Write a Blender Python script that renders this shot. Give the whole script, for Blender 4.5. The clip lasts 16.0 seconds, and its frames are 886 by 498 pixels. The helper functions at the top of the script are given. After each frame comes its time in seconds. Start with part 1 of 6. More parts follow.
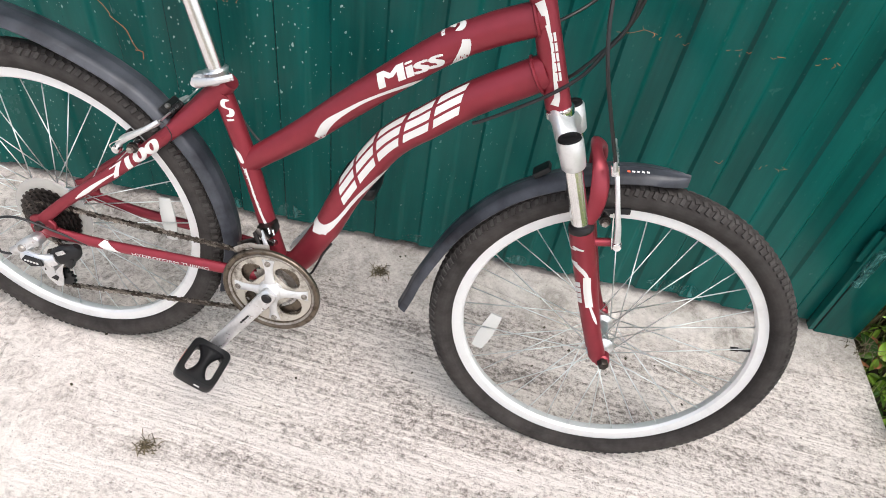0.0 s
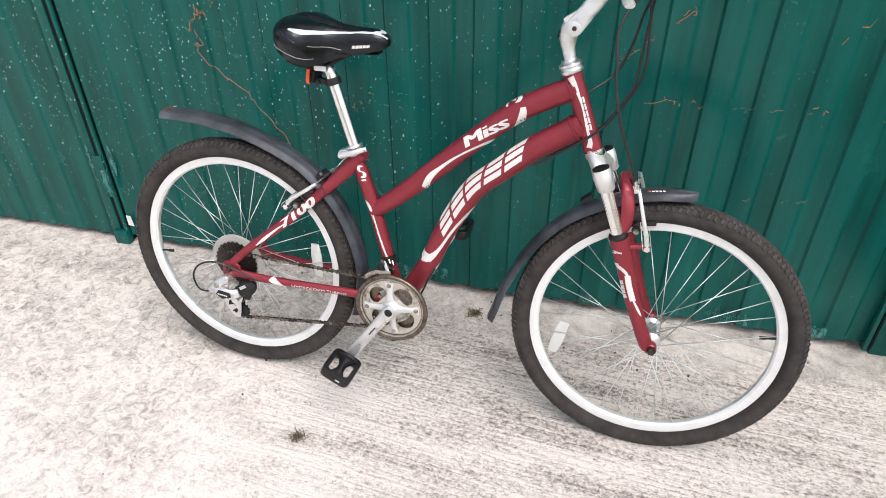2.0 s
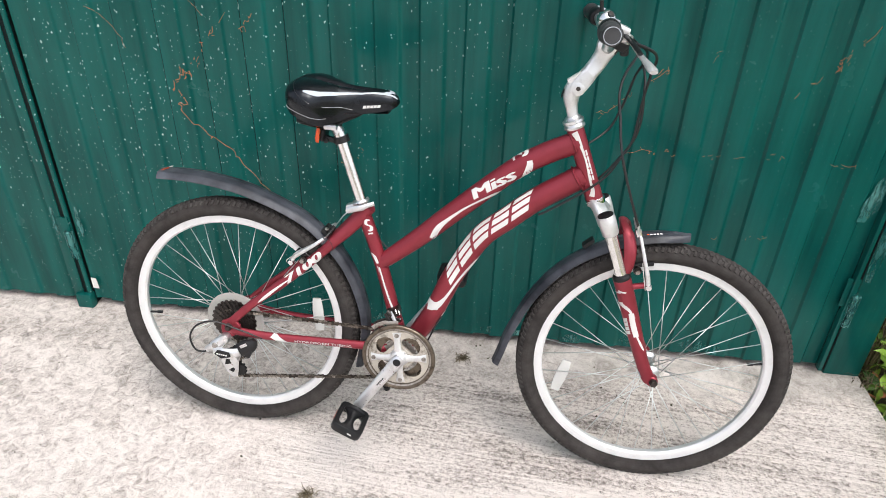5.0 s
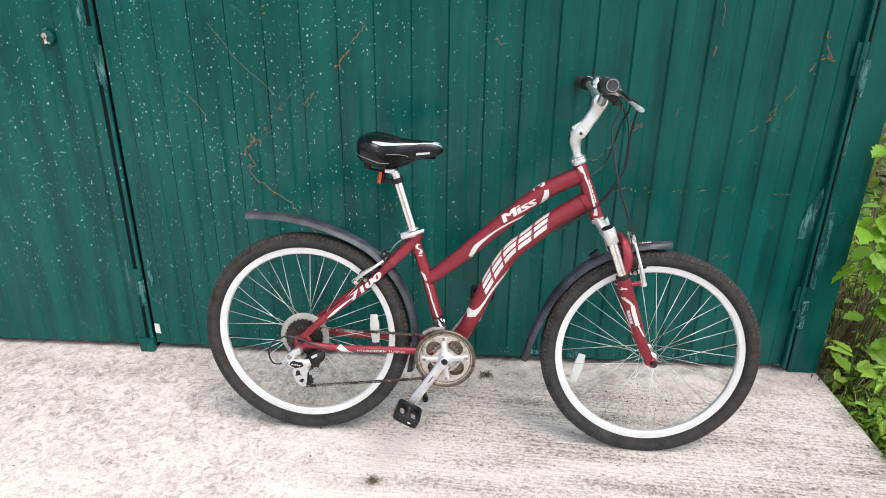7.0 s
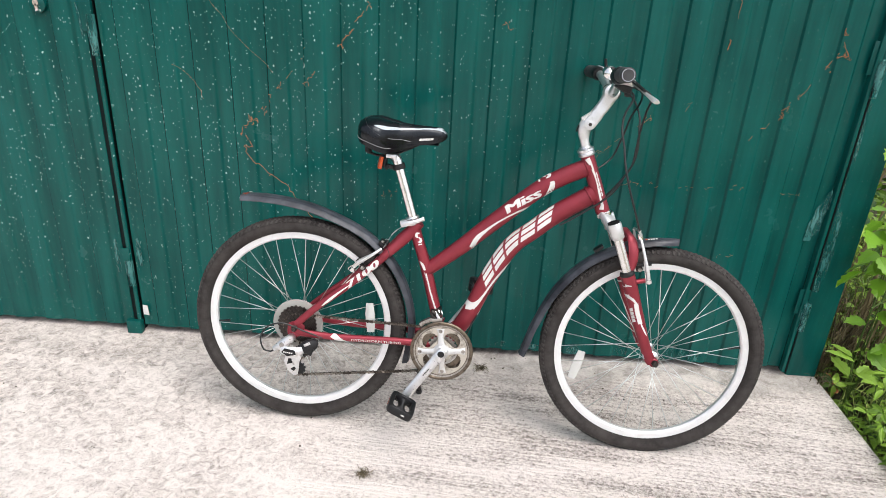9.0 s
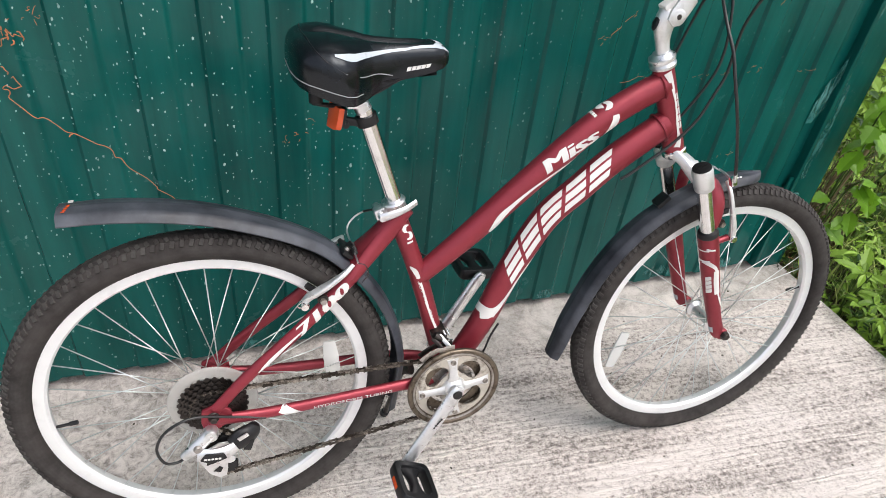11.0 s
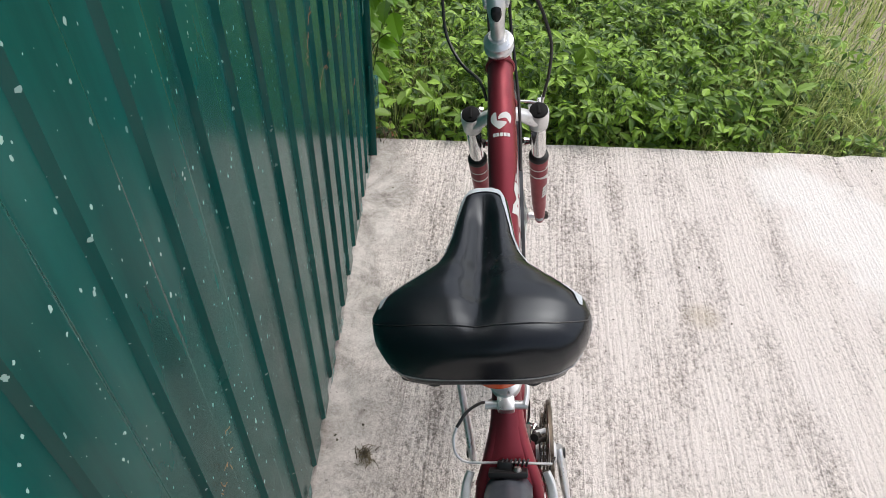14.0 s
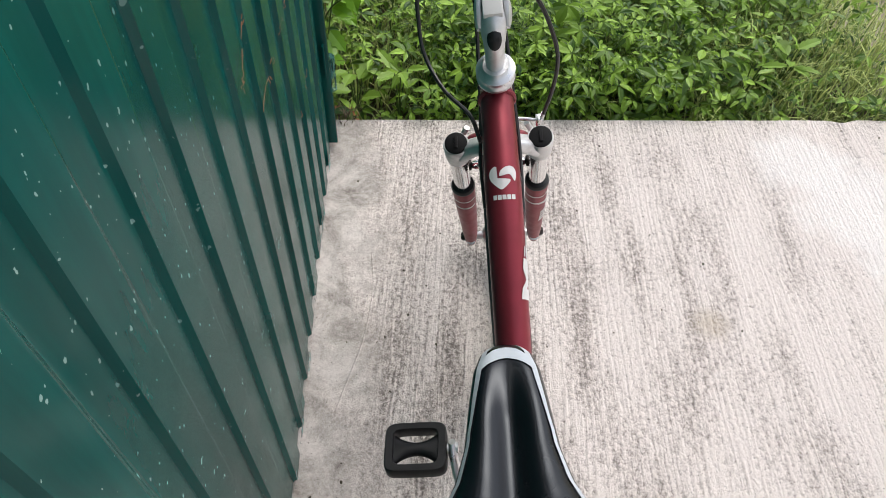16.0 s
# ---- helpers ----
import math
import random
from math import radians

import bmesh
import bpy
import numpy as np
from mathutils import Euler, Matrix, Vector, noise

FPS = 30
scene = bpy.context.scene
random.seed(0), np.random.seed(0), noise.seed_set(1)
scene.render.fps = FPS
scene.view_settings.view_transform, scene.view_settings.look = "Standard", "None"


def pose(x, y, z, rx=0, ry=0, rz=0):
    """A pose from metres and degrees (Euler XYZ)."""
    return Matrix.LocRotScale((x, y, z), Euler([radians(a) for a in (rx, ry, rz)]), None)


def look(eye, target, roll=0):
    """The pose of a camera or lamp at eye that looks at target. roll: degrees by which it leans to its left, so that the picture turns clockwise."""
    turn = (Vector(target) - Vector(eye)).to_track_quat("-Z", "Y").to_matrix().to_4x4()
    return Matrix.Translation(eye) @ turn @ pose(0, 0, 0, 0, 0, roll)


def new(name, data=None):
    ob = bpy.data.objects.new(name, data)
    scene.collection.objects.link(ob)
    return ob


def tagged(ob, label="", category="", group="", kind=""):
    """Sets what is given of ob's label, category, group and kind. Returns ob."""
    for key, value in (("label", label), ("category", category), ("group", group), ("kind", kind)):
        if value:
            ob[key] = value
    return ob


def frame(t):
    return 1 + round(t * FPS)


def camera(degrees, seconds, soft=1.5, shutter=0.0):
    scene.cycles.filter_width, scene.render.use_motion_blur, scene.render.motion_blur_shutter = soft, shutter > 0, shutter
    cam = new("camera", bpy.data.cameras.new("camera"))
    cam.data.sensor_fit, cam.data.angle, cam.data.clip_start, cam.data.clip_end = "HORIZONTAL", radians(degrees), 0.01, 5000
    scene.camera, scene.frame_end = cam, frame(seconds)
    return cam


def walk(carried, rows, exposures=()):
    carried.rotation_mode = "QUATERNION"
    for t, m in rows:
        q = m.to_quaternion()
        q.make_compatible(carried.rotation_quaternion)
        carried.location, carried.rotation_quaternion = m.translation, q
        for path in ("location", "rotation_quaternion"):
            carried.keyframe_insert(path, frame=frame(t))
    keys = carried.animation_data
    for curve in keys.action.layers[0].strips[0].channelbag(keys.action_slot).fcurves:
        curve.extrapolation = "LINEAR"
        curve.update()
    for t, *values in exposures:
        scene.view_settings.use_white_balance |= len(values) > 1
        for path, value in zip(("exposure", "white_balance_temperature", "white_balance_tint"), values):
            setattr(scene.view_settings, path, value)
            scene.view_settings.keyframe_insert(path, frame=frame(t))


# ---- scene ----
cam = camera(67.6, 16.0, soft=0.9)
EXPOSURE = [(0, 0.93), (10.5, 0.93), (11.5, 0.88), (12.5, 0.90), (13.5, 0.72), (14.5, 0.69), (16, 0.69)]
PATH = [
    (0, (0.215, -1.216, 1.244), (0.165, 0.194, -0.174), 9.8),
    (0.5, (0.233, -1.368, 1.277), (0.284, 0.148, -0.026), 9.5),
    (1, (0.253, -1.519, 1.306), (0.146, 0.049, 0.069), 5.1),
    (1.5, (0.313, -1.583, 1.321), (-0.081, -0.056, 0.09), 1.6),
    (2, (0.322, -1.625, 1.345), (-0.085, -0.047, 0.186), -0.6),
    (2.5, (0.274, -1.665, 1.357), (-0.041, -0.03, 0.249), -0.5),
    (3, (0.249, -1.679, 1.38), (-0.034, 0.001, 0.332), 0.0),
    (3.5, (0.223, -1.677, 1.387), (-0.001, 0.01, 0.338), 0.9),
    (4, (0.196, -1.678, 1.384), (-0.053, 0.008, 0.338), 0.9),
    (4.5, (0.174, -1.672, 1.383), (-0.04, 0.009, 0.321), 1.6),
    (4.7, (0.154, -1.674, 1.383), (-0.041, 0.01, 0.323), 1.6),
    (6.8, (-0.045, -2.145, 1.374), (-0.125, -0.313, 0.574), 1.4),
    (7, (-0.048, -2.162, 1.377), (-0.126, -0.324, 0.591), 0.7),
    (7.5, (-0.072, -2.18, 1.385), (-0.155, -0.345, 0.595), 1.6),
    (8, (-0.06, -2.177, 1.383), (-0.142, -0.347, 0.579), 1.9),
    (8.2, (-0.06, -2.179, 1.377), (-0.142, -0.348, 0.576), 2.5),
    (10.3, (-0.327, -1.603, 1.319), (-0.148, 0.068, 0.234), 2.9),
    (10.5, (-0.403, -1.476, 1.306), (0.02, 0.083, 0.126), 5.3),
    (11, (-0.501, -1.226, 1.276), (0.133, 0.232, 0.062), 6.9),
    (11.5, (-0.618, -1.013, 1.307), (0.117, 0.306, -0.005), 2.4),
    (12, (-0.773, -0.824, 1.319), (0.328, 0.139, -0.046), 1.8),
    (12.5, (-0.784, -0.609, 1.304), (0.456, 0.138, -0.075), -1.0),
    (13, (-0.776, -0.434, 1.329), (0.573, -0.071, -0.102), -0.0),
    (13.5, (-0.788, -0.295, 1.356), (0.666, -0.197, -0.014), -0.1),
    (14, (-0.707, -0.257, 1.363), (0.728, -0.255, -0.03), 2.1),
    (14.5, (-0.537, -0.254, 1.368), (0.872, -0.154, -0.049), 1.7),
    (15, (-0.382, -0.222, 1.349), (0.956, -0.285, -0.136), 2.9),
    (15.5, (-0.35, -0.213, 1.343), (0.966, -0.323, -0.159), 3.9),
    (16, (-0.402, -0.226, 1.338), (0.881, -0.331, -0.192), 3.1),
]
walk(cam, [(t, look(eye, target, roll)) for t, eye, target, roll in PATH], EXPOSURE)

# ---- world, sun and exposure ----
world = bpy.data.worlds.new("sky")
scene.world = world
world.use_nodes = True
wn, wl = world.node_tree.nodes, world.node_tree.links
sky = wn.new("ShaderNodeTexSky")
sky.sky_type, sky.sun_disc = "NISHITA", False
sky.sun_elevation, sky.sun_rotation = radians(62), radians(138)
sky.air_density, sky.dust_density, sky.ozone_density = 1.0, 4.0, 1.0
veil = wn.new("ShaderNodeHueSaturation")
veil.inputs["Saturation"].default_value = 0.45
wl.new(sky.outputs[0], veil.inputs["Color"])
wl.new(veil.outputs[0], wn["Background"].inputs["Color"])
wn["Background"].inputs["Strength"].default_value = 0.15

sun = new("sun", bpy.data.lights.new("sun", "SUN"))
sun.data.energy, sun.data.angle, sun.data.color = 0.7, radians(50), (1.0, 0.97, 0.95)
sun.matrix_world = look((3.2, -3.6, 9.0), (0, 0, 0))


# ---- materials ----
SLAB_TOP = -0.008


def material(name, color, rough=0.5, metal=0.0, coat=0.0, spec=0.5):
    m = bpy.data.materials.new(name)
    m.use_nodes = True
    p = m.node_tree.nodes["Principled BSDF"]
    p.inputs["Base Color"].default_value = (*color, 1)
    p.inputs["Roughness"].default_value, p.inputs["Metallic"].default_value = rough, metal
    p.inputs["Coat Weight"].default_value, p.inputs["Specular IOR Level"].default_value = coat, spec
    p.inputs["Coat Roughness"].default_value = 0.15
    return m


class Nodes:
    """Short hand for the nodes of one material."""

    def __init__(self, m):
        self.n, self.l, self.p = m.node_tree.nodes, m.node_tree.links, m.node_tree.nodes["Principled BSDF"]
        self.coord = self.n.new("ShaderNodeTexCoord").outputs["Object"]

    def place(self, scale=(1, 1, 1), rot=(0, 0, 0)):
        turn, k = self.n.new("ShaderNodeMapping"), self.n.new("ShaderNodeMapping")
        turn.inputs["Rotation"].default_value, k.inputs["Scale"].default_value = rot, scale
        self.l.new(self.coord, turn.inputs["Vector"])
        self.l.new(turn.outputs[0], k.inputs["Vector"])
        return k.outputs[0]

    def noise(self, scale, detail=4.0, rough=0.55, vector=None, distort=0.0):
        k = self.n.new("ShaderNodeTexNoise")
        k.inputs["Scale"].default_value, k.inputs["Detail"].default_value = scale, detail
        k.inputs["Roughness"].default_value, k.inputs["Distortion"].default_value = rough, distort
        self.l.new(vector or self.coord, k.inputs["Vector"])
        return k.outputs["Fac"]

    def dots(self, scale, randomness=1.0, vector=None, flat=False):
        k = self.n.new("ShaderNodeTexVoronoi")
        k.voronoi_dimensions = "2D" if flat else "3D"
        k.inputs["Scale"].default_value, k.inputs["Randomness"].default_value = scale, randomness
        self.l.new(vector or self.coord, k.inputs["Vector"])
        return k.outputs["Distance"], k.outputs["Color"]

    def ramp(self, value, *stops):
        k = self.n.new("ShaderNodeValToRGB")
        e = k.color_ramp.elements
        while len(e) < len(stops):
            e.new(0.5)
        for i, (at, c) in enumerate(stops):
            e[i].position = at
            e[i].color = (c, c, c, 1) if isinstance(c, (int, float)) else (*c, 1)
        self.l.new(value, k.inputs[0])
        return k.outputs[0]

    def math(self, op, a, b):
        k = self.n.new("ShaderNodeMath")
        k.operation = op
        for i, v in enumerate((a, b)):
            if isinstance(v, (int, float)):
                k.inputs[i].default_value = v
            else:
                self.l.new(v, k.inputs[i])
        return k.outputs[0]

    def mix(self, fac, a, b, kind="MIX"):
        k = self.n.new("ShaderNodeMix")
        k.data_type, k.blend_type = "RGBA", kind
        for i, v in ((0, fac), (6, a), (7, b)):
            if isinstance(v, (int, float)):
                k.inputs[i].default_value = v
            elif isinstance(v, tuple):
                k.inputs[i].default_value = (*v, 1)
            else:
                self.l.new(v, k.inputs[i])
        return k.outputs[2]

    def bump(self, height, strength=0.3, distance=0.002):
        k = self.n.new("ShaderNodeBump")
        k.inputs["Strength"].default_value, k.inputs["Distance"].default_value = strength, distance
        self.l.new(height, k.inputs["Height"])
        self.l.new(k.outputs[0], self.p.inputs["Normal"])

    def put(self, socket, value):
        self.l.new(value, self.p.inputs[socket])

    def island(self):
        return self.n.new("ShaderNodeNewGeometry").outputs["Random Per Island"]


def red_paint():
    """Satin metallic burgundy with a little grime."""
    m = material("burgundy_paint", (0.25, 0.026, 0.040), 0.4, 0.5, 0.1)
    k = Nodes(m)
    grime = k.ramp(k.noise(30, 6), (0.35, 0.0), (0.75, 1.0))
    k.put("Base Color", k.mix(k.math("MULTIPLY", grime, 0.4), (0.25, 0.026, 0.040), (0.17, 0.020, 0.028)))
    k.put("Roughness", k.ramp(k.noise(60, 5), (0.3, 0.34), (0.7, 0.48)))
    k.bump(k.noise(900, 2), 0.06, 0.0003)
    return m


def worn_metal(name, color, rough, dirt, amount, scale=40, metal=1.0):
    m = material(name, color, rough, metal)
    k = Nodes(m)
    spots = k.ramp(k.noise(scale, 7, 0.65), (0.5, 0.0), (0.72, 1.0))
    k.put("Base Color", k.mix(k.math("MULTIPLY", spots, amount), color, dirt))
    k.put("Roughness", k.ramp(k.noise(scale * 2, 5), (0.3, rough * 0.8), (0.75, min(1.0, rough * 1.5))))
    k.bump(k.noise(500, 3), 0.08, 0.0003)
    return m


def rubber():
    m = material("tyre_rubber", (0.028, 0.026, 0.026), 0.75, 0.0, 0.0, 0.2)
    k = Nodes(m)
    dust = k.ramp(k.noise(14, 6, 0.6), (0.40, 0.0), (0.72, 1.0))
    wall = k.mix(k.math("MULTIPLY", dust, 0.5), (0.014, 0.0110, 0.0105), (0.050, 0.041, 0.037))
    # the tread blocks are scuffed grey with dry dust
    axes = k.n.new("ShaderNodeSeparateXYZ")
    k.l.new(k.coord, axes.inputs[0])
    far = k.math("SQRT", k.math("ADD", k.math("MULTIPLY", axes.outputs[0], axes.outputs[0]), k.math("MULTIPLY", axes.outputs[2], axes.outputs[2])), 0.0)
    side = axes.outputs[1]
    out = k.math("SUBTRACT", far, 0.3035)
    reach = k.math("SQRT", k.math("ADD", k.math("MULTIPLY", out, out), k.math("MULTIPLY", side, side)), 0.0)
    top = k.ramp(k.math("MULTIPLY", reach, 20.0), (0.476, 0.0), (0.515, 1.0))
    k.put("Base Color", k.mix(k.math("MULTIPLY", top, k.ramp(k.noise(40, 4, 0.6), (0.3, 0.12), (0.65, 0.80))), wall, (0.072, 0.067, 0.063)))
    k.bump(k.noise(250, 4), 0.25, 0.001)
    return m


def chain_steel():
    """Oily chain plates, some rubbed bright."""
    m = material("chain_steel", (0.1, 0.09, 0.08), 0.38, 0.7)
    k = Nodes(m)
    plate_tone = k.mix(k.ramp(k.island(), (0.25, 0.0), (0.95, 1.0)), (0.035, 0.027, 0.021), (0.34, 0.30, 0.26))
    k.put("Base Color", k.mix(k.ramp(k.noise(300, 4), (0.4, 0.0), (0.65, 0.8)), plate_tone, (0.028, 0.020, 0.014)))
    return m


def plastic(name, color, dusty, rough=0.42):
    m = material(name, color, rough, 0.0, 0.0, 0.35)
    k = Nodes(m)
    dust = k.ramp(k.noise(9, 6, 0.62), (0.38, 0.0), (0.8, 1.0))
    k.put("Base Color", k.mix(k.math("MULTIPLY", dust, 0.7), color, dusty))
    k.put("Roughness", k.ramp(k.noise(25, 4), (0.3, rough * 0.8), (0.75, rough * 1.4)))
    k.bump(k.noise(350, 3), 0.1, 0.0005)
    return m


def leather():
    m = material("black_leather", (0.003, 0.0034, 0.0050), 0.34, 0.0, 0.0, 0.42)
    k = Nodes(m)
    k.p.inputs["Specular Tint"].default_value = (0.86, 0.93, 1.0, 1)
    k.put("Roughness", k.ramp(k.noise(20, 5), (0.3, 0.17), (0.8, 0.32)))
    d, _ = k.dots(700)
    k.bump(d, 0.12, 0.0004)
    return m


def green_sheet():
    """Glossy green enamel with splashes of pale paint, faint streaks and dents."""
    m = material("green_enamel", (0.003, 0.055, 0.045), 0.2, 0.0, 0.0, 0.25)
    k = Nodes(m)
    streak = k.noise(1.0, 6, 0.6, k.place((14, 14, 1.1)))
    cloud = k.noise(3.0, 4, 0.5)
    base = k.mix(k.ramp(streak, (0.3, 0.0), (0.75, 1.0)), (0.0014, 0.0445, 0.0392), (0.0042, 0.095, 0.083))
    base = k.mix(k.math("MULTIPLY", k.ramp(cloud, (0.45, 0.0), (0.75, 1.0)), 0.4), base, (0.008, 0.108, 0.090))
    where = k.n.new("ShaderNodeSeparateXYZ")
    k.l.new(k.coord, where.inputs[0])
    west = k.math("MULTIPLY", k.ramp(k.math("MULTIPLY", where.outputs[0], -1.0), (0.05, 0.0), (0.65, 1.0)), 0.06)
    speck = None
    for scale, size, keep in ((30, 0.040, 0.90), (75, 0.080, 0.88), (150, 0.11, 0.93), (12, 0.015, 0.92)):
        warp = k.n.new("ShaderNodeVectorMath")
        warp.operation = "ADD"
        fuzz = k.n.new("ShaderNodeTexNoise")
        fuzz.inputs["Scale"].default_value = scale * 3
        shrink = k.n.new("ShaderNodeVectorMath")
        shrink.operation = "SCALE"
        shrink.inputs["Scale"].default_value = 0.35 / scale
        k.l.new(k.place((1, 0.62, 1), (radians(-90), 0, 0)), warp.inputs[0])
        k.l.new(k.coord, fuzz.inputs["Vector"])
        k.l.new(fuzz.outputs["Color"], shrink.inputs[0])
        k.l.new(shrink.outputs[0], warp.inputs[1])
        d, c = k.dots(scale, 1.0, warp.outputs[0], True)
        pick = k.n.new("ShaderNodeSeparateColor")
        k.l.new(c, pick.inputs[0])
        on = k.math("GREATER_THAN", k.math("ADD", pick.outputs[0], west), keep)
        radius = k.math("MULTIPLY", k.math("POWER", pick.outputs[1], 1.5), size * 2.1)
        hit = k.math("MULTIPLY", k.math("LESS_THAN", d, radius), on)
        speck = hit if speck is None else k.math("MAXIMUM", speck, hit)
    patchy = k.ramp(k.noise(3.5, 4, 0.6), (0.36, 0.12), (0.54, 1.0))
    amount = k.ramp(k.math("ADD", k.math("MULTIPLY", where.outputs[0], -0.4), 0.5), (0.36, 0.06), (0.66, 1.0))
    low = k.ramp(where.outputs[2], (0.12, 0.35), (0.60, 1.0))
    speck = k.math("MULTIPLY", speck, k.math("MULTIPLY", k.math("MULTIPLY", patchy, low), amount))
    k.put("Base Color", k.mix(k.math("MULTIPLY", speck, 0.75), base, (0.46, 0.68, 0.62)))
    rough = k.ramp(k.noise(6, 6, 0.6), (0.3, 0.16), (0.8, 0.32))
    k.put("Roughness", k.mix(speck, rough, (0.6, 0.6, 0.6)))
    waves = k.math("ADD", k.math("MULTIPLY", k.noise(5, 2), 1.0), k.math("MULTIPLY", k.noise(180, 2), 0.012))
    k.bump(waves, 0.35, 0.006)
    return m


def concrete():
    """Broomed concrete: crumbling ridges along one way, trowelled cement by the wall, pitted blotches on the far side."""
    m = material("broomed_concrete", (0.5, 0.47, 0.44), 0.85, 0.0, 0.0, 0.3)
    k = Nodes(m)
    lie = (0, 0, radians(5.3))
    split = k.n.new("ShaderNodeSeparateXYZ")
    k.l.new(k.coord, split.inputs[0])
    px, py = split.outputs[0], split.outputs[1]
    wander = k.math("MULTIPLY", k.math("SUBTRACT", k.noise(0.9, 4), 0.5), 1.5)
    side = k.math("ADD", px, wander)
    away = k.math("ADD", k.math("MULTIPLY", py, -1.0), k.math("MULTIPLY", k.math("SUBTRACT", k.noise(5.0, 6, 0.65), 0.5), 0.35))
    groove = k.math("MULTIPLY", k.ramp(k.math("ADD", k.math("MULTIPLY", side, 0.5), 0.5), (0.18, 0.0), (0.46, 1.0)), k.ramp(away, (0.09, 0.0), (0.21, 1.0)))
    # the broom's ridges, warped and broken up
    across = k.n.new("ShaderNodeSeparateXYZ")
    k.l.new(k.place((1, 1, 1), lie), across.inputs[0])
    drift = k.math("MULTIPLY", k.math("SUBTRACT", k.noise(1.0, 3, 0.6, k.place((2.6, 30, 1), lie)), 0.5), 22.0)
    wave = k.math("SINE", k.math("ADD", k.math("MULTIPLY", across.outputs[1], 2 * math.pi / 0.0185), drift), 0.0)
    ridge = k.math("ADD", k.math("MULTIPLY", wave, 0.5), 0.5)
    torn = k.noise(1.0, 5, 0.68, k.place((58, 84, 1), lie), 0.6)
    crumb = k.noise(105, 5, 0.72)
    grit = k.noise(260, 3, 0.7)
    broad = k.noise(1.0, 4, 0.6, k.place((1.6, 11, 1), lie))
    blotch = k.noise(4.5, 7, 0.66)
    grain = k.math("ADD", k.math("MULTIPLY", crumb, 0.6), k.math("MULTIPLY", grit, 0.4))
    shown = k.ramp(k.noise(1.0, 5, 0.62, k.place((5, 16, 1), lie)), (0.38, 0.15), (0.62, 1.0))
    ribs = k.math("ADD", k.math("MULTIPLY", k.math("SUBTRACT", k.math("MULTIPLY", ridge, shown), 0.28), 0.075), k.math("ADD", k.math("MULTIPLY", torn, 0.56), k.math("MULTIPLY", broad, 0.48)))
    ribs = k.math("ADD", ribs, k.math("MULTIPLY", k.math("SUBTRACT", grain, 0.5), 0.80))
    ribs = k.math("ADD", ribs, 0.022)
    plain = k.math("ADD", k.math("MULTIPLY", k.noise(34, 7, 0.74, None, 0.9), 0.70), k.math("ADD", k.math("MULTIPLY", grain, 0.30), k.math("MULTIPLY", blotch, 0.04)))
    plain = k.math("SUBTRACT", plain, 0.013)
    value = k.math("ADD", k.math("MULTIPLY", ribs, groove), k.math("MULTIPLY", plain, k.math("SUBTRACT", 1.0, groove)))
    value = k.math("ADD", value, k.math("MULTIPLY", k.math("SUBTRACT", blotch, 0.5), 0.16))
    # paler away from the wall: the wall's soft shade put into the colour
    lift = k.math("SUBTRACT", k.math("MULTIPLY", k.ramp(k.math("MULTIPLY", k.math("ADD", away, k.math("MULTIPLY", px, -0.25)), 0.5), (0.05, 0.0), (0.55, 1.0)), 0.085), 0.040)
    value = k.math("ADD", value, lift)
    worn = k.ramp(k.noise(1.0, 5, 0.6, k.place((2.4, 6.5, 1), lie)), (0.46, 0.0), (0.66, 1.0))
    value = k.math("ADD", value, k.math("MULTIPLY", worn, 0.045))
    col = k.ramp(value, (0.370, (0.190, 0.163, 0.146)), (0.440, (0.375, 0.332, 0.302)), (0.505, (0.555, 0.500, 0.460)), (0.59, (0.73, 0.668, 0.622)))
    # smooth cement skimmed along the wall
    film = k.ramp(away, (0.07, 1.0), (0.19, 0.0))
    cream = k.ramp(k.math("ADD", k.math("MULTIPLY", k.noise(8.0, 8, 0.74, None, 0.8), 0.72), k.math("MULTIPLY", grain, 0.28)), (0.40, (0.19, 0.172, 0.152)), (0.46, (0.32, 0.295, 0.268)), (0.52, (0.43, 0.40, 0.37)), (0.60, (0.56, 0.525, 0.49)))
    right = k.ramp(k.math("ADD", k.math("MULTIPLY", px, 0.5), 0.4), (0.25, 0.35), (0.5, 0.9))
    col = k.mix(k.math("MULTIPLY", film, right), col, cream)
    # pale trowelled spots far from the wall, and one tan stain
    def spot(x, y, r, soft):
        off = k.n.new("ShaderNodeVectorMath")
        off.operation = "DISTANCE"
        off.inputs[1].default_value = (x, y, SLAB_TOP)
        k.l.new(k.coord, off.inputs[0])
        far = k.math("ADD", off.outputs["Value"], k.math("MULTIPLY", k.math("SUBTRACT", k.noise(9, 5, 0.65), 0.5), r * 1.6))
        return k.ramp(far, (r * (1 - soft), 1.0), (r * (1 + soft), 0.0))
    for x, y, r in ((0.86, -1.55, 0.20), (1.06, -1.43, 0.13), (0.62, -1.62, 0.16)):
        col = k.mix(k.math("MULTIPLY", spot(x, y, r, 0.25), 0.85), col, (0.80, 0.765, 0.73))
    col = k.mix(k.math("MULTIPLY", spot(0.477, -0.965, 0.040, 0.6), 0.45), col, (0.42, 0.35, 0.24))
    pits = k.ramp(k.noise(120, 3, 0.6), (0.30, 1.0), (0.35, 0.0))
    col = k.mix(k.math("MULTIPLY", pits, 0.7), col, (0.12, 0.11, 0.10))
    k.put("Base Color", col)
    high = k.math("ADD", k.math("MULTIPLY", value, 1.0), k.math("MULTIPLY", k.math("MULTIPLY", ridge, groove), 0.10))
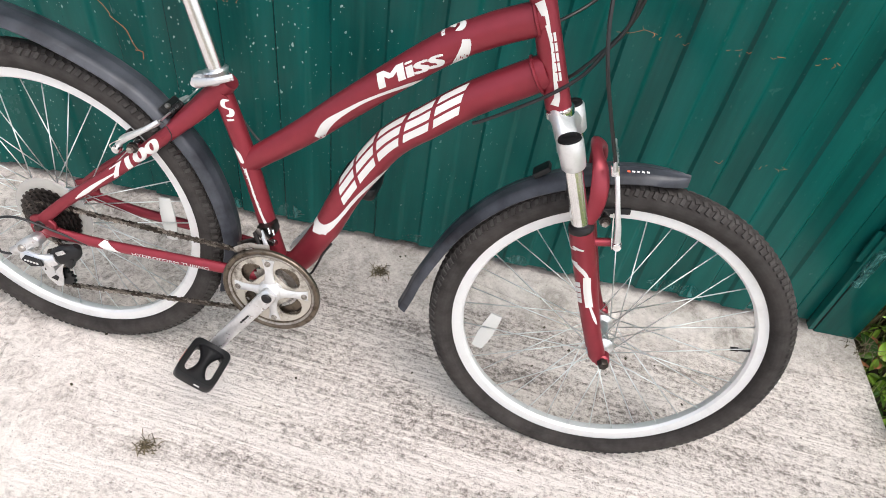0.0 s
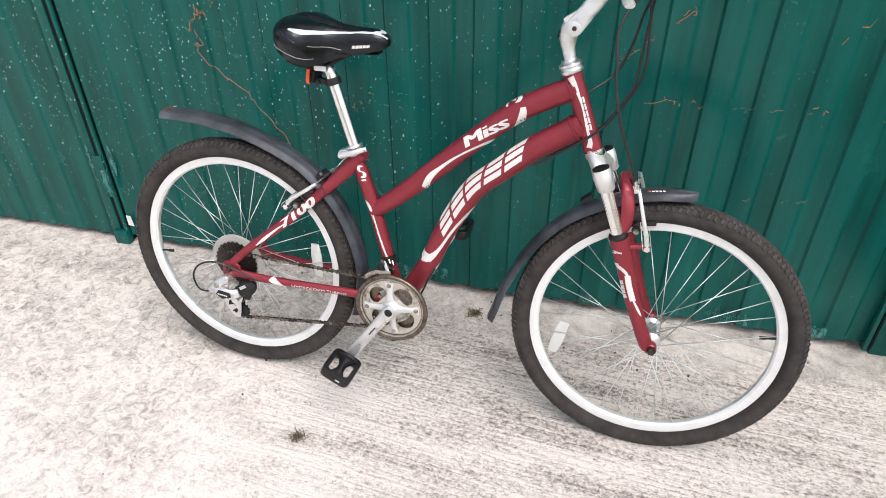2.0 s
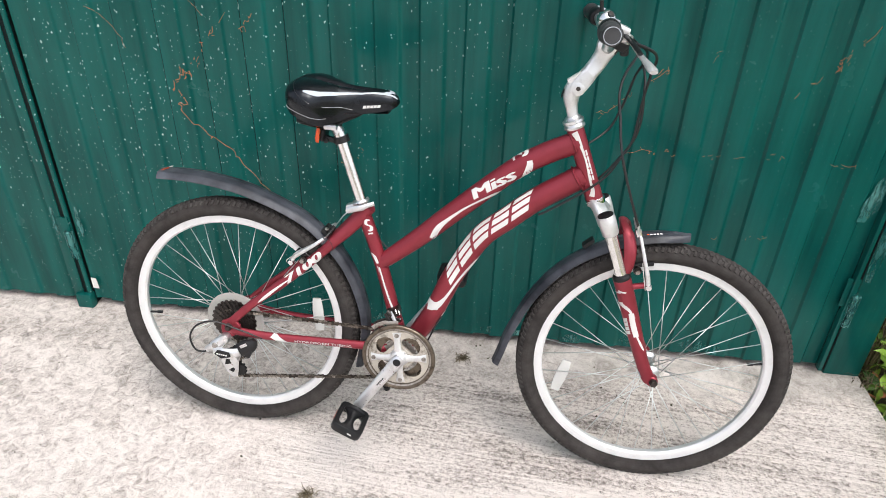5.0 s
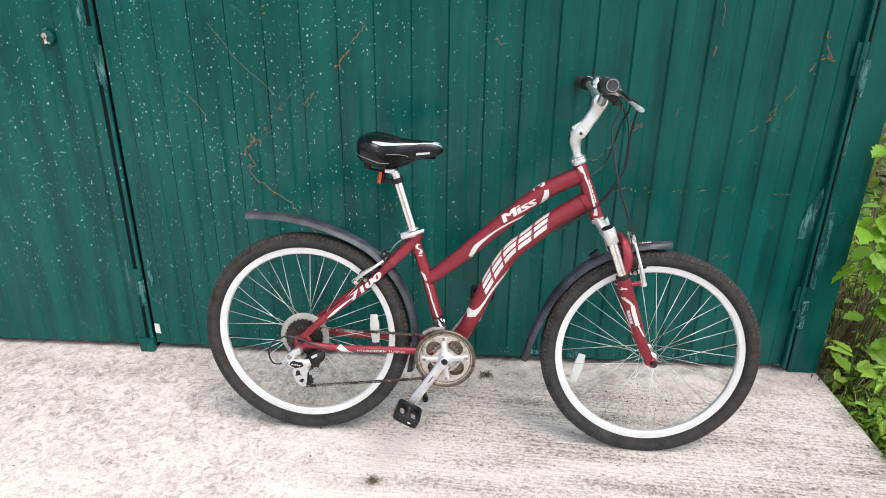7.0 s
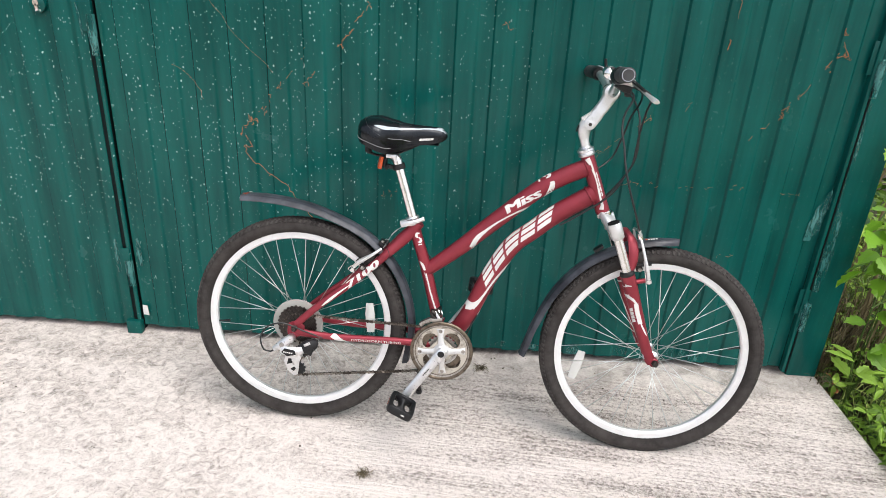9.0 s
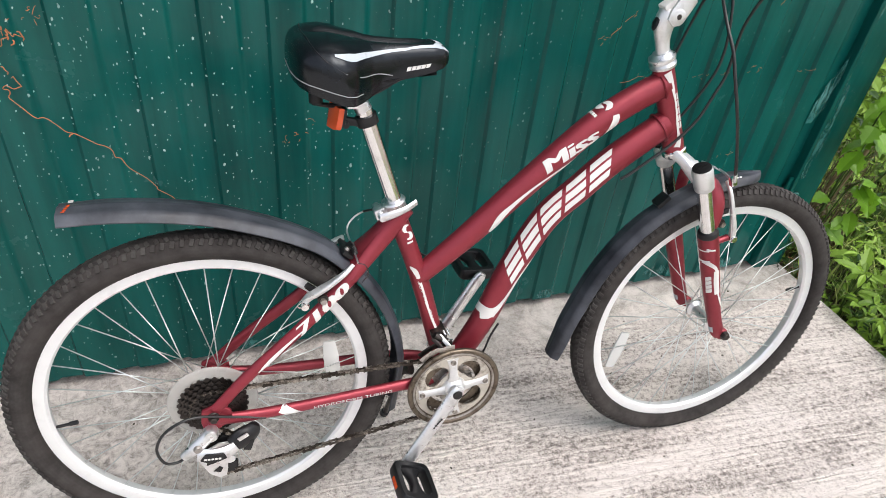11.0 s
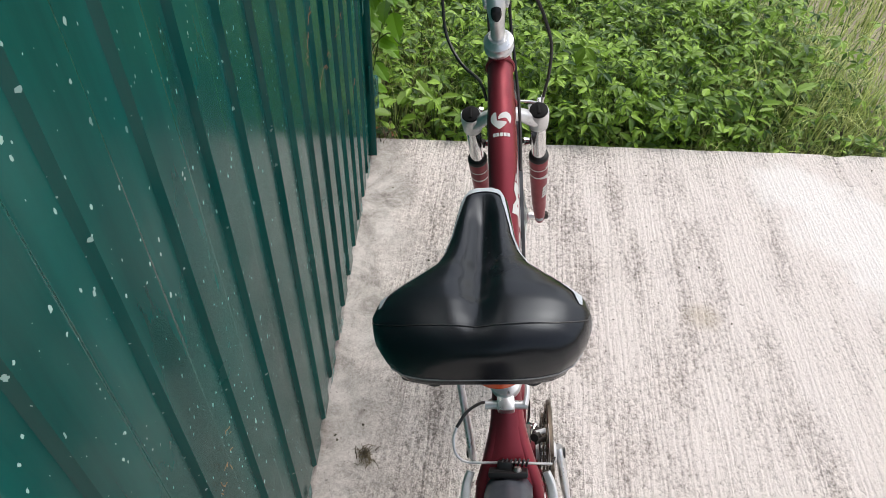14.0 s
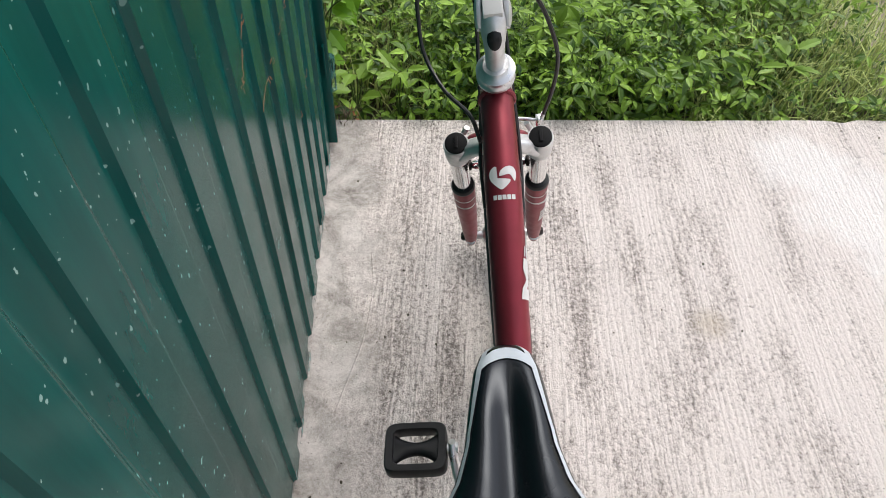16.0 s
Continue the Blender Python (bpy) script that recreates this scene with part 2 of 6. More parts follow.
    k.bump(k.math("MULTIPLY", high, k.math("SUBTRACT", 1.0, k.math("MULTIPLY", film, 0.75))), 1.0, 0.012)
    return m


def leafy(name, dark, light, rough=0.5):
    m = material(name, light, rough, 0.0, 0.0, 0.35)
    k = Nodes(m)
    tone = k.mix(k.island(), dark, light)
    k.put("Base Color", k.mix(k.math("MULTIPLY", k.noise(60, 4), 0.35), tone, dark))
    k.p.inputs["Subsurface Weight"].default_value = 0.0
    k.p.inputs["Transmission Weight"].default_value = 0.0
    back = k.n.new("ShaderNodeBsdfTranslucent")
    k.l.new(k.p.inputs["Base Color"].links[0].from_socket, back.inputs["Color"])
    both = k.n.new("ShaderNodeMixShader")
    both.inputs[0].default_value = 0.26
    out = k.n["Material Output"]
    k.l.new(k.p.outputs[0], both.inputs[1])
    k.l.new(back.outputs[0], both.inputs[2])
    k.l.new(both.outputs[0], out.inputs["Surface"])
    return m


def earth():
    m = material("earth", (0.09, 0.07, 0.05), 0.95, 0.0, 0.0, 0.2)
    k = Nodes(m)
    c = k.mix(k.ramp(k.noise(3, 8, 0.65), (0.35, 0.0), (0.7, 1.0)), (0.020, 0.021, 0.010), (0.10, 0.085, 0.055))
    spot = k.n.new("ShaderNodeSeparateXYZ")
    k.l.new(k.coord, spot.inputs[0])
    bare = k.math("ADD", k.math("ADD", k.math("MULTIPLY", spot.outputs[0], 0.3), k.math("MULTIPLY", spot.outputs[1], -0.87)), k.math("MULTIPLY", k.math("SUBTRACT", k.noise(4, 5, 0.6), 0.5), 0.5))
    dry = k.mix(k.noise(30, 6, 0.7), (0.24, 0.20, 0.15), (0.50, 0.44, 0.36))
    c = k.mix(k.ramp(k.math("SUBTRACT", bare, 1.6), (0.40, 0.0), (0.75, 1.0)), c, dry)
    k.put("Base Color", c)
    k.bump(k.noise(40, 8, 0.7), 0.8, 0.02)
    return m


RED = red_paint()
SILVER = worn_metal("brushed_aluminium", (0.72, 0.72, 0.73), 0.30, (0.34, 0.32, 0.30), 0.5, 40, 0.92)
CAST = worn_metal("cast_aluminium", (0.70, 0.70, 0.70), 0.38, (0.42, 0.40, 0.38), 0.45, 50, 0.75)
RIM = worn_metal("rim_aluminium", (0.75, 0.75, 0.75), 0.42, (0.58, 0.56, 0.54), 0.4, 25, 0.40)
CHROME = worn_metal("chrome", (0.78, 0.78, 0.78), 0.13, (0.4, 0.38, 0.36), 0.35)
SPOKE = material("spoke_steel", (0.70, 0.73, 0.72), 0.5, 0.75)
STEEL = worn_metal("grimy_steel", (0.42, 0.39, 0.36), 0.45, (0.10, 0.07, 0.05), 0.9, 60)
DARK_STEEL = worn_metal("oily_steel", (0.07, 0.062, 0.058), 0.40, (0.03, 0.021, 0.015), 0.8, 70)
GUARD = worn_metal("grimy_guard", (0.17, 0.14, 0.11), 0.42, (0.035, 0.024, 0.016), 0.95, 60)
CREAM = worn_metal("yellowed_plate", (0.52, 0.48, 0.42), 0.36, (0.060, 0.042, 0.028), 0.95, 45, 0.5)
CHAIN = chain_steel()
RUBBER = rubber()
FENDER = plastic("fender_plastic", (0.012, 0.013, 0.018), (0.135, 0.145, 0.170), 0.38)
BLACK = plastic("black_resin", (0.005, 0.005, 0.006), (0.018, 0.017, 0.017), 0.42)
GRIP = plastic("grip_rubber", (0.03, 0.03, 0.032), (0.10, 0.10, 0.10), 0.6)
CABLE = material("cable_housing", (0.007, 0.007, 0.0075), 0.4)
CAP = material("matt_black", (0.006, 0.006, 0.0065), 0.7, 0.0, 0.0, 0.2)
LEATHER = leather()
WHITE = plastic("white_decal", (0.68, 0.67, 0.65), (0.50, 0.47, 0.45), 0.35)
GREY_TRIM = plastic("pale_grey_vinyl", (0.46, 0.50, 0.54), (0.32, 0.35, 0.38), 0.3)
THREAD = material("grey_thread", (0.30, 0.30, 0.30), 0.7)
REFLECT = material("clear_reflector", (0.52, 0.52, 0.50), 0.15, 0.0, 0.6)
ORANGE = material("orange_reflector", (0.62, 0.075, 0.012), 0.2, 0.0, 0.5)
GREEN = green_sheet()
PALE_GREEN = plastic("pale_primer", (0.016, 0.12, 0.11), (0.14, 0.31, 0.29), 0.4)
k = Nodes(PALE_GREEN)
gone, worn = k.n.new("ShaderNodeBsdfTransparent"), k.n.new("ShaderNodeMixShader")
k.l.new(k.ramp(k.noise(1.0, 6, 0.7, k.place((60, 60, 14))), (0.42, 0.0), (0.60, 1.0)), worn.inputs[0])
k.l.new(gone.outputs[0], worn.inputs[1])
k.l.new(k.p.outputs[0], worn.inputs[2])
k.l.new(worn.outputs[0], k.n["Material Output"].inputs["Surface"])
# near-black colour that stands for the shade inside the gate's gaps
SEAM = material("dark_seam", (0.004, 0.009, 0.009), 0.7, 0.0, 0.0, 0.1)
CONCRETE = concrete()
EARTH = earth()
TENDRIL = material("dried_tendril", (0.36, 0.14, 0.055), 0.85)
DRY = leafy("dry_stalk", (0.035, 0.028, 0.016), (0.30, 0.24, 0.13), 0.7)
TUFT = leafy("dead_tuft", (0.05, 0.040, 0.026), (0.26, 0.21, 0.13), 0.8)
STRAW = leafy("straw", (0.16, 0.12, 0.06), (0.34, 0.28, 0.16), 0.7)
WEED = leafy("weed_leaf", (0.018, 0.066, 0.007), (0.38, 0.60, 0.075), 0.42)
GRASS = leafy("grass_blade", (0.05, 0.13, 0.015), (0.82, 0.88, 0.32))
VINE = leafy("vine_leaf", (0.07, 0.19, 0.010), (0.24, 0.46, 0.03), 0.36)
STALK = leafy("green_stalk", (0.05, 0.10, 0.02), (0.12, 0.19, 0.05))
INNER = plastic("plain_plaster", (0.35, 0.34, 0.32), (0.25, 0.24, 0.22), 0.8)


# ---- building tools ----
def mesh_object(name, bm, mat, smooth=True, angle=38):
    me = bpy.data.meshes.new(name)
    bm.to_mesh(me)
    bm.free()
    me.materials.append(mat)
    if smooth:
        me.shade_smooth()
        me.set_sharp_from_angle(angle=radians(angle))
    return new(name, me)


def part(name, bm, mat, parent, label="", smooth=True, angle=38):
    ob = mesh_object(name, bm, mat, smooth, angle)
    ob.parent = parent
    return tagged(ob, label)


def thing(name, m, label, category, group="", kind=""):
    ob = new(name)
    ob.empty_display_size = 0.05
    ob.matrix_basis = m
    return tagged(ob, label, category, group, kind)


def loft(bm, rings, closed=True, caps=True):
    """Joins rings of points with quads."""
    vs = [[bm.verts.new(p) for p in r] for r in rings]
    n = len(vs[0])
    for a, b in zip(vs, vs[1:]):
        for i in range(n if closed else n - 1):
            j = (i + 1) % n
            bm.faces.new((a[i], a[j], b[j], b[i]))
    if caps and closed:
        bm.faces.new(vs[0][::-1])
        bm.faces.new(vs[-1])
    return bm


def finish(bm):
    bmesh.ops.recalc_face_normals(bm, faces=bm.faces)
    return bm


def smooth_line(points, n):
    """Points spaced evenly along a smooth line through the given ones (any number of columns; the first three are the place)."""
    p = np.array(points, float)
    if len(p) == 2:
        dense = p[0] + (p[1] - p[0]) * np.linspace(0, 1, 60)[:, None]
    else:
        q = np.vstack([2 * p[0] - p[1], p, 2 * p[-1] - p[-2]])
        dense = []
        for i in range(1, len(q) - 2):
            for u in np.linspace(0, 1, 24, endpoint=i == len(q) - 3):
                a, b, c, d = q[i - 1 : i + 3]
                dense.append(0.5 * (2 * b + (c - a) * u + (2 * a - 5 * b + 4 * c - d) * u**2 + (3 * b - a - 3 * c + d) * u**3))
        dense = np.array(dense)
    far = np.r_[0, np.cumsum(np.linalg.norm(np.diff(dense[:, :3], axis=0), axis=1))]
    at = np.linspace(0, far[-1], n)
    return np.stack([np.interp(at, far, c) for c in dense.T], 1)


class Sweep:
    """A tube along a line: rows of x, y, z, half width (across), half height. side: the way across."""

    def __init__(self, rows, n=40, side=(0, -1, 0)):
        line = smooth_line(rows, n)
        self.c, self.w, self.h = line[:, :3], line[:, 3], line[:, 4]
        t = np.gradient(self.c, axis=0)
        self.t = t / np.linalg.norm(t, axis=1)[:, None]
        s = np.array(side, float) - self.t * (self.t @ np.array(side, float))[:, None]
        self.s = s / np.linalg.norm(s, axis=1)[:, None]
        self.n = np.cross(self.s, self.t)
        self.far = np.r_[0, np.cumsum(np.linalg.norm(np.diff(self.c, axis=0), axis=1))]

    def build(self, seg=20, bm=None, caps=True):
        bm = bm or bmesh.new()
        a = np.linspace(0, 2 * np.pi, seg + 1)[:-1]
        rings = [
            [c + w * np.cos(k) * s + h * np.sin(k) * n for k in a]
            for c, w, h, s, n in zip(self.c, self.w, self.h, self.s, self.n)
        ]
        loft(bm, rings, True, caps)
        return finish(bm)

    def at(self, far, angle, off=0.0):
        """The place on the skin at a distance along and an angle round from the side."""
        def get(v):
            return np.array([np.interp(far, self.far, col) for col in np.atleast_2d(v.T)])
        c, s, n = get(self.c), get(self.s), get(self.n)
        w, h = np.interp(far, self.far, self.w) + off, np.interp(far, self.far, self.h) + off
        return c + w * math.cos(angle) * s + h * math.sin(angle) * n

    def find(self, x, z):
        """Distance along and height over the middle line of a point in the xz plane."""
        p = np.array([x, 0, z])
        d = self.c.copy()
        d[:, 1] = 0
        i = int(np.argmin(np.linalg.norm(d - p, axis=1)))
        r = p - d[i]
        return self.far[i] + r @ self.t[i], r @ self.n[i]

    def skin(self, far, high, off=0.0005, rise=radians(23)):
        """The surface point met by a line that falls by rise towards the tube."""
        i = int(np.argmin(np.abs(self.far - far)))
        w, h = np.interp(far, self.far, self.w), np.interp(far, self.far, self.h)
        c, drop_n, drop_t = math.cos(rise), math.sin(rise) * self.n[i][2], math.sin(rise) * self.t[i][2]
        aa = (c / w) ** 2 + (drop_n / h) ** 2
        bb = -2 * (c / w + high * drop_n / h**2)
        cc = (high / h) ** 2
        s = (-bb - math.sqrt(max(0.0, bb * bb - 4 * aa * cc))) / (2 * aa)
        return self.at(far - s * drop_t, math.atan2((high - s * drop_n) / h, (w - s * c) / w), off)


def boxy(sweep, seg=24, power=0.55, bm=None):
    """The tube with a rounded-rectangle section."""
    bm = bm or bmesh.new()
    ks = np.linspace(0, 2 * np.pi, seg + 1)[:-1]
    cs, sn = (np.sign(f(ks)) * np.abs(f(ks)) ** power for f in (np.cos, np.sin))
    loft(bm, [[c + w * a * s + h * b * n for a, b in zip(cs, sn)] for c, w, h, s, n in zip(sweep.c, sweep.w, sweep.h, sweep.s, sweep.n)])
    return finish(bm)


def grid_patch(bm, corner, nu, nv, where):
    """A sheet of quads: corner(u, v) in the flat, where() lifts it onto its surface."""
    vs = [[bm.verts.new(where(*corner(u / nu, v / nv))) for v in range(nv + 1)] for u in range(nu + 1)]
    for i in range(nu):
        for j in range(nv):
            bm.faces.new((vs[i][j], vs[i + 1][j], vs[i + 1][j + 1], vs[i][j + 1]))


def ribbon_on(tube, rows, n=30, flat=4, off=0.0006):
    """A decal band along a tube: rows of x, z, width in its flat outline."""
    line = smooth_line([(x, 0, z, w) for x, z, w in rows], n + 1)
    t = np.gradient(line[:, :3], axis=0)
    t /= np.linalg.norm(t, axis=1)[:, None]
    nrm = np.stack([-t[:, 2], 0 * t[:, 0], t[:, 0]], 1)
    bm = bmesh.new()

    def corner(u, v):
        i = round(u * n)
        p = line[i, :3] + nrm[i] * line[i, 3] * (v - 0.5)
        return tube.find(p[0], p[2])

    grid_patch(bm, corner, n, flat, lambda a, b: tube.skin(a, b, off))
    return finish(bm)


def text_flat(words):
    """The built-in font's outline of the words as triangles, scaled to one high, with its width."""
    cu = bpy.data.curves.new("words", "FONT")
    cu.body, cu.size, cu.resolution_u = words, 1.0, 3
    ob = bpy.data.objects.new("words", cu)
    scene.collection.objects.link(ob)
    bpy.context.view_layer.update()
    me = bpy.data.meshes.new_from_object(ob)
    bpy.data.objects.remove(ob)
    bpy.data.curves.remove(cu)
    bm = bmesh.new()
    bm.from_mesh(me)
    bpy.data.meshes.remove(me)
    bmesh.ops.triangulate(bm, faces=bm.faces)
    for _ in range(2):
        long = [e for e in bm.edges if e.calc_length() > 0.22]
        bmesh.ops.subdivide_edges(bm, edges=long, cuts=1)
        bmesh.ops.triangulate(bm, faces=bm.faces)
    co = np.array([v.co for v in bm.verts])
    lo, hi = co.min(0), co.max(0)
    for v in bm.verts:
        v.co = ((v.co.x - lo[0]) / (hi[0] - lo[0]), (v.co.y - lo[1]) / (hi[1] - lo[1]), 0)
    return bm


def words_on(tube, words, left, right, top, off=0.0006, bold=0.0):
    """Lettering on a tube between two ends of its foot line, with the top of its first letter."""
    (s0, d0), (s1, d1), (s2, d2) = tube.find(*left), tube.find(*right), tube.find(*top)
    whole = bmesh.new()
    for step, shift in enumerate((-bold, 0.0, bold) if bold else (0.0,)):
        bm = text_flat(words)
        for v in bm.verts:
            u, h = v.co.x + shift, v.co.y
            v.co = tube.skin(s0 + (s1 - s0) * u + (s2 - s0) * h, d0 + (d1 - d0) * u + (d2 - d0) * h, off + 0.00012 * step)
        join(whole, bm)
    return finish(whole)


def bars_on(tube, count, left, right, top, mat, parent, label, off=0.0007, rows=((0.0, 0.43), (0.53, 1.0)), fill=0.86, turn=None):
    """Plain blocks in place of a maker's lettering; turn: the angles of its foot and head round the tube."""
    (s0, d0), (s1, d1), (s2, d2) = tube.find(*left), tube.find(*right), tube.find(*top)
    up = 1 if tube.n[len(tube.n) // 2][2] > 0 else -1
    for i in range(count):
        for a, b in rows:
            bm = bmesh.new()

            def corner(u, v, i=i, a=a, b=b):
                x, h = (i + fill * u) / count, a + (b - a) * v
                return s0 + (s1 - s0) * x + (s2 - s0) * h, up * (turn[0] + (turn[1] - turn[0]) * h) if turn else d0 + (d1 - d0) * x + (d2 - d0) * h

            grid_patch(bm, corner, 4, 3, (lambda a, b: tube.at(a, b, off)) if turn else (lambda a, b: tube.skin(a, b, off)))
            part("emblem_bar", finish(bm), mat, parent, label)


def lathe(profile, seg=32, m=None, bm=None, closed=False):
    """A turned shape round y: rows of radius, y."""
    bm = bm or bmesh.new()
    m = m or Matrix()
    rings = []
    for k in range(seg):
        a = 2 * math.pi * k / seg
        rings.append([m @ Vector((r * math.cos(a), y, r * math.sin(a))) for r, y in profile])
    vs = [[bm.verts.new(p) for p in r] for r in rings]
    n = len(profile)
    for i in range(seg):
        a, b = vs[i], vs[(i + 1) % seg]
        for j in range(n if closed else n - 1):
            bm.faces.new((a[j], a[(j + 1) % n], b[(j + 1) % n], b[j]))
    if not closed:
        for end in (0, n - 1):
            if profile[end][0] > 1e-5:
                bm.faces.new([v[end] for v in vs])
    bmesh.ops.remove_doubles(bm, verts=bm.verts, dist=1e-6)
    return finish(bm)


def block(size, m=None, bevel=0.0, bm=None, segments=2):
    """A box with rounded edges."""
    own = bmesh.new()
    bmesh.ops.create_cube(own, size=1)
    for v in own.verts:
        v.co = Vector((v.co.x * size[0], v.co.y * size[1], v.co.z * size[2]))
    if bevel:
        bmesh.ops.bevel(own, geom=own.edges[:], offset=bevel, segments=segments, affect="EDGES", profile=0.6)
    if m:
        bmesh.ops.transform(own, matrix=m, verts=own.verts)
    return join(bm, own)


def join(bm, own):
    if bm is None:
        return own
    me = bpy.data.meshes.new("tmp")
    own.to_mesh(me)
    own.free()
    bm.from_mesh(me)
    bpy.data.meshes.remove(me)
    return bm


def plate(outline, thick, m=None, bevel=0.0, bm=None):
    """A flat outline in xz, given its thickness along y."""
    own = bmesh.new()
    f = own.faces.new([own.verts.new((x, -thick / 2, z)) for x, z in outline])
    r = bmesh.ops.extrude_face_region(own, geom=[f])
    bmesh.ops.translate(own, vec=(0, thick, 0), verts=[v for v in r["geom"] if isinstance(v, bmesh.types.BMVert)])
    finish(own)
    if bevel:
        bmesh.ops.bevel(own, geom=own.edges[:], offset=bevel, segments=1, affect="EDGES")
    if m:
        bmesh.ops.transform(own, matrix=m, verts=own.verts)
    return join(bm, own)


def rod(a, b, r, seg=10, bm=None, r2=None):
    r2 = r if r2 is None else r2
    d = Vector(b) - Vector(a)
    side = (1, 0, 0) if abs(d.normalized().x) < 0.8 else (0, 0, 1)
    return Sweep([(*a, r, r), (*b, r2, r2)], 2, side).build(seg, bm)


def cord(points, r, n=40, seg=8, bm=None, side=(0.31, 0.9, 0.27)):
    return Sweep([(*p, r, r) for p in points], n, side).build(seg, bm)


def sheet_mesh(name, verts, faces, mat, smooth=False):
    me = bpy.data.meshes.new(name)
    me.from_pydata([tuple(v) for v in verts], [], faces)
    me.materials.append(mat)
    if smooth:
        me.shade_smooth()
    return new(name, me)


def clear_plastic():
    m = plastic("clear_plastic", (0.50, 0.48, 0.45), (0.36, 0.34, 0.31), 0.3)
    k = Nodes(m)
    gone, both = k.n.new("ShaderNodeBsdfTransparent"), k.n.new("ShaderNodeMixShader")
    both.inputs[0].default_value = 0.5
    k.l.new(gone.outputs[0], both.inputs[1])
    k.l.new(k.p.outputs[0], both.inputs[2])
    k.l.new(both.outputs[0], k.n["Material Output"].inputs["Surface"])
    return m


# ---- the large structure ----
EDGE_X = 1.268
PITCH, RIB = 0.1165, -0.126


def ground():
    n = 60
    xs = np.r_[-60, -20, -8, np.linspace(-4.5, 6, n), 12, 30, 60]
    ys = np.r_[-60, -20, -9, np.linspace(-6, 6, n), 12, 30, 60]
    vs, fs = [], []
    for x in xs:
        for y in ys:
            vs.append((x, y, -0.075 + 0.03 * (noise.noise((x * 1.3, y * 1.3, 3)) if abs(x) < 7 and abs(y) < 7 else 0) - 0.02))
    m = len(ys)
    for i in range(len(xs) - 1):
        for j in range(m - 1):
            fs.append((i * m + j, (i + 1) * m + j, (i + 1) * m + j + 1, i * m + j + 1))
    ob = sheet_mesh("ground", vs, fs, EARTH, True)
    return tagged(ob, "bare brown earth under weeds and grass", "ground", kind="structure")


def slab():
    """The concrete apron before the gate, with a slightly broken edge along the grass."""
    bm = bmesh.new()
    ys = np.linspace(-5.5, 0.25, 116)
    xs = np.r_[np.linspace(-5.0, 1.1, 62), 1.2]
    top = []
    for y in ys:
        edge = EDGE_X + 0.006 * noise.noise((0, y * 9, 1)) + 0.004 * noise.noise((0, y * 40, 2)) - (0.012 if -1.67 < y < -1.6 else 0)
        row = []
        for x in [*xs, edge - 0.006, edge]:
            drop = 0.007 if x == edge else 0.0
            row.append(bm.verts.new((x, y, SLAB_TOP - drop + 0.0012 * noise.noise((x * 3, y * 3, 0)))))
        row.append(bm.verts.new((edge + 0.004 * noise.noise((5, y * 30, 0)), y, -0.13)))
        top.append(row)
    for a, b in zip(top, top[1:]):
        for i in range(len(a) - 1):
            bm.faces.new((a[i], a[i + 1], b[i + 1], b[i]))
    for row in (top[0], top[-1]):
        low = [bm.verts.new((v.co.x, v.co.y, -0.13)) for v in row[:-1]]
        for i in range(len(low) - 1):
            bm.faces.new((row[i], row[i + 1], low[i + 1], low[i]))
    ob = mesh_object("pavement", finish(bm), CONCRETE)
    return tagged(ob, "pale broomed concrete apron with worn furrows", "pavement", kind="structure")


def ribbed(x0, x1, z0, z1, y=0.0, start=RIB):
    """A profiled sheet: shallow channels with one sharp and one soft edge, its foot a little uneven."""
    def line(k):
        return start + k * (PITCH + (0.0016 if k < 0 else -0.0016 if k > 2 else 0.0))

    deep, sharp, soft = 0.0075, 0.0062, 0.011
    cuts, steps = {x0, x1}, []
    k0 = math.floor((x0 - start) / PITCH) - 2
    for k in range(k0, k0 + int((x1 - x0) / PITCH) + 6):
        # the channel ends sharply at a, and begins softly half a pitch before it
        a, b = line(k), line(k) - 0.060
        steps.append((a, b))
        for d in (-sharp - 0.003, -sharp - 0.0008, *np.linspace(-sharp, 0, 4), 0.0008, 0.003):
            cuts.add(a + d)
        for d in (-0.003, *np.linspace(0, soft, 5), soft + 0.003):
            cuts.add(b + d)
    xs = [x for x in sorted(cuts) if x0 <= x <= x1]

    def depth(x):
        for a, b in steps:
            if b < x < a:
                u = max(0.0, min(1.0, (x - b) / soft))
                v = max(0.0, min(1.0, (a - x) / sharp))
                return deep * u * u * (3 - 2 * u) * v
        return 0.0

    bm = bmesh.new()
    zs = np.r_[z0, z0 + 0.02, np.linspace(z0 + 0.08, z1, 22)]
    rings = []
    for i, z in enumerate(zs):
        row = []
        for x in xs:
            foot = 0.006 * noise.noise((x * 6, 0, 4)) if i == 0 else 0.0
            bulge = 0.0022 * noise.noise((x * 2.2, z * 1.6, 7))
            row.append((x, y + depth(x) + bulge, z + foot))
        rings.append(row)
    loft(bm, rings, False, False)
    back = loft(bmesh.new(), [[(x0, y + 0.03, z0 + 0.01), (x1, y + 0.03, z0 + 0.01)], [(x0, y + 0.03, z1), (x1, y + 0.03, z1)]], False, False)
    return join(bm, finish(back))


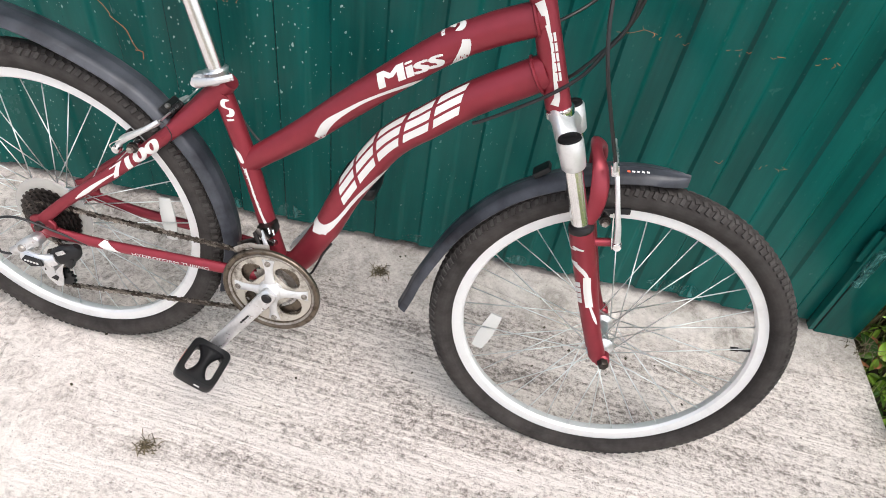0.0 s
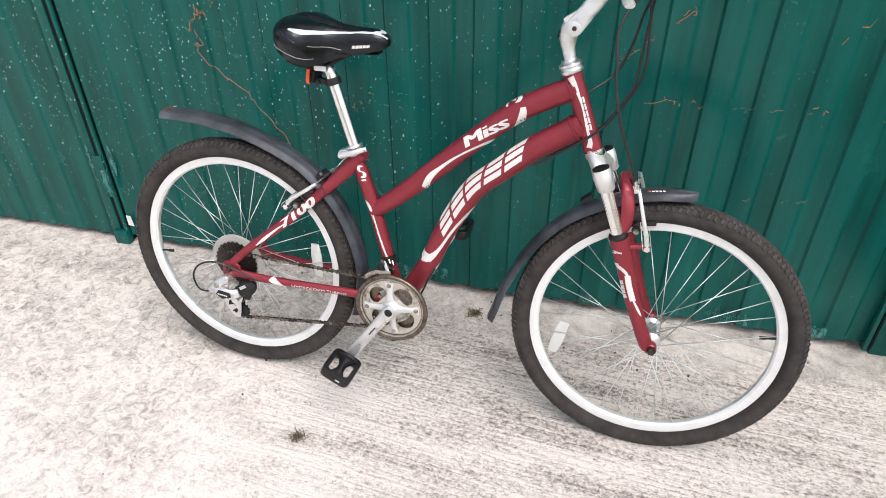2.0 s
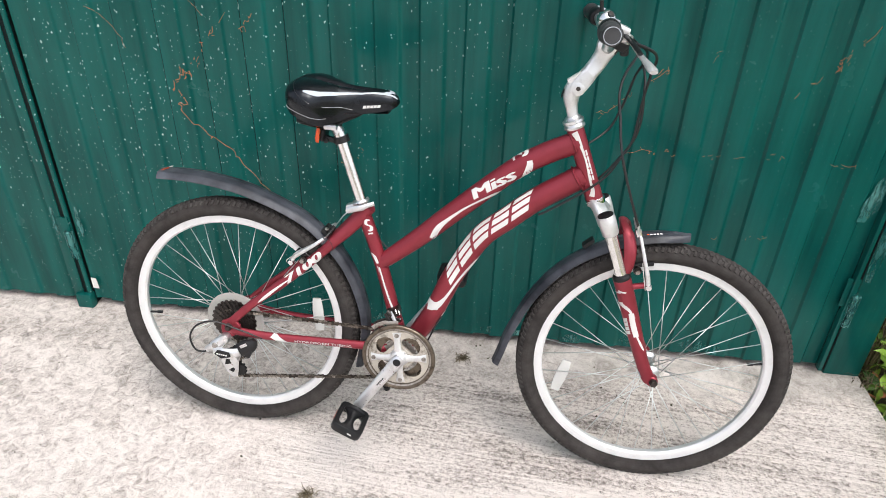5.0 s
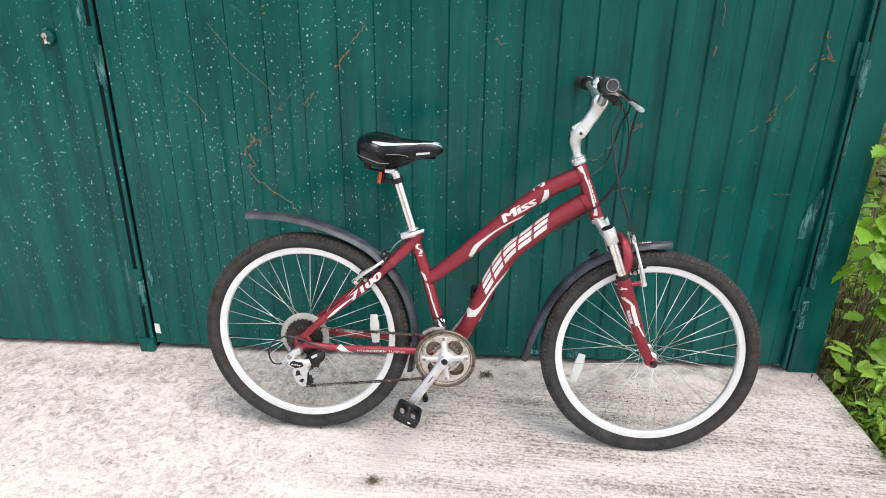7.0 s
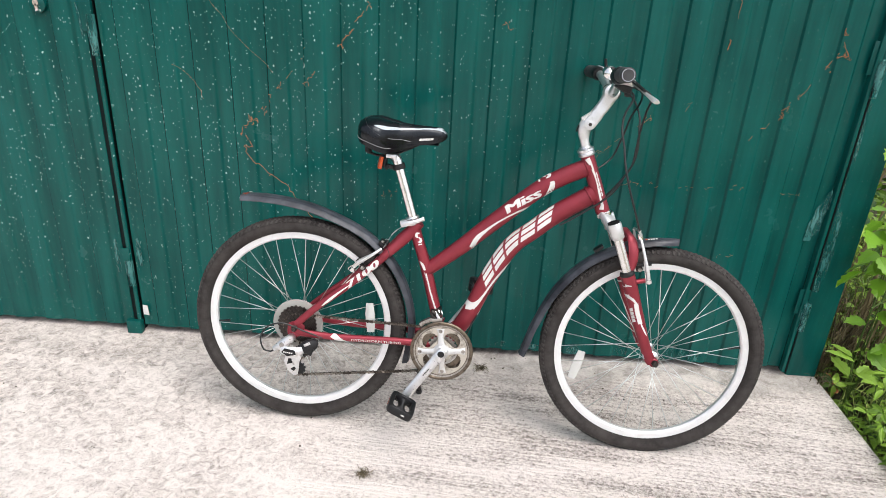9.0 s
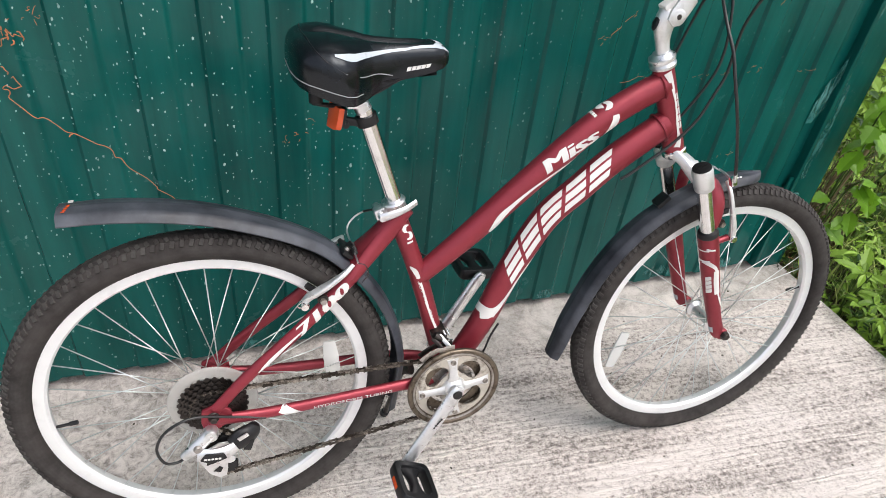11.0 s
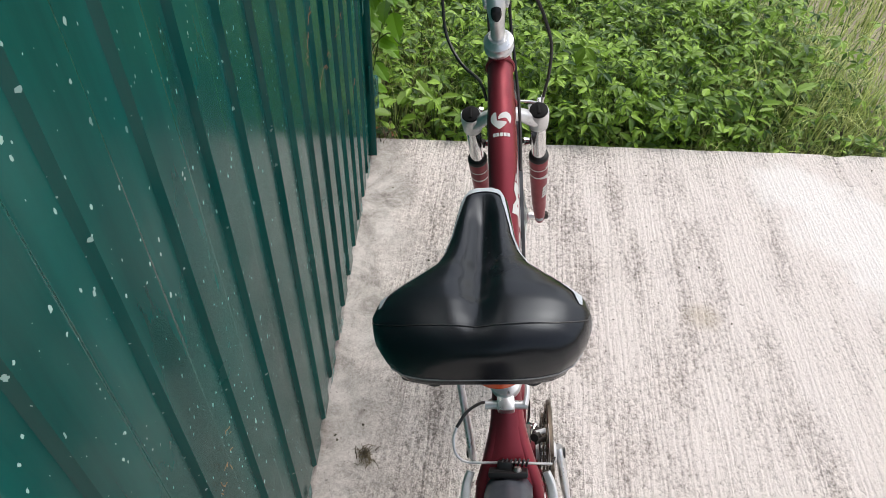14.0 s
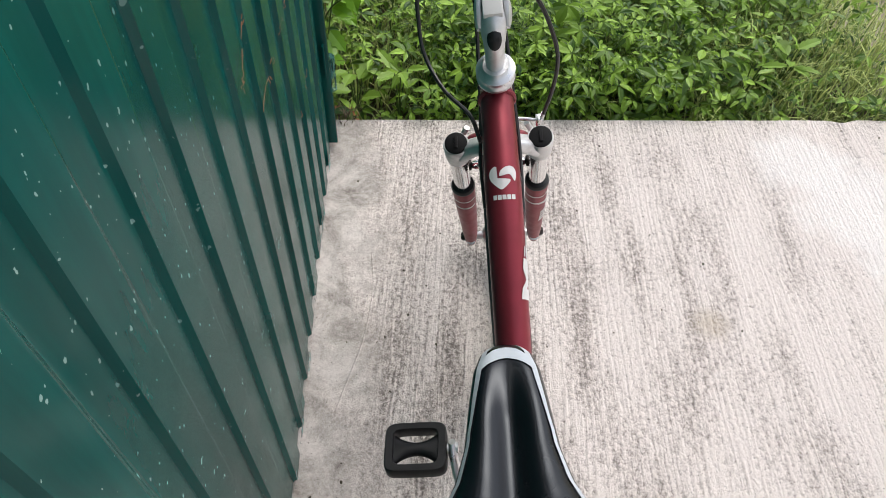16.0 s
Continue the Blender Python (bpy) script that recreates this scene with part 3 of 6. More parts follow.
def hinge(parent, x, z0, z1, y=-0.018):
    """A welded barrel hinge in two halves."""
    mid = z0 + (z1 - z0) * 0.48
    for a, b, r in ((z0, mid - 0.001, 0.0125), (mid + 0.001, z1, 0.0140)):
        bm = lathe([(0.0, 0), (r * 0.85, 0), (r, -0.002), (r, -(b - a) + 0.002), (r * 0.85, -(b - a)), (0.0, -(b - a))], 18, pose(x, y, a, -90) @ Matrix.Diagonal((1, -1, 1, 1)))
        part("hinge_barrel", bm, PALE_GREEN, parent, "worn turquoise painted hinge barrel")
    part("hinge_leaf", block((0.036, 0.006, z1 - z0 - 0.02), pose(x - 0.016, y + 0.0105, (z0 + z1) / 2), 0.001), GREEN, parent)


def paint_patch(parent, x, z, w, h, seed, lean=0.0, y=-0.0035):
    """A brushed stroke of paler paint."""
    rnd = random.Random(seed)
    bm = bmesh.new()
    left, right = [], []
    n = 14
    for i in range(n + 1):
        u = i / n
        half = w / 2 * (0.35 + 0.65 * math.sin(math.pi * min(1, max(0, u * 0.9 + 0.08)))) * rnd.uniform(0.75, 1.15)
        cx = x + lean * (u - 0.5) * h
        left.append((cx - half, y, z + u * h))
        right.append((cx + half * rnd.uniform(0.7, 1.0), y, z + u * h))
    loft(bm, [left, right], False, False)
    return part("paint_patch", finish(bm), PALE_GREEN, parent, "paler turquoise brush stroke of paint")


def gates():
    top = 2.12
    # the wide gate
    gate = thing("door_1", pose(0, 0, 0), "green painted ribbed sheet metal garage gate, closed, splashed with pale paint", "garage door", kind="structure")
    part("gate_sheet", ribbed(-1.244, 1.138, 0.019, top), GREEN, gate, angle=30)
    part("gate_edge", rod((-1.2605, 0.000, 0.02), (-1.2605, 0.000, top), 0.0078, 14), GREEN, gate, "glossy green round bar along the gap")
    part("gate_edge", block((0.012, 0.03, top - 0.02), pose(1.135, -0.003, 0.012 + (top - 0.02) / 2), 0.003), GREEN, gate)
    for x, za, zb in ((-1.257, 0.245, 0.350), (-1.255, 1.07, 1.20), (1.149, 0.245, 0.36), (1.149, 1.07, 1.19)):
        hinge(gate, x, za, zb)
    paint_patch(gate, 1.112, 0.53, 0.055, 0.19, 4, 0.25, -0.005)
    paint_patch(gate, -1.222, 0.27, 0.022, 0.11, 9)
    smear = random.Random(77)
    for k in range(11):
        paint_patch(gate, -0.5 + 0.15 * k + smear.uniform(-0.05, 0.05), 0.022 + smear.uniform(0, 0.015), smear.uniform(0.05, 0.11), smear.uniform(0.012, 0.05), 100 + k, 0.0, -0.0045)
    sticker = plate([(-1.240, 0.070), (-1.219, 0.068), (-1.222, 0.108), (-1.239, 0.110)], 0.002, pose(0, -0.004, 0))
    part("sticker", sticker, WHITE, gate, "small torn white paper sticker")
    # the neighbouring leaf
    leaf = thing("door_2", pose(0, 0, 0), "plain green ribbed sheet metal door leaf with a keyhole", "garage door", kind="structure")
    part("gate_sheet", ribbed(-4.53, -1.279, 0.018, top, 0.004, -1.392), GREEN, leaf, angle=30)
    part("gate_edge", block((0.034, 0.02, top), pose(-1.2965, 0.004, 0.02 + top / 2), 0.004), GREEN, leaf)
    paint_patch(leaf, -1.300, 0.240, 0.020, 0.135, 21, 0, -0.009)
    paint_patch(leaf, -1.290, 1.065, 0.026, 0.26, 22, 0, -0.009)
    lock = part("lock_plate", lathe([(0.0, -0.006), (0.021, -0.006), (0.025, -0.003), (0.026, 0.004)], 28, pose(-1.425, 0.0, 1.152)), GREEN, leaf, "round green lock plate")
    part("lock_cylinder", join(lathe([(0.0, -0.011), (0.009, -0.011), (0.010, -0.004)], 18, pose(-1.425, 0.0, 1.158)),
                               block((0.011, 0.008, 0.024), pose(-1.425, -0.007, 1.146), 0.003)), CHROME, lock, "worn metal lock cylinder")
    # posts between and beside the gates
    # the post is coloured near-black so both gaps beside the bar look shaded
    post = block((0.034, 0.05, 2.2), pose(-1.272, 0.0225, 1.09), 0.006)
    tagged(mesh_object("post_west", post, SEAM), "narrow steel post between two gates, near-black for the gap's shade", "post", kind="structure")
    foot = block((0.055, 0.03, 0.055), pose(-1.278, -0.004, 0.018), 0.005)
    tagged(mesh_object("post_foot", foot, GREEN), "green steel foot of the gate post", "post", kind="structure")
    side = block((0.108, 0.05, 2.24), pose(1.210, 0.022, 1.108), 0.006)
    corner = tagged(mesh_object("post_east", side, GREEN), "broad green steel corner post beside the gate", "post", kind="structure")
    seam = block((0.005, 0.02, 2.2), pose(1.1515, 0.004, 1.108), 0.001)
    part("seam", seam, SEAM, corner, "dark gap beside the gate")
    paint_patch(corner, 1.172, 0.34, 0.038, 0.30, 33, 0.0, -0.005)
    paint_patch(corner, 1.160, 0.62, 0.014, 0.50, 34, 0.0, -0.005)
    # the box of the garage behind, and its lintel
    for name, size, at in (("wall_east", (0.2, 4.0, 2.5), (1.166, 2.06, 1.17)), ("wall_back", (6.0, 0.2, 2.5), (-1.73, 4.1, 1.17)),
                           ("wall_west", (0.2, 4.0, 2.5), (-4.63, 2.06, 1.17)), ("lintel", (5.9, 0.1, 0.26), (-1.69, 0.06, 2.29))):
        tagged(mesh_object(name, block(size, pose(*at), 0.01), INNER if name != "lintel" else GREEN), "plain garage wall", "wall", kind="structure")
    tagged(mesh_object("ceiling", block((6.2, 4.4, 0.08), pose(-1.7, 2.1, 2.47), 0.01), INNER), "flat garage roof", "roof", kind="structure")


ground()
slab()
gates()


# ---- the bicycle ----
AXLE_Z, FRONT_Z, BASE = 0.3265, 0.3195, 1.048
WHEEL = 0.985
BB = (0.438, 0.292)
bike = thing("bicycle", pose(-0.547, -0.4215, SLAB_TOP, -8.0, 0, -2.4),
             "burgundy step-through bicycle with white lettering, leaning on its kickstand", "bicycle")


def mirror(rows):
    return [(r[0], -r[1], *r[2:]) for r in rows]


def tube(name, rows, mat=RED, n=40, seg=22, label="", side=(0, -1, 0)):
    s = Sweep(rows, n, side)
    return s, part(name, s.build(seg), mat, bike, label)


def bike_frame():
    head, head_ob = tube("head_tube", [(0.7985, 0, 0.888, 0.0185, 0.0185), (0.861, 0, 0.731, 0.0195, 0.0195)], n=24)
    seat, seat_ob = tube("seat_tube", [(0.3265, 0, 0.662, 0.0165, 0.0165), (0.372, 0, 0.530, 0.0155, 0.0165), (0.413, 0, 0.379, 0.0155, 0.0165), (BB[0], 0, BB[1], 0.017, 0.017)])
    top, top_ob = tube("top_tube", [(0.812, 0, 0.857, 0.020, 0.0245), (0.740, 0, 0.822, 0.021, 0.0245), (0.670, 0, 0.7755, 0.022, 0.024),
                                    (0.5447, 0, 0.6645, 0.021, 0.0238), (0.470, 0, 0.596, 0.0195, 0.0225), (0.372, 0, 0.515, 0.0165, 0.019)], n=60, seg=28)
    down, down_ob = tube("down_tube", [(0.832, 0, 0.783, 0.021, 0.0265), (0.737, 0, 0.719, 0.023, 0.027), (0.676, 0, 0.667, 0.023, 0.027),
                                       (0.6135, 0, 0.609, 0.023, 0.027), (0.555, 0, 0.505, 0.0225, 0.0255), (0.514, 0, 0.407, 0.022, 0.0245),
                                       (0.474, 0, 0.335, 0.021, 0.0235), (BB[0] + 0.005, 0, BB[1] + 0.008, 0.020, 0.021)], n=70, seg=28)
    # weld beads where the tubes meet
    for s, far in ((top, 0.012), (down, 0.016)):
        ring = [tuple(s.at(far, a, 0.0012)) for a in np.linspace(0, 2 * np.pi, 31)]
        part("weld", cord(ring, 0.0028, 60, 6), RED, head_ob)
    shell = lathe([(0.019, -0.036), (0.0215, -0.034), (0.0215, 0.034), (0.019, 0.036)], 28, pose(BB[0], 0, BB[1]))
    part("bottom_bracket", shell, RED, bike)
    for sign in (1, -1):
        rows = [(0.338, -0.006, 0.645, 0.012, 0.017), (0.300, -0.013, 0.604, 0.011, 0.016), (0.262, -0.028, 0.567, 0.0095, 0.013), (0.2392, -0.036, 0.5458, 0.009, 0.012),
                (0.152, -0.048, 0.467, 0.0085, 0.0115), (0.0615, -0.058, 0.393, 0.0085, 0.0105), (0.004, -0.066, 0.338, 0.006, 0.011)]
        stay, stay_ob = tube("seat_stay", rows if sign == 1 else mirror(rows), n=44, seg=18)
        rows = [(-0.008, -0.066, 0.325, 0.005, 0.014), (0.022, -0.064, 0.3135, 0.0075, 0.012), (0.122, -0.057, 0.3056, 0.009, 0.0105),
                (0.345, -0.045, 0.305, 0.009, 0.0115), (BB[0] - 0.012, -0.028, BB[1], 0.010, 0.014)]
        chain, chain_ob = tube("chain_stay", rows if sign == 1 else mirror(rows), n=40, seg=18)
        drop = plate([(-0.022, 0.318), (-0.018, 0.342), (0.01, 0.352), (0.03, 0.335), (0.03, 0.312), (0.004, 0.296), (-0.006, 0.288), (-0.018, 0.296)], 0.007, pose(0, -0.066 * sign, 0), 0.0015)
        part("dropout", drop, RED, bike)
        if sign == 1:
            part("lettering", words_on(stay, "7100", (0.1555, 0.460), (0.240, 0.5335), (0.1505, 0.4795), 0.0007, 0.028), WHITE, stay_ob, "white model number")
            part("stripe", ribbon_on(stay, [(0.080, 0.4035, 0.002), (0.100, 0.4215, 0.007), (0.128, 0.446, 0.005), (0.160, 0.472, 0.002)]), WHITE, stay_ob, "white stripe")
            part("lettering", words_on(chain, "HYDROFORM TUBING", (0.170, 0.3005), (0.316, 0.301), (0.170, 0.3070), 0.0007), WHITE, chain_ob, "small white lettering")
            part("stripe", ribbon_on(chain, [(0.112, 0.316, 0.018), (0.128, 0.305, 0.015), (0.148, 0.298, 0.006), (0.172, 0.2965, 0.0015)], 16), WHITE, chain_ob, "white stripe")
    bridge = Sweep([(0.290, -0.010, 0.585, 0.008, 0.010), (0.290, 0.010, 0.585, 0.008, 0.010)], 8, (1, 0, 0))
    part("stay_bridge", bridge.build(14), RED, bike)
    wish = Sweep([(0.350, 0, 0.660, 0.0175, 0.0145), (0.318, 0, 0.626, 0.0195, 0.0180), (0.290, 0, 0.597, 0.0255, 0.0172), (0.264, 0, 0.571, 0.0370, 0.0155), (0.246, 0, 0.554, 0.0450, 0.0120)], 20)
    part("wishbone", wish.build(24), RED, bike)
    # stripes and lettering
    part("lettering", words_on(top, "Miss", (0.5975, 0.7110), (0.684, 0.7680), (0.5895, 0.7345), 0.0007, 0.030), WHITE, top_ob, "white lettering")
    part("stripe", ribbon_on(top, [(0.502, 0.604, 0.012), (0.516, 0.632, 0.013), (0.540, 0.657, 0.0075), (0.580, 0.690, 0.0042), (0.640, 0.7285, 0.0042),
                                   (0.682, 0.752, 0.006), (0.703, 0.7745, 0.013), (0.7120, 0.799, 0.0145), (0.7105, 0.811, 0.0115)], 50), WHITE, top_ob, "white swoosh stripe")
    bars_on(down, 5, (0.5525, 0.4885), (0.7325, 0.6945), (0.5395, 0.5320), WHITE, down_ob, "large white block in place of a letter", 0.0007, ((0.0, 0.27), (0.37, 0.63), (0.73, 1.0)), 0.84, (-0.20, 1.30))
    band = down.find(0.508, 0.432)[0]
    bm = bmesh.new()
    grid_patch(bm, lambda u, v: (band + 0.017 * (v - 0.5) + 0.004 * u, 0.2 - 2.9 * u), 22, 3, lambda a, g: down.at(a, g, 0.0006))
    part("stripe", finish(bm), WHITE, down_ob, "white band over the tube")
    part("stripe", ribbon_on(down, [(0.4985, 0.4275, 0.022), (0.514, 0.4275, 0.024), (0.527, 0.434, 0.014), (0.545, 0.4585, 0.0065), (0.575, 0.512, 0.005), (0.620, 0.5755, 0.0042), (0.670, 0.628, 0.006), (0.716, 0.663, 0.0015)], 50), WHITE, down_ob, "white swoosh stripe")
    part("stripe", ribbon_on(down, [(0.5245, 0.383, 0.002), (0.536, 0.402, 0.006), (0.548, 0.4255, 0.002)], 14), WHITE, down_ob, "white stripe")
    part("lettering", words_on(seat, "6061 ALLOY", (0.3665, 0.525), (0.3995, 0.425), (0.3715, 0.5275), 0.0007), WHITE, seat_ob, "small white lettering")
    part("stripe", ribbon_on(seat, [(0.3555, 0.549, 0.002), (0.366, 0.536, 0.008), (0.378, 0.505, 0.004), (0.397, 0.440, 0.004), (0.417, 0.388, 0.006)], 30), WHITE, seat_ob, "white stripe")
    part("emblem", ribbon_on(seat, [(0.3505, 0.633, 0.002), (0.3435, 0.631, 0.006), (0.3425, 0.623, 0.0065), (0.3485, 0.6185, 0.002)], 14), WHITE, seat_ob, "small white emblem")
    part("emblem", ribbon_on(seat, [(0.3485, 0.6195, 0.002), (0.3545, 0.6160, 0.006), (0.3545, 0.6080, 0.0065), (0.3475, 0.6055, 0.002)], 14), WHITE, seat_ob, "small white emblem")
    part("emblem_bar", ribbon_on(seat, [(0.3485, 0.5975, 0.0035), (0.3590, 0.6005, 0.0035)], 6), WHITE, seat_ob, "small white bar")
    part("stripe", ribbon_on(head, [(0.7985, 0.880, 0.013), (0.812, 0.859, 0.008), (0.8275, 0.826, 0.003), (0.842, 0.785, 0.004), (0.853, 0.757, 0.008), (0.853, 0.742, 0.012)], 30), WHITE, head_ob, "white stripe")
    bars_on(head, 5, (0.8205, 0.842), (0.8465, 0.776), (0.8285, 0.845), WHITE, head_ob, "small white block", 0.0007, ((0.0, 0.4), (0.58, 1.0)))
    # round emblem and bars on the crown of the top tube
    mid = top.find(0.709, 0.800)[0]
    swirl = (((-0.62, 0.80), (-0.90, 0.55), (-0.98, 0.12), (-0.80, -0.28), (-0.45, -0.66), (-0.15, -0.90), (0.10, -0.78), (0.38, -0.50), (0.52, -0.20), (0.20, -0.14), (-0.22, -0.12), (-0.50, 0.12), (-0.56, 0.45), (-0.38, 0.78)),
             ((-0.24, 0.06), (-0.16, 0.42), (0.10, 0.68), (0.44, 0.82), (0.76, 0.76), (0.97, 0.48), (0.98, 0.10), (0.84, -0.30), (0.68, 0.00), (0.44, 0.20), (0.10, 0.14)))
    for rows in swirl:
        bm = bmesh.new()
        loop = smooth_line([(x, y, 0) for x, y in (*rows, rows[0])], 49)[:-1]
        core = np.mean(loop, axis=0)
        rings = [[bm.verts.new(top.at(mid - 0.0150 * y, -math.pi / 2 + 0.0165 * x / 0.021, 0.0007)) for x, y, _ in core + (loop - core) * q] for q in (1.0, 0.7, 0.4, 0.1)]
        for a, b in zip(rings, rings[1:]):
            for i in range(len(a)):
                bm.faces.new((a[i - 1], a[i], b[i], b[i - 1]))
        bm.faces.new(rings[-1])
        part("emblem", finish(bm), WHITE, top_ob, "half of a round white swirl emblem")
    bm = bmesh.new()
    for k in range(5):
        def corner(u, v, k=k):
            return mid + 0.0195 + 0.0052 * v, 0.0130 - 0.0052 * (k + 0.82 * u)
        grid_patch(bm, corner, 2, 2, lambda s, d: top.at(s, -math.pi / 2 + d / 0.021, 0.0007))
        part("emblem_bar", finish(bm), WHITE, top_ob, "small white block")
        bm = bmesh.new()
    bm.free()
    return head, seat, top, down


def tyre_mesh():
    c, r = 0.3035, 0.0238
    prof = []
    for a in np.linspace(-150, 150, 21):
        prof.append((c + (r + (0.001 if abs(a) < 50 else 0)) * math.cos(radians(a)), 1.06 * r * math.sin(radians(a))))
    bm = lathe(prof, 120, None, None, True)
    knobs = []

    def knob(ang, lat, along, across, high, slant):
        m = Matrix.Rotation(-ang, 4, "Y") @ Matrix.Translation((c, 0, 0)) @ Matrix.Rotation(lat, 4, "Z") @ Matrix.Translation((r + high / 2 - 0.0004, 0, 0)) @ Matrix.Rotation(slant, 4, "X")
        knobs.append([m @ Vector((sx * high / 2, sy * across / 2 * (1 if sx < 0 else 0.85), sz * along / 2 * (1 if sx < 0 else 0.75))) for sx in (-1, 1) for sy in (-1, 1) for sz in (-1, 1)])

    n = 140
    for i in range(n):
        a = 2 * math.pi * i / n
        for sg in (-1, 1):
            knob(a + 0.012 * sg, 0.17 * sg, 0.0085, 0.0080, 0.0014, 0.5 * sg)
            knob(a + 0.0224 + 0.012 * sg, 0.50 * sg, 0.0082, 0.0100, 0.0028, -0.35 * sg)
            knob(a + 0.012 * sg, 0.88 * sg, 0.0084, 0.0130, 0.0034, 0.25 * sg)
    for q in knobs:
        v = [bm.verts.new(p) for p in q]
        for f in ((0, 1, 3, 2), (4, 6, 7, 5), (0, 4, 5, 1), (2, 3, 7, 6), (0, 2, 6, 4), (1, 5, 7, 3)):
            bm.faces.new([v[k] for k in f])
    return finish(bm)


def rim_mesh():
    prof = [(0.262, -0.006), (0.2625, 0.006), (0.266, 0.0108), (0.283, 0.0122), (0.2855, 0.0118), (0.2855, 0.0095), (0.279, 0.0088), (0.279, -0.0088),
            (0.2855, -0.0095), (0.2855, -0.0118), (0.283, -0.0122), (0.266, -0.0108)]
    return lathe(prof, 128, None, None, True)


def wheel(name, x, z, rear, turn, tilt, label):
    """Rim with tyre, hub, spokes, valve and reflector."""
    w = part(name, rim_mesh(), RIM, bike, label)
    w.matrix_basis = pose(x, 0, z, 0, 0, tilt) @ Matrix.Diagonal((WHEEL, 1.0, WHEEL, 1.0))
    part("tyre", tyre_mesh(), RUBBER, w, "dusty black rubber tyre with knobby tread")
    half = 0.031 if rear else 0.034
    fl = 0.023 if rear else 0.020
    hub = [(0.0, -half - 0.026), (0.0075, -half - 0.026), (0.009, -half - 0.006), (fl - 0.004, -half - 0.003), (fl, -half), (fl, -half + 0.004), (0.012, -half + 0.010), (0.0105, 0)]
    hub = hub + [(r, -y) for r, y in hub[-2::-1]]
    part("hub", lathe(hub, 28), SILVER, w, "aluminium hub")
    spoke = bmesh.new()
    loft(spoke, [[(0.00105 * math.cos(a), 0.00105 * math.sin(a), z) for a in np.linspace(0, 2 * np.pi, 7)[:-1]] for z in (0, 1)])
    me = bpy.data.meshes.new("spoke")
    finish(spoke).to_mesh(me)
    spoke.free()
    me.materials.append(SPOKE)
    me.shade_smooth()
    for i in range(36):
        a = 2 * math.pi * (i + 0.5) / 36 + turn
        lead = radians(58) * (1 if (i // 2) % 2 else -1)
        yh = half * (1 if i % 2 else -1)
        p = Vector((fl * 0.88 * math.cos(a + lead), yh, fl * 0.88 * math.sin(a + lead)))
        q = Vector((0.2635 * math.cos(a), yh * 0.08, 0.2635 * math.sin(a)))
        d = q - p
        ob = new("spoke", me)
        ob.parent = w
        ob.matrix_basis = Matrix.Translation(p) @ d.to_track_quat("Z", "Y").to_matrix().to_4x4() @ Matrix.Diagonal((1, 1, d.length, 1))
    va = radians(9 if not rear else 186)
    m = Matrix.Rotation(-va, 4, "Y")
    stem = [m @ Vector((d, 0, 0)) for d in (0.264, 0.232)]
    part("valve", join(rod(stem[0], stem[1], 0.0028, 10), rod(m @ Vector((0.241, 0, 0)), m @ Vector((0.228, 0, 0)), 0.0040, 10)), BLACK, w, "black valve with cap")
    ra = radians(196 if not rear else 7)
    rr = 0.218
    bm = bmesh.new()
    rows = []
    for u in np.linspace(-1, 1, 13):
        half_w = 0.0165 * (1 - 0.30 * abs(u)) * (0.86 if abs(u) < 0.12 else 1.0)
        rows.append((rr * math.cos(ra), 0, rr * math.sin(ra) + 0.047 * u, 0.005 * (1 - 0.5 * u * u), half_w))
    body = Sweep(rows, 14, (0, -1, 0)).build(10)
    tilt_m = Matrix.Translation((rr * math.cos(ra), 0, rr * math.sin(ra))) @ Matrix.Rotation(radians(14 if not rear else -4), 4, "Y") @ Matrix.Translation((-rr * math.cos(ra), 0, -rr * math.sin(ra)))
    bmesh.ops.transform(body, matrix=tilt_m, verts=body.verts)
    part("reflector", body, REFLECT, w, "clear plastic spoke reflector")
    return w


def mudguard(name, cx, cz, rows, label):
    """A curved plastic blade: rows of angle in degrees, radius, half width."""
    line = smooth_line([(cx + r * math.cos(radians(a)), 0, cz + r * math.sin(radians(a)), w) for a, r, w in rows], 56)
    t = np.gradient(line[:, :3], axis=0)
    t /= np.linalg.norm(t, axis=1)[:, None]
    out = np.cross(t, np.array([0, 1, 0]))
    if out[len(out) // 2][2] < 0:
        out = -out
    bm = bmesh.new()
    rings = []
    for i, (p, o) in enumerate(zip(line, out)):
        ring = []
        us = np.linspace(-1, 1, 13)
        for u in us:
            sag = 0.0035 * u * u + (0.011 * (abs(u) - 0.72) / 0.28 if abs(u) > 0.72 else 0) - 0.0022 * math.exp(-(u / 0.18) ** 2)
            ring.append(p[:3] + np.array([0, p[3] * u, 0]) - o * sag)
        for u in us[::-1]:
            sag = 0.0035 * u * u + (0.011 * (abs(u) - 0.72) / 0.28 if abs(u) > 0.72 else 0) - 0.0022 * math.exp(-(u / 0.18) ** 2)
            ring.append(p[:3] + np.array([0, p[3] * u * 0.96, 0]) - o * (sag + 0.0022))
        rings.append(ring)
    loft(bm, rings)
    return part(name, finish(bm), FENDER, bike, label, True, 50), line, out


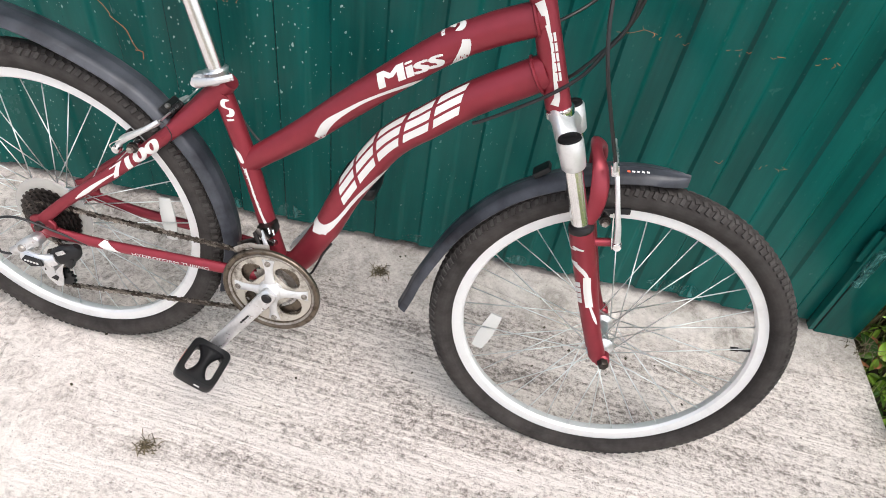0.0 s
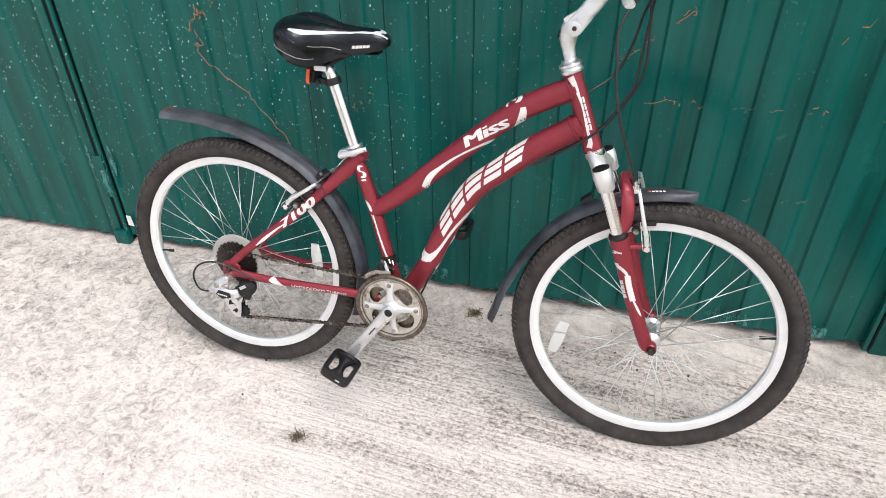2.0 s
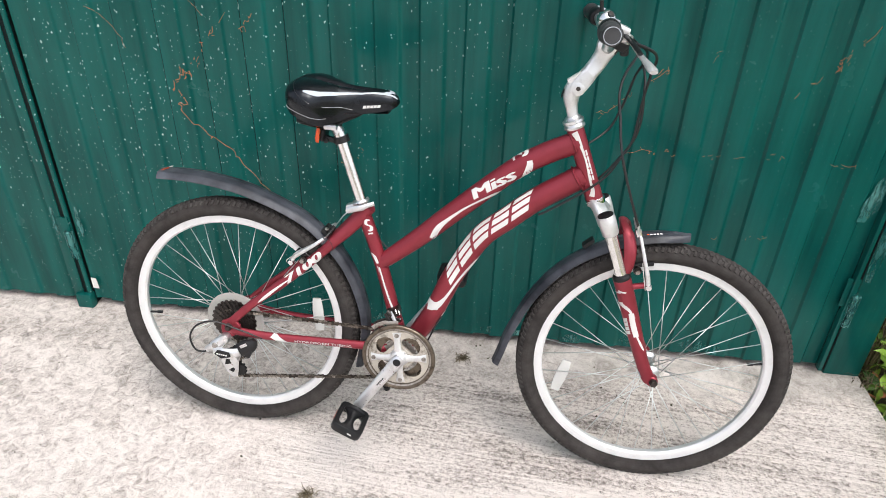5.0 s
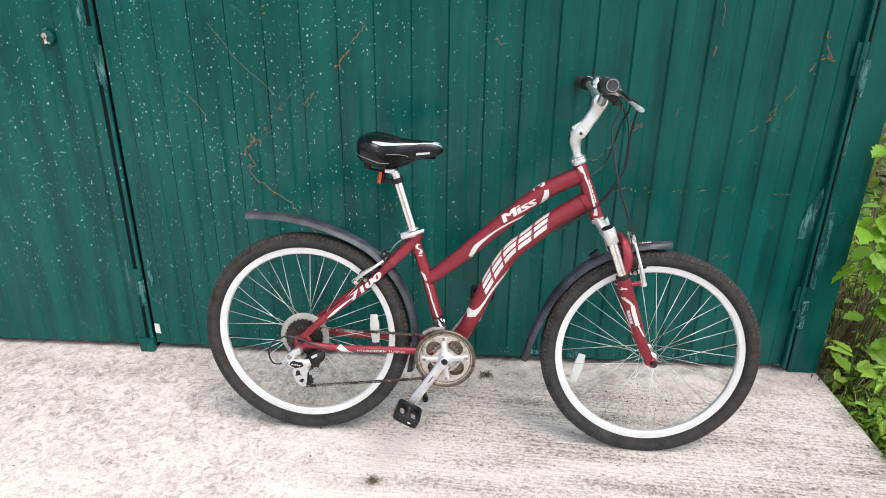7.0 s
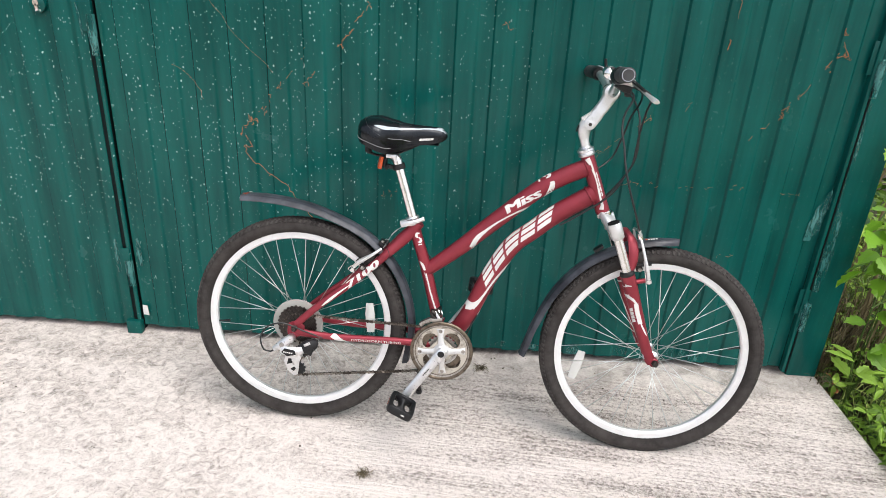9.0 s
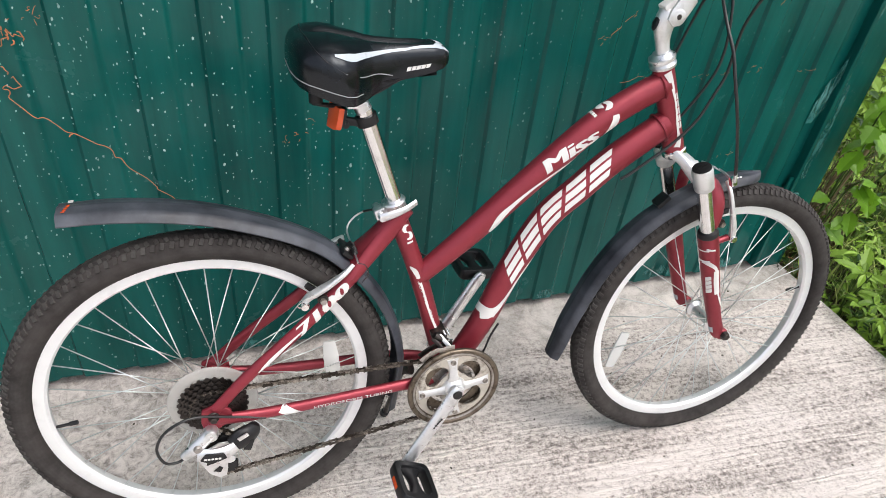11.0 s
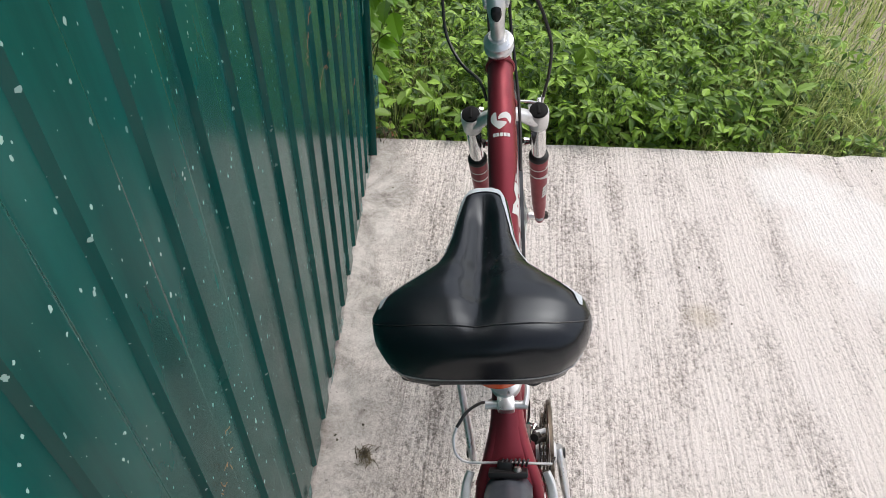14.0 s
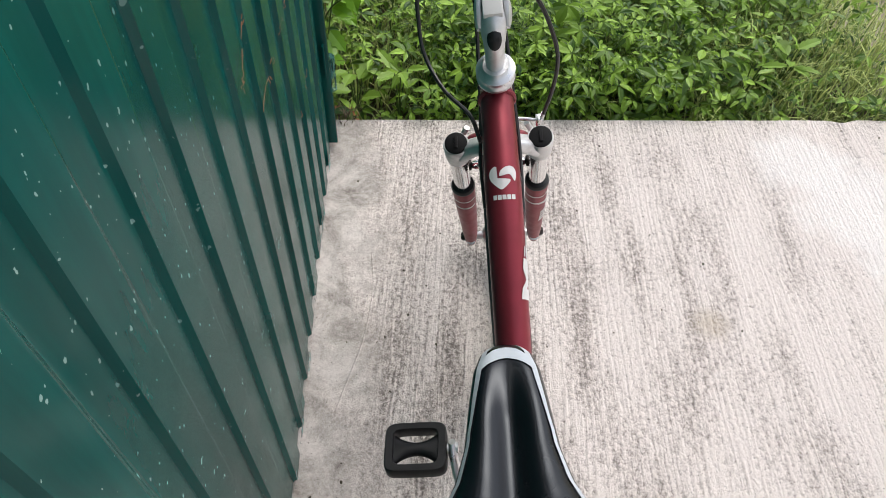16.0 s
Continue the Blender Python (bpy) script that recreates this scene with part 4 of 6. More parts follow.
def mudguards():
    f, line, out = mudguard("front_mudguard", BASE, FRONT_Z, [(185.5, 0.383, 0.022), (180, 0.370, 0.026), (170, 0.357, 0.028), (150, 0.347, 0.029), (130, 0.346, 0.029), (110, 0.346, 0.029), (98, 0.348, 0.027), (91, 0.349, 0.023), (87, 0.350, 0.016), (84.5, 0.351, 0.007)],
                            "dusty black plastic front mudguard")
    for k in range(5):
        part("emblem_bar", block((0.0045, 0.0008, 0.0026), Matrix.Translation((0.985 + 0.007 * k, -0.0268 + 0.0004 * k, 0.6685 + 0.001 * k)) @ pose(0, 0, 0, -25), 0), WHITE if k else ORANGE, f, "small printed block")
    part("mount", block((0.03, 0.026, 0.010), pose(0.862, 0, 0.625, 0, -42, 0), 0.003), BLACK, f, "raised black mounting block")
    r, line, out = mudguard("rear_mudguard", 0.0, 0.331, [(-18, 0.352, 0.026), (5, 0.350, 0.028), (28, 0.349, 0.029), (48, 0.349, 0.030), (62, 0.349, 0.031), (80, 0.355, 0.033), (93, 0.369, 0.034), (105, 0.390, 0.034), (114.5, 0.413, 0.031)],
                            "long dusty black plastic rear mudguard")
    seat = Matrix.Translation((0.2440, 0, 0.5900)) @ Matrix.Rotation(radians(42), 4, "Y")
    clip = block((0.022, 0.050, 0.008), seat, 0.003)
    block((0.012, 0.020, 0.016), seat @ pose(0.006, 0.004, 0.006), 0.004, clip)
    part("clip", clip, BLACK, r, "black plastic clip under the stay bridge")
    part("clip_screw", lathe([(0.0, -0.003), (0.004, -0.003), (0.005, 0.0), (0.005, 0.003)], 12, seat @ pose(-0.004, -0.012, 0.006, -90)), STEEL, r)
    tip = Matrix.Translation((-0.160, 0, 0.7085)) @ Matrix.Rotation(radians(-4), 4, "Y")
    bm = bmesh.new()
    for k in range(5):
        block((0.0048, 0.0030, 0.0006), tip @ pose(0.001 * k, -0.018 + 0.0052 * k, 0.0008), 0, bm)
    part("mark", bm, ORANGE, r, "small orange marks on the tail")
    bm = bmesh.new()
    for k in range(2):
        block((0.007, 0.003, 0.0006), tip @ pose(0.006, 0.0125 + 0.004 * k, 0.0008), 0, bm)
    part("mark", bm, WHITE, r, "small white mark")


def fork():
    half = [(0.8885, -0.054, 0.694, 0.0175, 0.0120), (0.8830, -0.042, 0.703, 0.0165, 0.0120), (0.8730, -0.024, 0.717, 0.0170, 0.0105), (0.8655, 0, 0.724, 0.0215, 0.0115)]
    crown = boxy(Sweep([*half, *mirror(half[:3])[::-1]], 34, (0.93, 0, -0.36)), 24, 0.55)
    for s in (-1, 1):
        up = Matrix.Translation((0.885, 0.062 * s, 0.712)) @ Matrix.Rotation(radians(-22.5), 4, "Y") @ pose(0, 0, 0, 90)
        lathe([(0.0, 0.002), (0.0168, 0.002), (0.0172, 0.004), (0.0184, 0.004), (0.0194, 0.001), (0.0194, -0.016), (0.0180, -0.040), (0.0155, -0.043)], 30, up, crown)
    body = part("fork_crown", crown, CAST, bike, "cast silver fork crown")
    part("crown_race", lathe([(0.0205, 0.006), (0.0225, 0.004), (0.0225, -0.006), (0.0205, -0.009)], 28, Matrix.Translation((0.8625, 0, 0.7285)) @ Matrix.Rotation(radians(-21.7), 4, "Y") @ pose(0, 0, 0, 90)), CHROME, body)
    for s in (-1, 1):
        up = Matrix.Translation((0.885, 0.062 * s, 0.712)) @ Matrix.Rotation(radians(-22.5), 4, "Y") @ pose(0, 0, 0, 90)
        cap = lathe([(0.0, 0.0085), (0.0135, 0.0085), (0.0166, 0.0072), (0.0172, 0.0025)], 26, up)
        block((0.020, 0.004, 0.005), up @ pose(0, 0.0095, 0), 0.001, cap)
        part("preload_knob", cap, CAP, body, "black preload knob")
        part("sticker", block((0.009, 0.0012, 0.008), Matrix.Translation((0.9075, 0.062 * s, 0.690)) @ Matrix.Rotation(radians(-20), 4, "Y") @ pose(-0.014, -0.0165 * 1, 0), 0.0003), WHITE if s < 0 else SILVER, body)
        part("stanchion", rod((0.888, 0.062 * s, 0.704), (0.946, 0.062 * s, 0.556), 0.0142, 22), CHROME, bike, "chromed fork stanchion")
        rows = [(0.9380, 0.062 * s, 0.577, 0.0186, 0.0190), (0.9410, 0.062 * s, 0.569, 0.0194, 0.0198), (0.959, 0.062 * s, 0.520, 0.0188, 0.0192), (0.988, 0.062 * s, 0.440, 0.0168, 0.0175),
                (1.014, 0.063 * s, 0.372, 0.0145, 0.0150), (1.033, 0.064 * s, 0.330, 0.0115, 0.0150), (1.0405, 0.064 * s, 0.316, 0.0095, 0.012)]
        leg = Sweep(rows, 40)
        low = part("fork_leg", leg.build(24), RED, bike, "burgundy lower fork leg with white stripe")
        part("dust_seal", lathe([(0.0148, 0.006), (0.0185, 0.004), (0.0202, -0.001), (0.0204, -0.005), (0.0192, -0.007)], 24, Matrix.Translation((0.9375, 0.062 * s, 0.578)) @ Matrix.Rotation(radians(-21), 4, "Y") @ pose(0, 0, 0, 90)), BLACK, low)
        part("axle_boss", lathe([(0.0, -0.010), (0.011, -0.010), (0.0135, -0.007), (0.0135, 0.007), (0.011, 0.010), (0.0, 0.010)], 24, pose(1.046, 0.064 * s, FRONT_Z)), RED, low)
        part("axle_nut", lathe([(0.0, -0.011), (0.007, -0.011), (0.0095, -0.008), (0.0105, 0.0)], 6, pose(BASE, 0.074 * s, FRONT_Z, 0, 0, 0 if s < 0 else 180)), DARK_STEEL, low, "dark axle nut")
        for z, w in ((0.548, 0.0032), (0.523, 0.0050)):
            far = leg.find(0.9380 + (0.577 - z) * 0.39, z)[0]
            back = -1 if leg.at(far, -1.5)[0] < leg.at(far, 1.5)[0] else 1
            bm = bmesh.new()
            grid_patch(bm, lambda u, v, far=far, w=w, back=back: (far + w * (v - 0.5), (math.pi * 0.55 + 2.4 * (u - 0.5)) * back), 14, 2, lambda a, g, leg=leg: leg.at(a, g, 0.0007))
            part("stripe", finish(bm), WHITE, low, "white band")
        far = leg.find(1.0285, 0.342)[0]
        bm = bmesh.new()
        grid_patch(bm, lambda u, v, far=far, back=back: (far + 0.016 * (v - 0.5), (math.pi * 0.5 + 1.3 * (u - 0.5)) * back), 10, 3, lambda a, g, leg=leg: leg.at(a, g, 0.0007))
        part("sticker", finish(bm), GREY_TRIM, low, "small pale label")
        if s < 0:
            part("stripe", ribbon_on(leg, [(0.934, 0.5505, 0.003), (0.941, 0.5475, 0.004), (0.951, 0.547, 0.003)], 10), WHITE, low, "short white stripe")
            part("stripe", ribbon_on(leg, [(0.938, 0.522, 0.002), (0.951, 0.514, 0.007), (0.968, 0.500, 0.006), (0.976, 0.478, 0.004), (0.988, 0.446, 0.003), (1.004, 0.418, 0.005), (1.013, 0.404, 0.002)], 30), WHITE, low, "white swoosh stripe")
            part("sticker", ribbon_on(leg, [(0.970, 0.497, 0.012), (0.978, 0.470, 0.012), (0.9905, 0.438, 0.012)], 10), WHITE, low, "white label")
            bars_on(leg, 4, (0.9565, 0.482), (0.972, 0.440), (0.9625, 0.4845), WHITE, low, "small white block", 0.0008, ((0.0, 1.0),))
    half = [(0.940, -0.0625, 0.572, 0.008, 0.009), (0.949, -0.061, 0.605, 0.012, 0.006), (0.948, -0.056, 0.642, 0.014, 0.006), (0.941, -0.041, 0.671, 0.013, 0.007), (0.934, -0.02, 0.681, 0.011, 0.007)]
    arch = Sweep([*half, (0.932, 0, 0.684, 0.010, 0.007), *mirror(half)[::-1]], 40, (0.93, 0, -0.36))
    part("fork_arch", arch.build(16), RED, bike, "burgundy fork arch over the tyre")
    for s in (-1, 1):
        boss = rod((0.958, 0.062 * s, 0.553), (0.990, 0.060 * s, 0.560), 0.0068, 14)
        part("brake_boss", boss, RED, bike)


def brake_arm(rows, pad, pad_m, pivot):
    bm = boxy(Sweep(rows, 22, (1, 0, 0)), 16, 0.5)
    a = part("brake_arm", bm, CAST, bike, "silver linear-pull brake arm")
    part("pivot_bolt", lathe([(0.0, -0.006), (0.006, -0.006), (0.0075, -0.003), (0.0085, 0.006)], 16, pose(*pivot, 0, 0, 0 if pivot[1] < 0 else 180)), CHROME, a)
    part("brake_pad", block((0.052, 0.009, 0.011), pad_m, 0.003), BLACK, a, "black rubber brake pad")
    side = 1 if pad[1] > 0 else -1
    part("pad_washer", lathe([(0.0, -0.004), (0.0085, -0.004), (0.0095, -0.002), (0.0095, 0.002), (0.0085, 0.004), (0.0, 0.004)], 16, pose(pad[0], pad[1] + 0.016 * side, pad[2])), DARK_STEEL, a, "dark dished washer")
    part("pad_nut", lathe([(0.0, -0.003), (0.0055, -0.003), (0.0060, 0.003), (0.0, 0.003)], 6, pose(pad[0], pad[1] + 0.024 * side, pad[2])), STEEL, a)
    low = Vector(rows[0][:3])
    high = low.lerp(Vector(rows[2][:3]), 0.95)
    part("return_spring", cord([low + Vector((-0.006, 0.004 * side, -0.004)), low + Vector((-0.009, 0.007 * side, 0.006)), high + Vector((-0.006, 0.006 * side, 0))], 0.0011, 20, 5), CHROME, a, "thin wire return spring")
    part("pad_bolt", lathe([(0.0, -0.012), (0.0055, -0.012), (0.007, -0.009), (0.0085, 0.0), (0.005, 0.006)], 14, Matrix.Translation(pad) @ pose(0, 0, 0, 0, 0, 0 if pad[1] < 0 else 180)), CHROME, a)
    return a


def brakes():
    for s in (-1, 1):
        brake_arm([(0.999, 0.063 * s, 0.556, 0.0055, 0.006), (0.993, 0.064 * s, 0.585, 0.005, 0.006), (0.982, 0.062 * s, 0.620, 0.0040, 0.0048), (0.971, 0.056 * s, 0.655, 0.0036, 0.0042), (0.963, 0.047 * s, 0.678, 0.0034, 0.0042)],
                  (0.972, 0.034 * s, 0.589), Matrix.Translation((0.985, 0.021 * s, 0.5935)) @ Matrix.Rotation(radians(-12), 4, "Y"), (0.999, 0.066 * s, 0.559))
    noodle = cord([(0.959, -0.068, 0.684), (0.961, -0.03, 0.690), (0.960, 0.03, 0.686)], 0.0026, 20)
    part("brake_noodle", noodle, SILVER, bike, "silver brake cable guide")
    part("cable_clamp", block((0.012, 0.010, 0.018), Matrix.Translation((0.958, -0.066, 0.686)) @ Matrix.Rotation(radians(-18), 4, "Y"), 0.002), CHROME, bike)
    part("cable_ferrule", rod((0.953, -0.073, 0.704), (0.958, -0.070, 0.686), 0.0034), SILVER, bike)
    for s in (-1, 1):
        brake_arm([(0.164, 0.043 * s, 0.516, 0.0055, 0.006), (0.172, 0.046 * s, 0.530, 0.005, 0.006), (0.188, 0.053 * s, 0.545, 0.0052, 0.0072), (0.210, 0.056 * s, 0.560, 0.0048, 0.0066), (0.234, 0.054 * s, 0.576, 0.0042, 0.0056), (0.248, 0.048 * s, 0.586, 0.0036, 0.005)],
                  (0.196, 0.034 * s, 0.527), Matrix.Translation((0.191, 0.021 * s, 0.5225)) @ Matrix.Rotation(radians(-46), 4, "Y") @ pose(0, 0, 0, 0, 90, 0), (0.166, 0.049 * s, 0.517))
    spring = cord([(0.256 + 0.0042 * math.cos(k * 1.9), -0.026 + 0.0016 * k, 0.594 + 0.0042 * math.sin(k * 1.9)) for k in range(24)], 0.0014, 120, 5)
    part("brake_boot", spring, BLACK, bike, "black rubber cable boot")
    part("brake_noodle", cord([(0.255, -0.056, 0.593), (0.256, 0.0, 0.594), (0.256, 0.050, 0.594), (0.262, 0.066, 0.603), (0.276, 0.069, 0.616), (0.290, 0.064, 0.626)], 0.0017, 50), SILVER, bike, "curved silver brake cable guide")
    part("brake_cable", cord([(0.288, 0.065, 0.625), (0.306, 0.052, 0.632), (0.326, 0.036, 0.622), (0.350, 0.026, 0.590), (0.395, 0.022, 0.545), (0.440, 0.021, 0.566)], 0.0021, 40), CABLE, bike, "black rear brake cable")
    part("brake_cable", cord([(0.255, -0.056, 0.593), (0.266, -0.060, 0.590), (0.272, -0.056, 0.570), (0.262, -0.052, 0.552)], 0.0009, 24, 5), CABLE, bike)


def saddle_skin(x):
    """Half width, crown and lower edge of the saddle at x."""
    xs = [0.167, 0.170, 0.176, 0.186, 0.201, 0.219, 0.237, 0.252, 0.267, 0.283, 0.300, 0.325, 0.360, 0.385, 0.400, 0.409, 0.4125]
    hw = [0.030, 0.052, 0.073, 0.0865, 0.0960, 0.1015, 0.1000, 0.0890, 0.0705, 0.0530, 0.0425, 0.0345, 0.0300, 0.0262, 0.0210, 0.013, 0.004]
    tp = [0.928, 0.936, 0.944, 0.949, 0.952, 0.953, 0.950, 0.946, 0.944, 0.940, 0.938, 0.937, 0.936, 0.933, 0.927, 0.919, 0.910]
    lo = [0.896, 0.891, 0.887, 0.882, 0.877, 0.870, 0.863, 0.859, 0.859, 0.864, 0.872, 0.881, 0.886, 0.891, 0.895, 0.901, 0.906]
    return [float(np.interp(x, xs, v)) for v in (hw, tp, lo)]


CROWN = 0.70


def saddle_point(x, u, off=0.0):
    """u runs from -1, the right lower edge, over the crown to 1."""
    hw, tp, lo = saddle_skin(x)
    a, s = abs(u), math.copysign(1.0, u)
    edge = lo + 0.70 * (tp - lo)
    if a <= CROWN:
        k = a / CROWN
        y = hw * 0.96 * k
        z = tp - (tp - edge) * k**4.2
        n = Vector((0, s * 0.9 * k**2, 1.0)).normalized()
    else:
        k = (a - CROWN) / (1 - CROWN)
        y = hw * (0.96 + 0.045 * math.sin(math.pi * min(1, k * 1.1)) - 0.10 * k * k)
        z = edge - (edge - lo) * k
        n = Vector((0, s, 0.35 * (1 - k))).normalized()
    mid = max(0.0, min(1.0, (x - 0.18) / 0.05)) * max(0.0, min(1.0, (0.395 - x) / 0.05))
    z -= 0.013 * mid * math.exp(-((y / 0.013) ** 2))
    return Vector((x, s * y, z)) + n * off


def saddle():
    bm = bmesh.new()
    xs = np.r_[0.167, 0.1685, 0.170, 0.173, 0.176, np.linspace(0.181, 0.400, 46), 0.405, 0.409, 0.411, 0.4125]
    us = np.linspace(-1, 1, 57)
    rings = [[saddle_point(x, u) for u in us] for x in xs]
    loft(bm, rings, True, True)
    bmesh.ops.remove_doubles(bm, verts=bm.verts, dist=1e-5)
    s = part("saddle", finish(bm), LEATHER, bike, "wide padded black leather saddle with pale piping", True, 60)
    s.location.y = 0.011
    for sign in (-1, 1):
        bm = bmesh.new()

        def corner(u, v, sign=sign):
            x = 0.222 + (0.4095 - 0.222) * u
            wide = 0.058 * (1.45 - 0.55 * min(1.0, u * 2.2)) + 0.30 * max(0.0, u - 0.66)
            return x, sign * (CROWN - 0.100 - 0.42 * max(0.0, u - 0.60) + wide * (v if u > 0.12 else 0.5 + (v - 0.5) * (0.25 + 6.2 * u)))

        grid_patch(bm, corner, 56, 4, lambda x, u: saddle_point(x, u, 0.0008))
        if sign > 0:
            grid_patch(bm, lambda u, v: (0.3905 + 0.0125 * v - 0.012 * (2 * u - 1) ** 2, 1.15 * (u - 0.5)), 20, 3, lambda x, u: saddle_point(x, u, 0.0010))
        part("side_stripe", finish(bm), GREY_TRIM, s, "pale grey vinyl stripe")
    line = np.linspace(0.265, 0.1675, 26)
    pts = [tuple(saddle_point(x, -0.92, 0.0005)) for x in line] + [tuple(saddle_point(x, 0.92, 0.0005)) for x in line[::-1]]
    part("seam", cord(pts, 0.0007, 120, 5), THREAD, s, "pale stitched seam")
    back = [(0.236, 0.76), (0.210, 0.70), (0.196, 0.56), (0.191, 0.36), (0.1895, 0.16)]
    pts = [tuple(saddle_point(x, -u, 0.0003)) for x, u in back] + [tuple(saddle_point(0.189, 0.0, 0.0003))] + [tuple(saddle_point(x, u, 0.0003)) for x, u in back[::-1]]
    part("seam", cord(pts, 0.0006, 120, 5), CABLE, s, "dark stitched seam over the back")
    for sign in (-1, 1):
        part("seam", cord([tuple(saddle_point(x, sign * u, 0.0005)) for x, u in ((0.235, 0.76), (0.262, 0.79), (0.29, 0.82), (0.315, 0.90))], 0.0007, 40, 5), THREAD, s)
    for k in range(5):
        bm = bmesh.new()

        def corner(u, v, k=k):
            return 0.337 + 0.0078 * (k + 0.86 * u) + 0.002 * v, -(0.900 - 0.050 * v)
        grid_patch(bm, corner, 2, 2, lambda x, u: saddle_point(x, u, 0.0012))
        part("emblem_bar", finish(bm), WHITE, s, "small white block")
    rows = [[(x, y * w, z) for y, z in ((-1, 0.884), (1, 0.884), (0.7, zl), (-0.7, zl))] for x, w, zl in ((0.178, 0.058, 0.881), (0.205, 0.088, 0.870), (0.25, 0.080, 0.858), (0.29, 0.044, 0.864), (0.34, 0.026, 0.883), (0.39, 0.016, 0.892))]
    part("saddle_base", finish(loft(bmesh.new(), rows)), BLACK, s, "black plastic saddle base")
    for sign in (-1, 1):
        part("saddle_spring", lathe([(0.006, -0.009), (0.010, -0.007), (0.010, 0.007), (0.006, 0.009)], 16, pose(0.200, 0.046 * sign, 0.866, 90)), BLACK, s, "black rubber saddle spring")
        part("saddle_rail", cord([(0.196, 0.046 * sign, 0.858), (0.225, 0.030 * sign, 0.848), (0.255, 0.022 * sign, 0.848), (0.30, 0.022 * sign, 0.866), (0.36, 0.010 * sign, 0.896)], 0.0035, 30), BLACK, s)


def seat_post():
    post = part("seat_post", rod((0.3335, 0, 0.655), (0.2765, 0, 0.834), 0.0136, 24), CHROME, bike, "chromed steel seat post")
    part("post_head", join(Sweep([(0.2775, 0, 0.83, 0.0135, 0.0135), (0.2715, 0, 0.842, 0.0145, 0.0135), (0.258, 0, 0.850, 0.014, 0.011), (0.246, 0, 0.853, 0.012, 0.008)], 14).build(18),
                           block((0.03, 0.05, 0.012), pose(0.262, 0, 0.848), 0.003)), SILVER, post, "silver saddle clamp")
    clamp = Matrix.Translation((0.3285, 0, 0.664)) @ Matrix.Rotation(radians(-18), 4, "Y") @ pose(0, 0, 0, 90)
    col = part("seat_collar", lathe([(0.0135, 0.013), (0.0195, 0.012), (0.0215, 0.009), (0.0195, 0.004), (0.0195, -0.008), (0.0175, -0.011)], 28, clamp), SILVER, bike, "silver quick-release seat collar")
    part("lug", block((0.022, 0.022, 0.02), Matrix.Translation((0.304, 0, 0.655)) @ Matrix.Rotation(radians(-18), 4, "Y"), 0.004), SILVER, col)
    lever = Sweep([(0.300, -0.024, 0.655, 0.004, 0.0085), (0.318, -0.0275, 0.661, 0.0035, 0.0075), (0.340, -0.026, 0.668, 0.003, 0.006), (0.362, -0.016, 0.675, 0.003, 0.0055)], 18)
    part("quick_release_lever", join(lever.build(12), rod((0.302, -0.028, 0.655), (0.302, 0.026, 0.655), 0.0055, 14)), SILVER, col, "silver quick-release lever")
    # reflector on a bracket behind the post
    ring = part("reflector_bracket", lathe([(0.0138, 0.0075), (0.0175, 0.0075), (0.0175, -0.0075), (0.0138, -0.0075)], 22, Matrix.Translation((0.2815, 0, 0.8175)) @ Matrix.Rotation(radians(-18), 4, "Y") @ pose(0, 0, 0, 90)), BLACK, bike, "black plastic reflector bracket")
    part("bracket_arm", join(block((0.036, 0.012, 0.012), Matrix.Translation((0.254, 0, 0.816)) @ Matrix.Rotation(radians(12), 4, "Y"), 0.003),
                             lathe([(0.0, -0.010), (0.006, -0.010), (0.006, 0.010), (0.0, 0.010)], 12, pose(0.247, 0, 0.813))), BLACK, ring)
    rows = [[(0.2225 + 0.009 * (u * u), 0.032 * w * u, z) for u in np.linspace(-1, 1, 9)] for z, w in ((0.810, 0.64), (0.814, 0.83), (0.822, 0.96), (0.833, 1.0), (0.847, 0.97))]
    lens = bmesh.new()
    loft(lens, rows, False, False)
    back = [[(p[0] + 0.008, p[1], p[2]) for p in r] for r in rows]
    bm = bmesh.new()
    loft(bm, [a + b[::-1] for a, b in zip(rows, back)], True, True)
    lens.free()
    turn = Matrix.Translation((0.23, 0, 0.83)) @ Matrix.Rotation(radians(10), 4, "Y") @ Matrix.Translation((-0.23, 0, -0.83))
    bmesh.ops.transform(bm, matrix=turn, verts=bm.verts)
    part("reflector", finish(bm), ORANGE, ring, "orange-red rear reflector")
    part("reflector_back", block((0.008, 0.046, 0.028), turn @ pose(0.2425, 0, 0.830), 0.003), BLACK, ring)


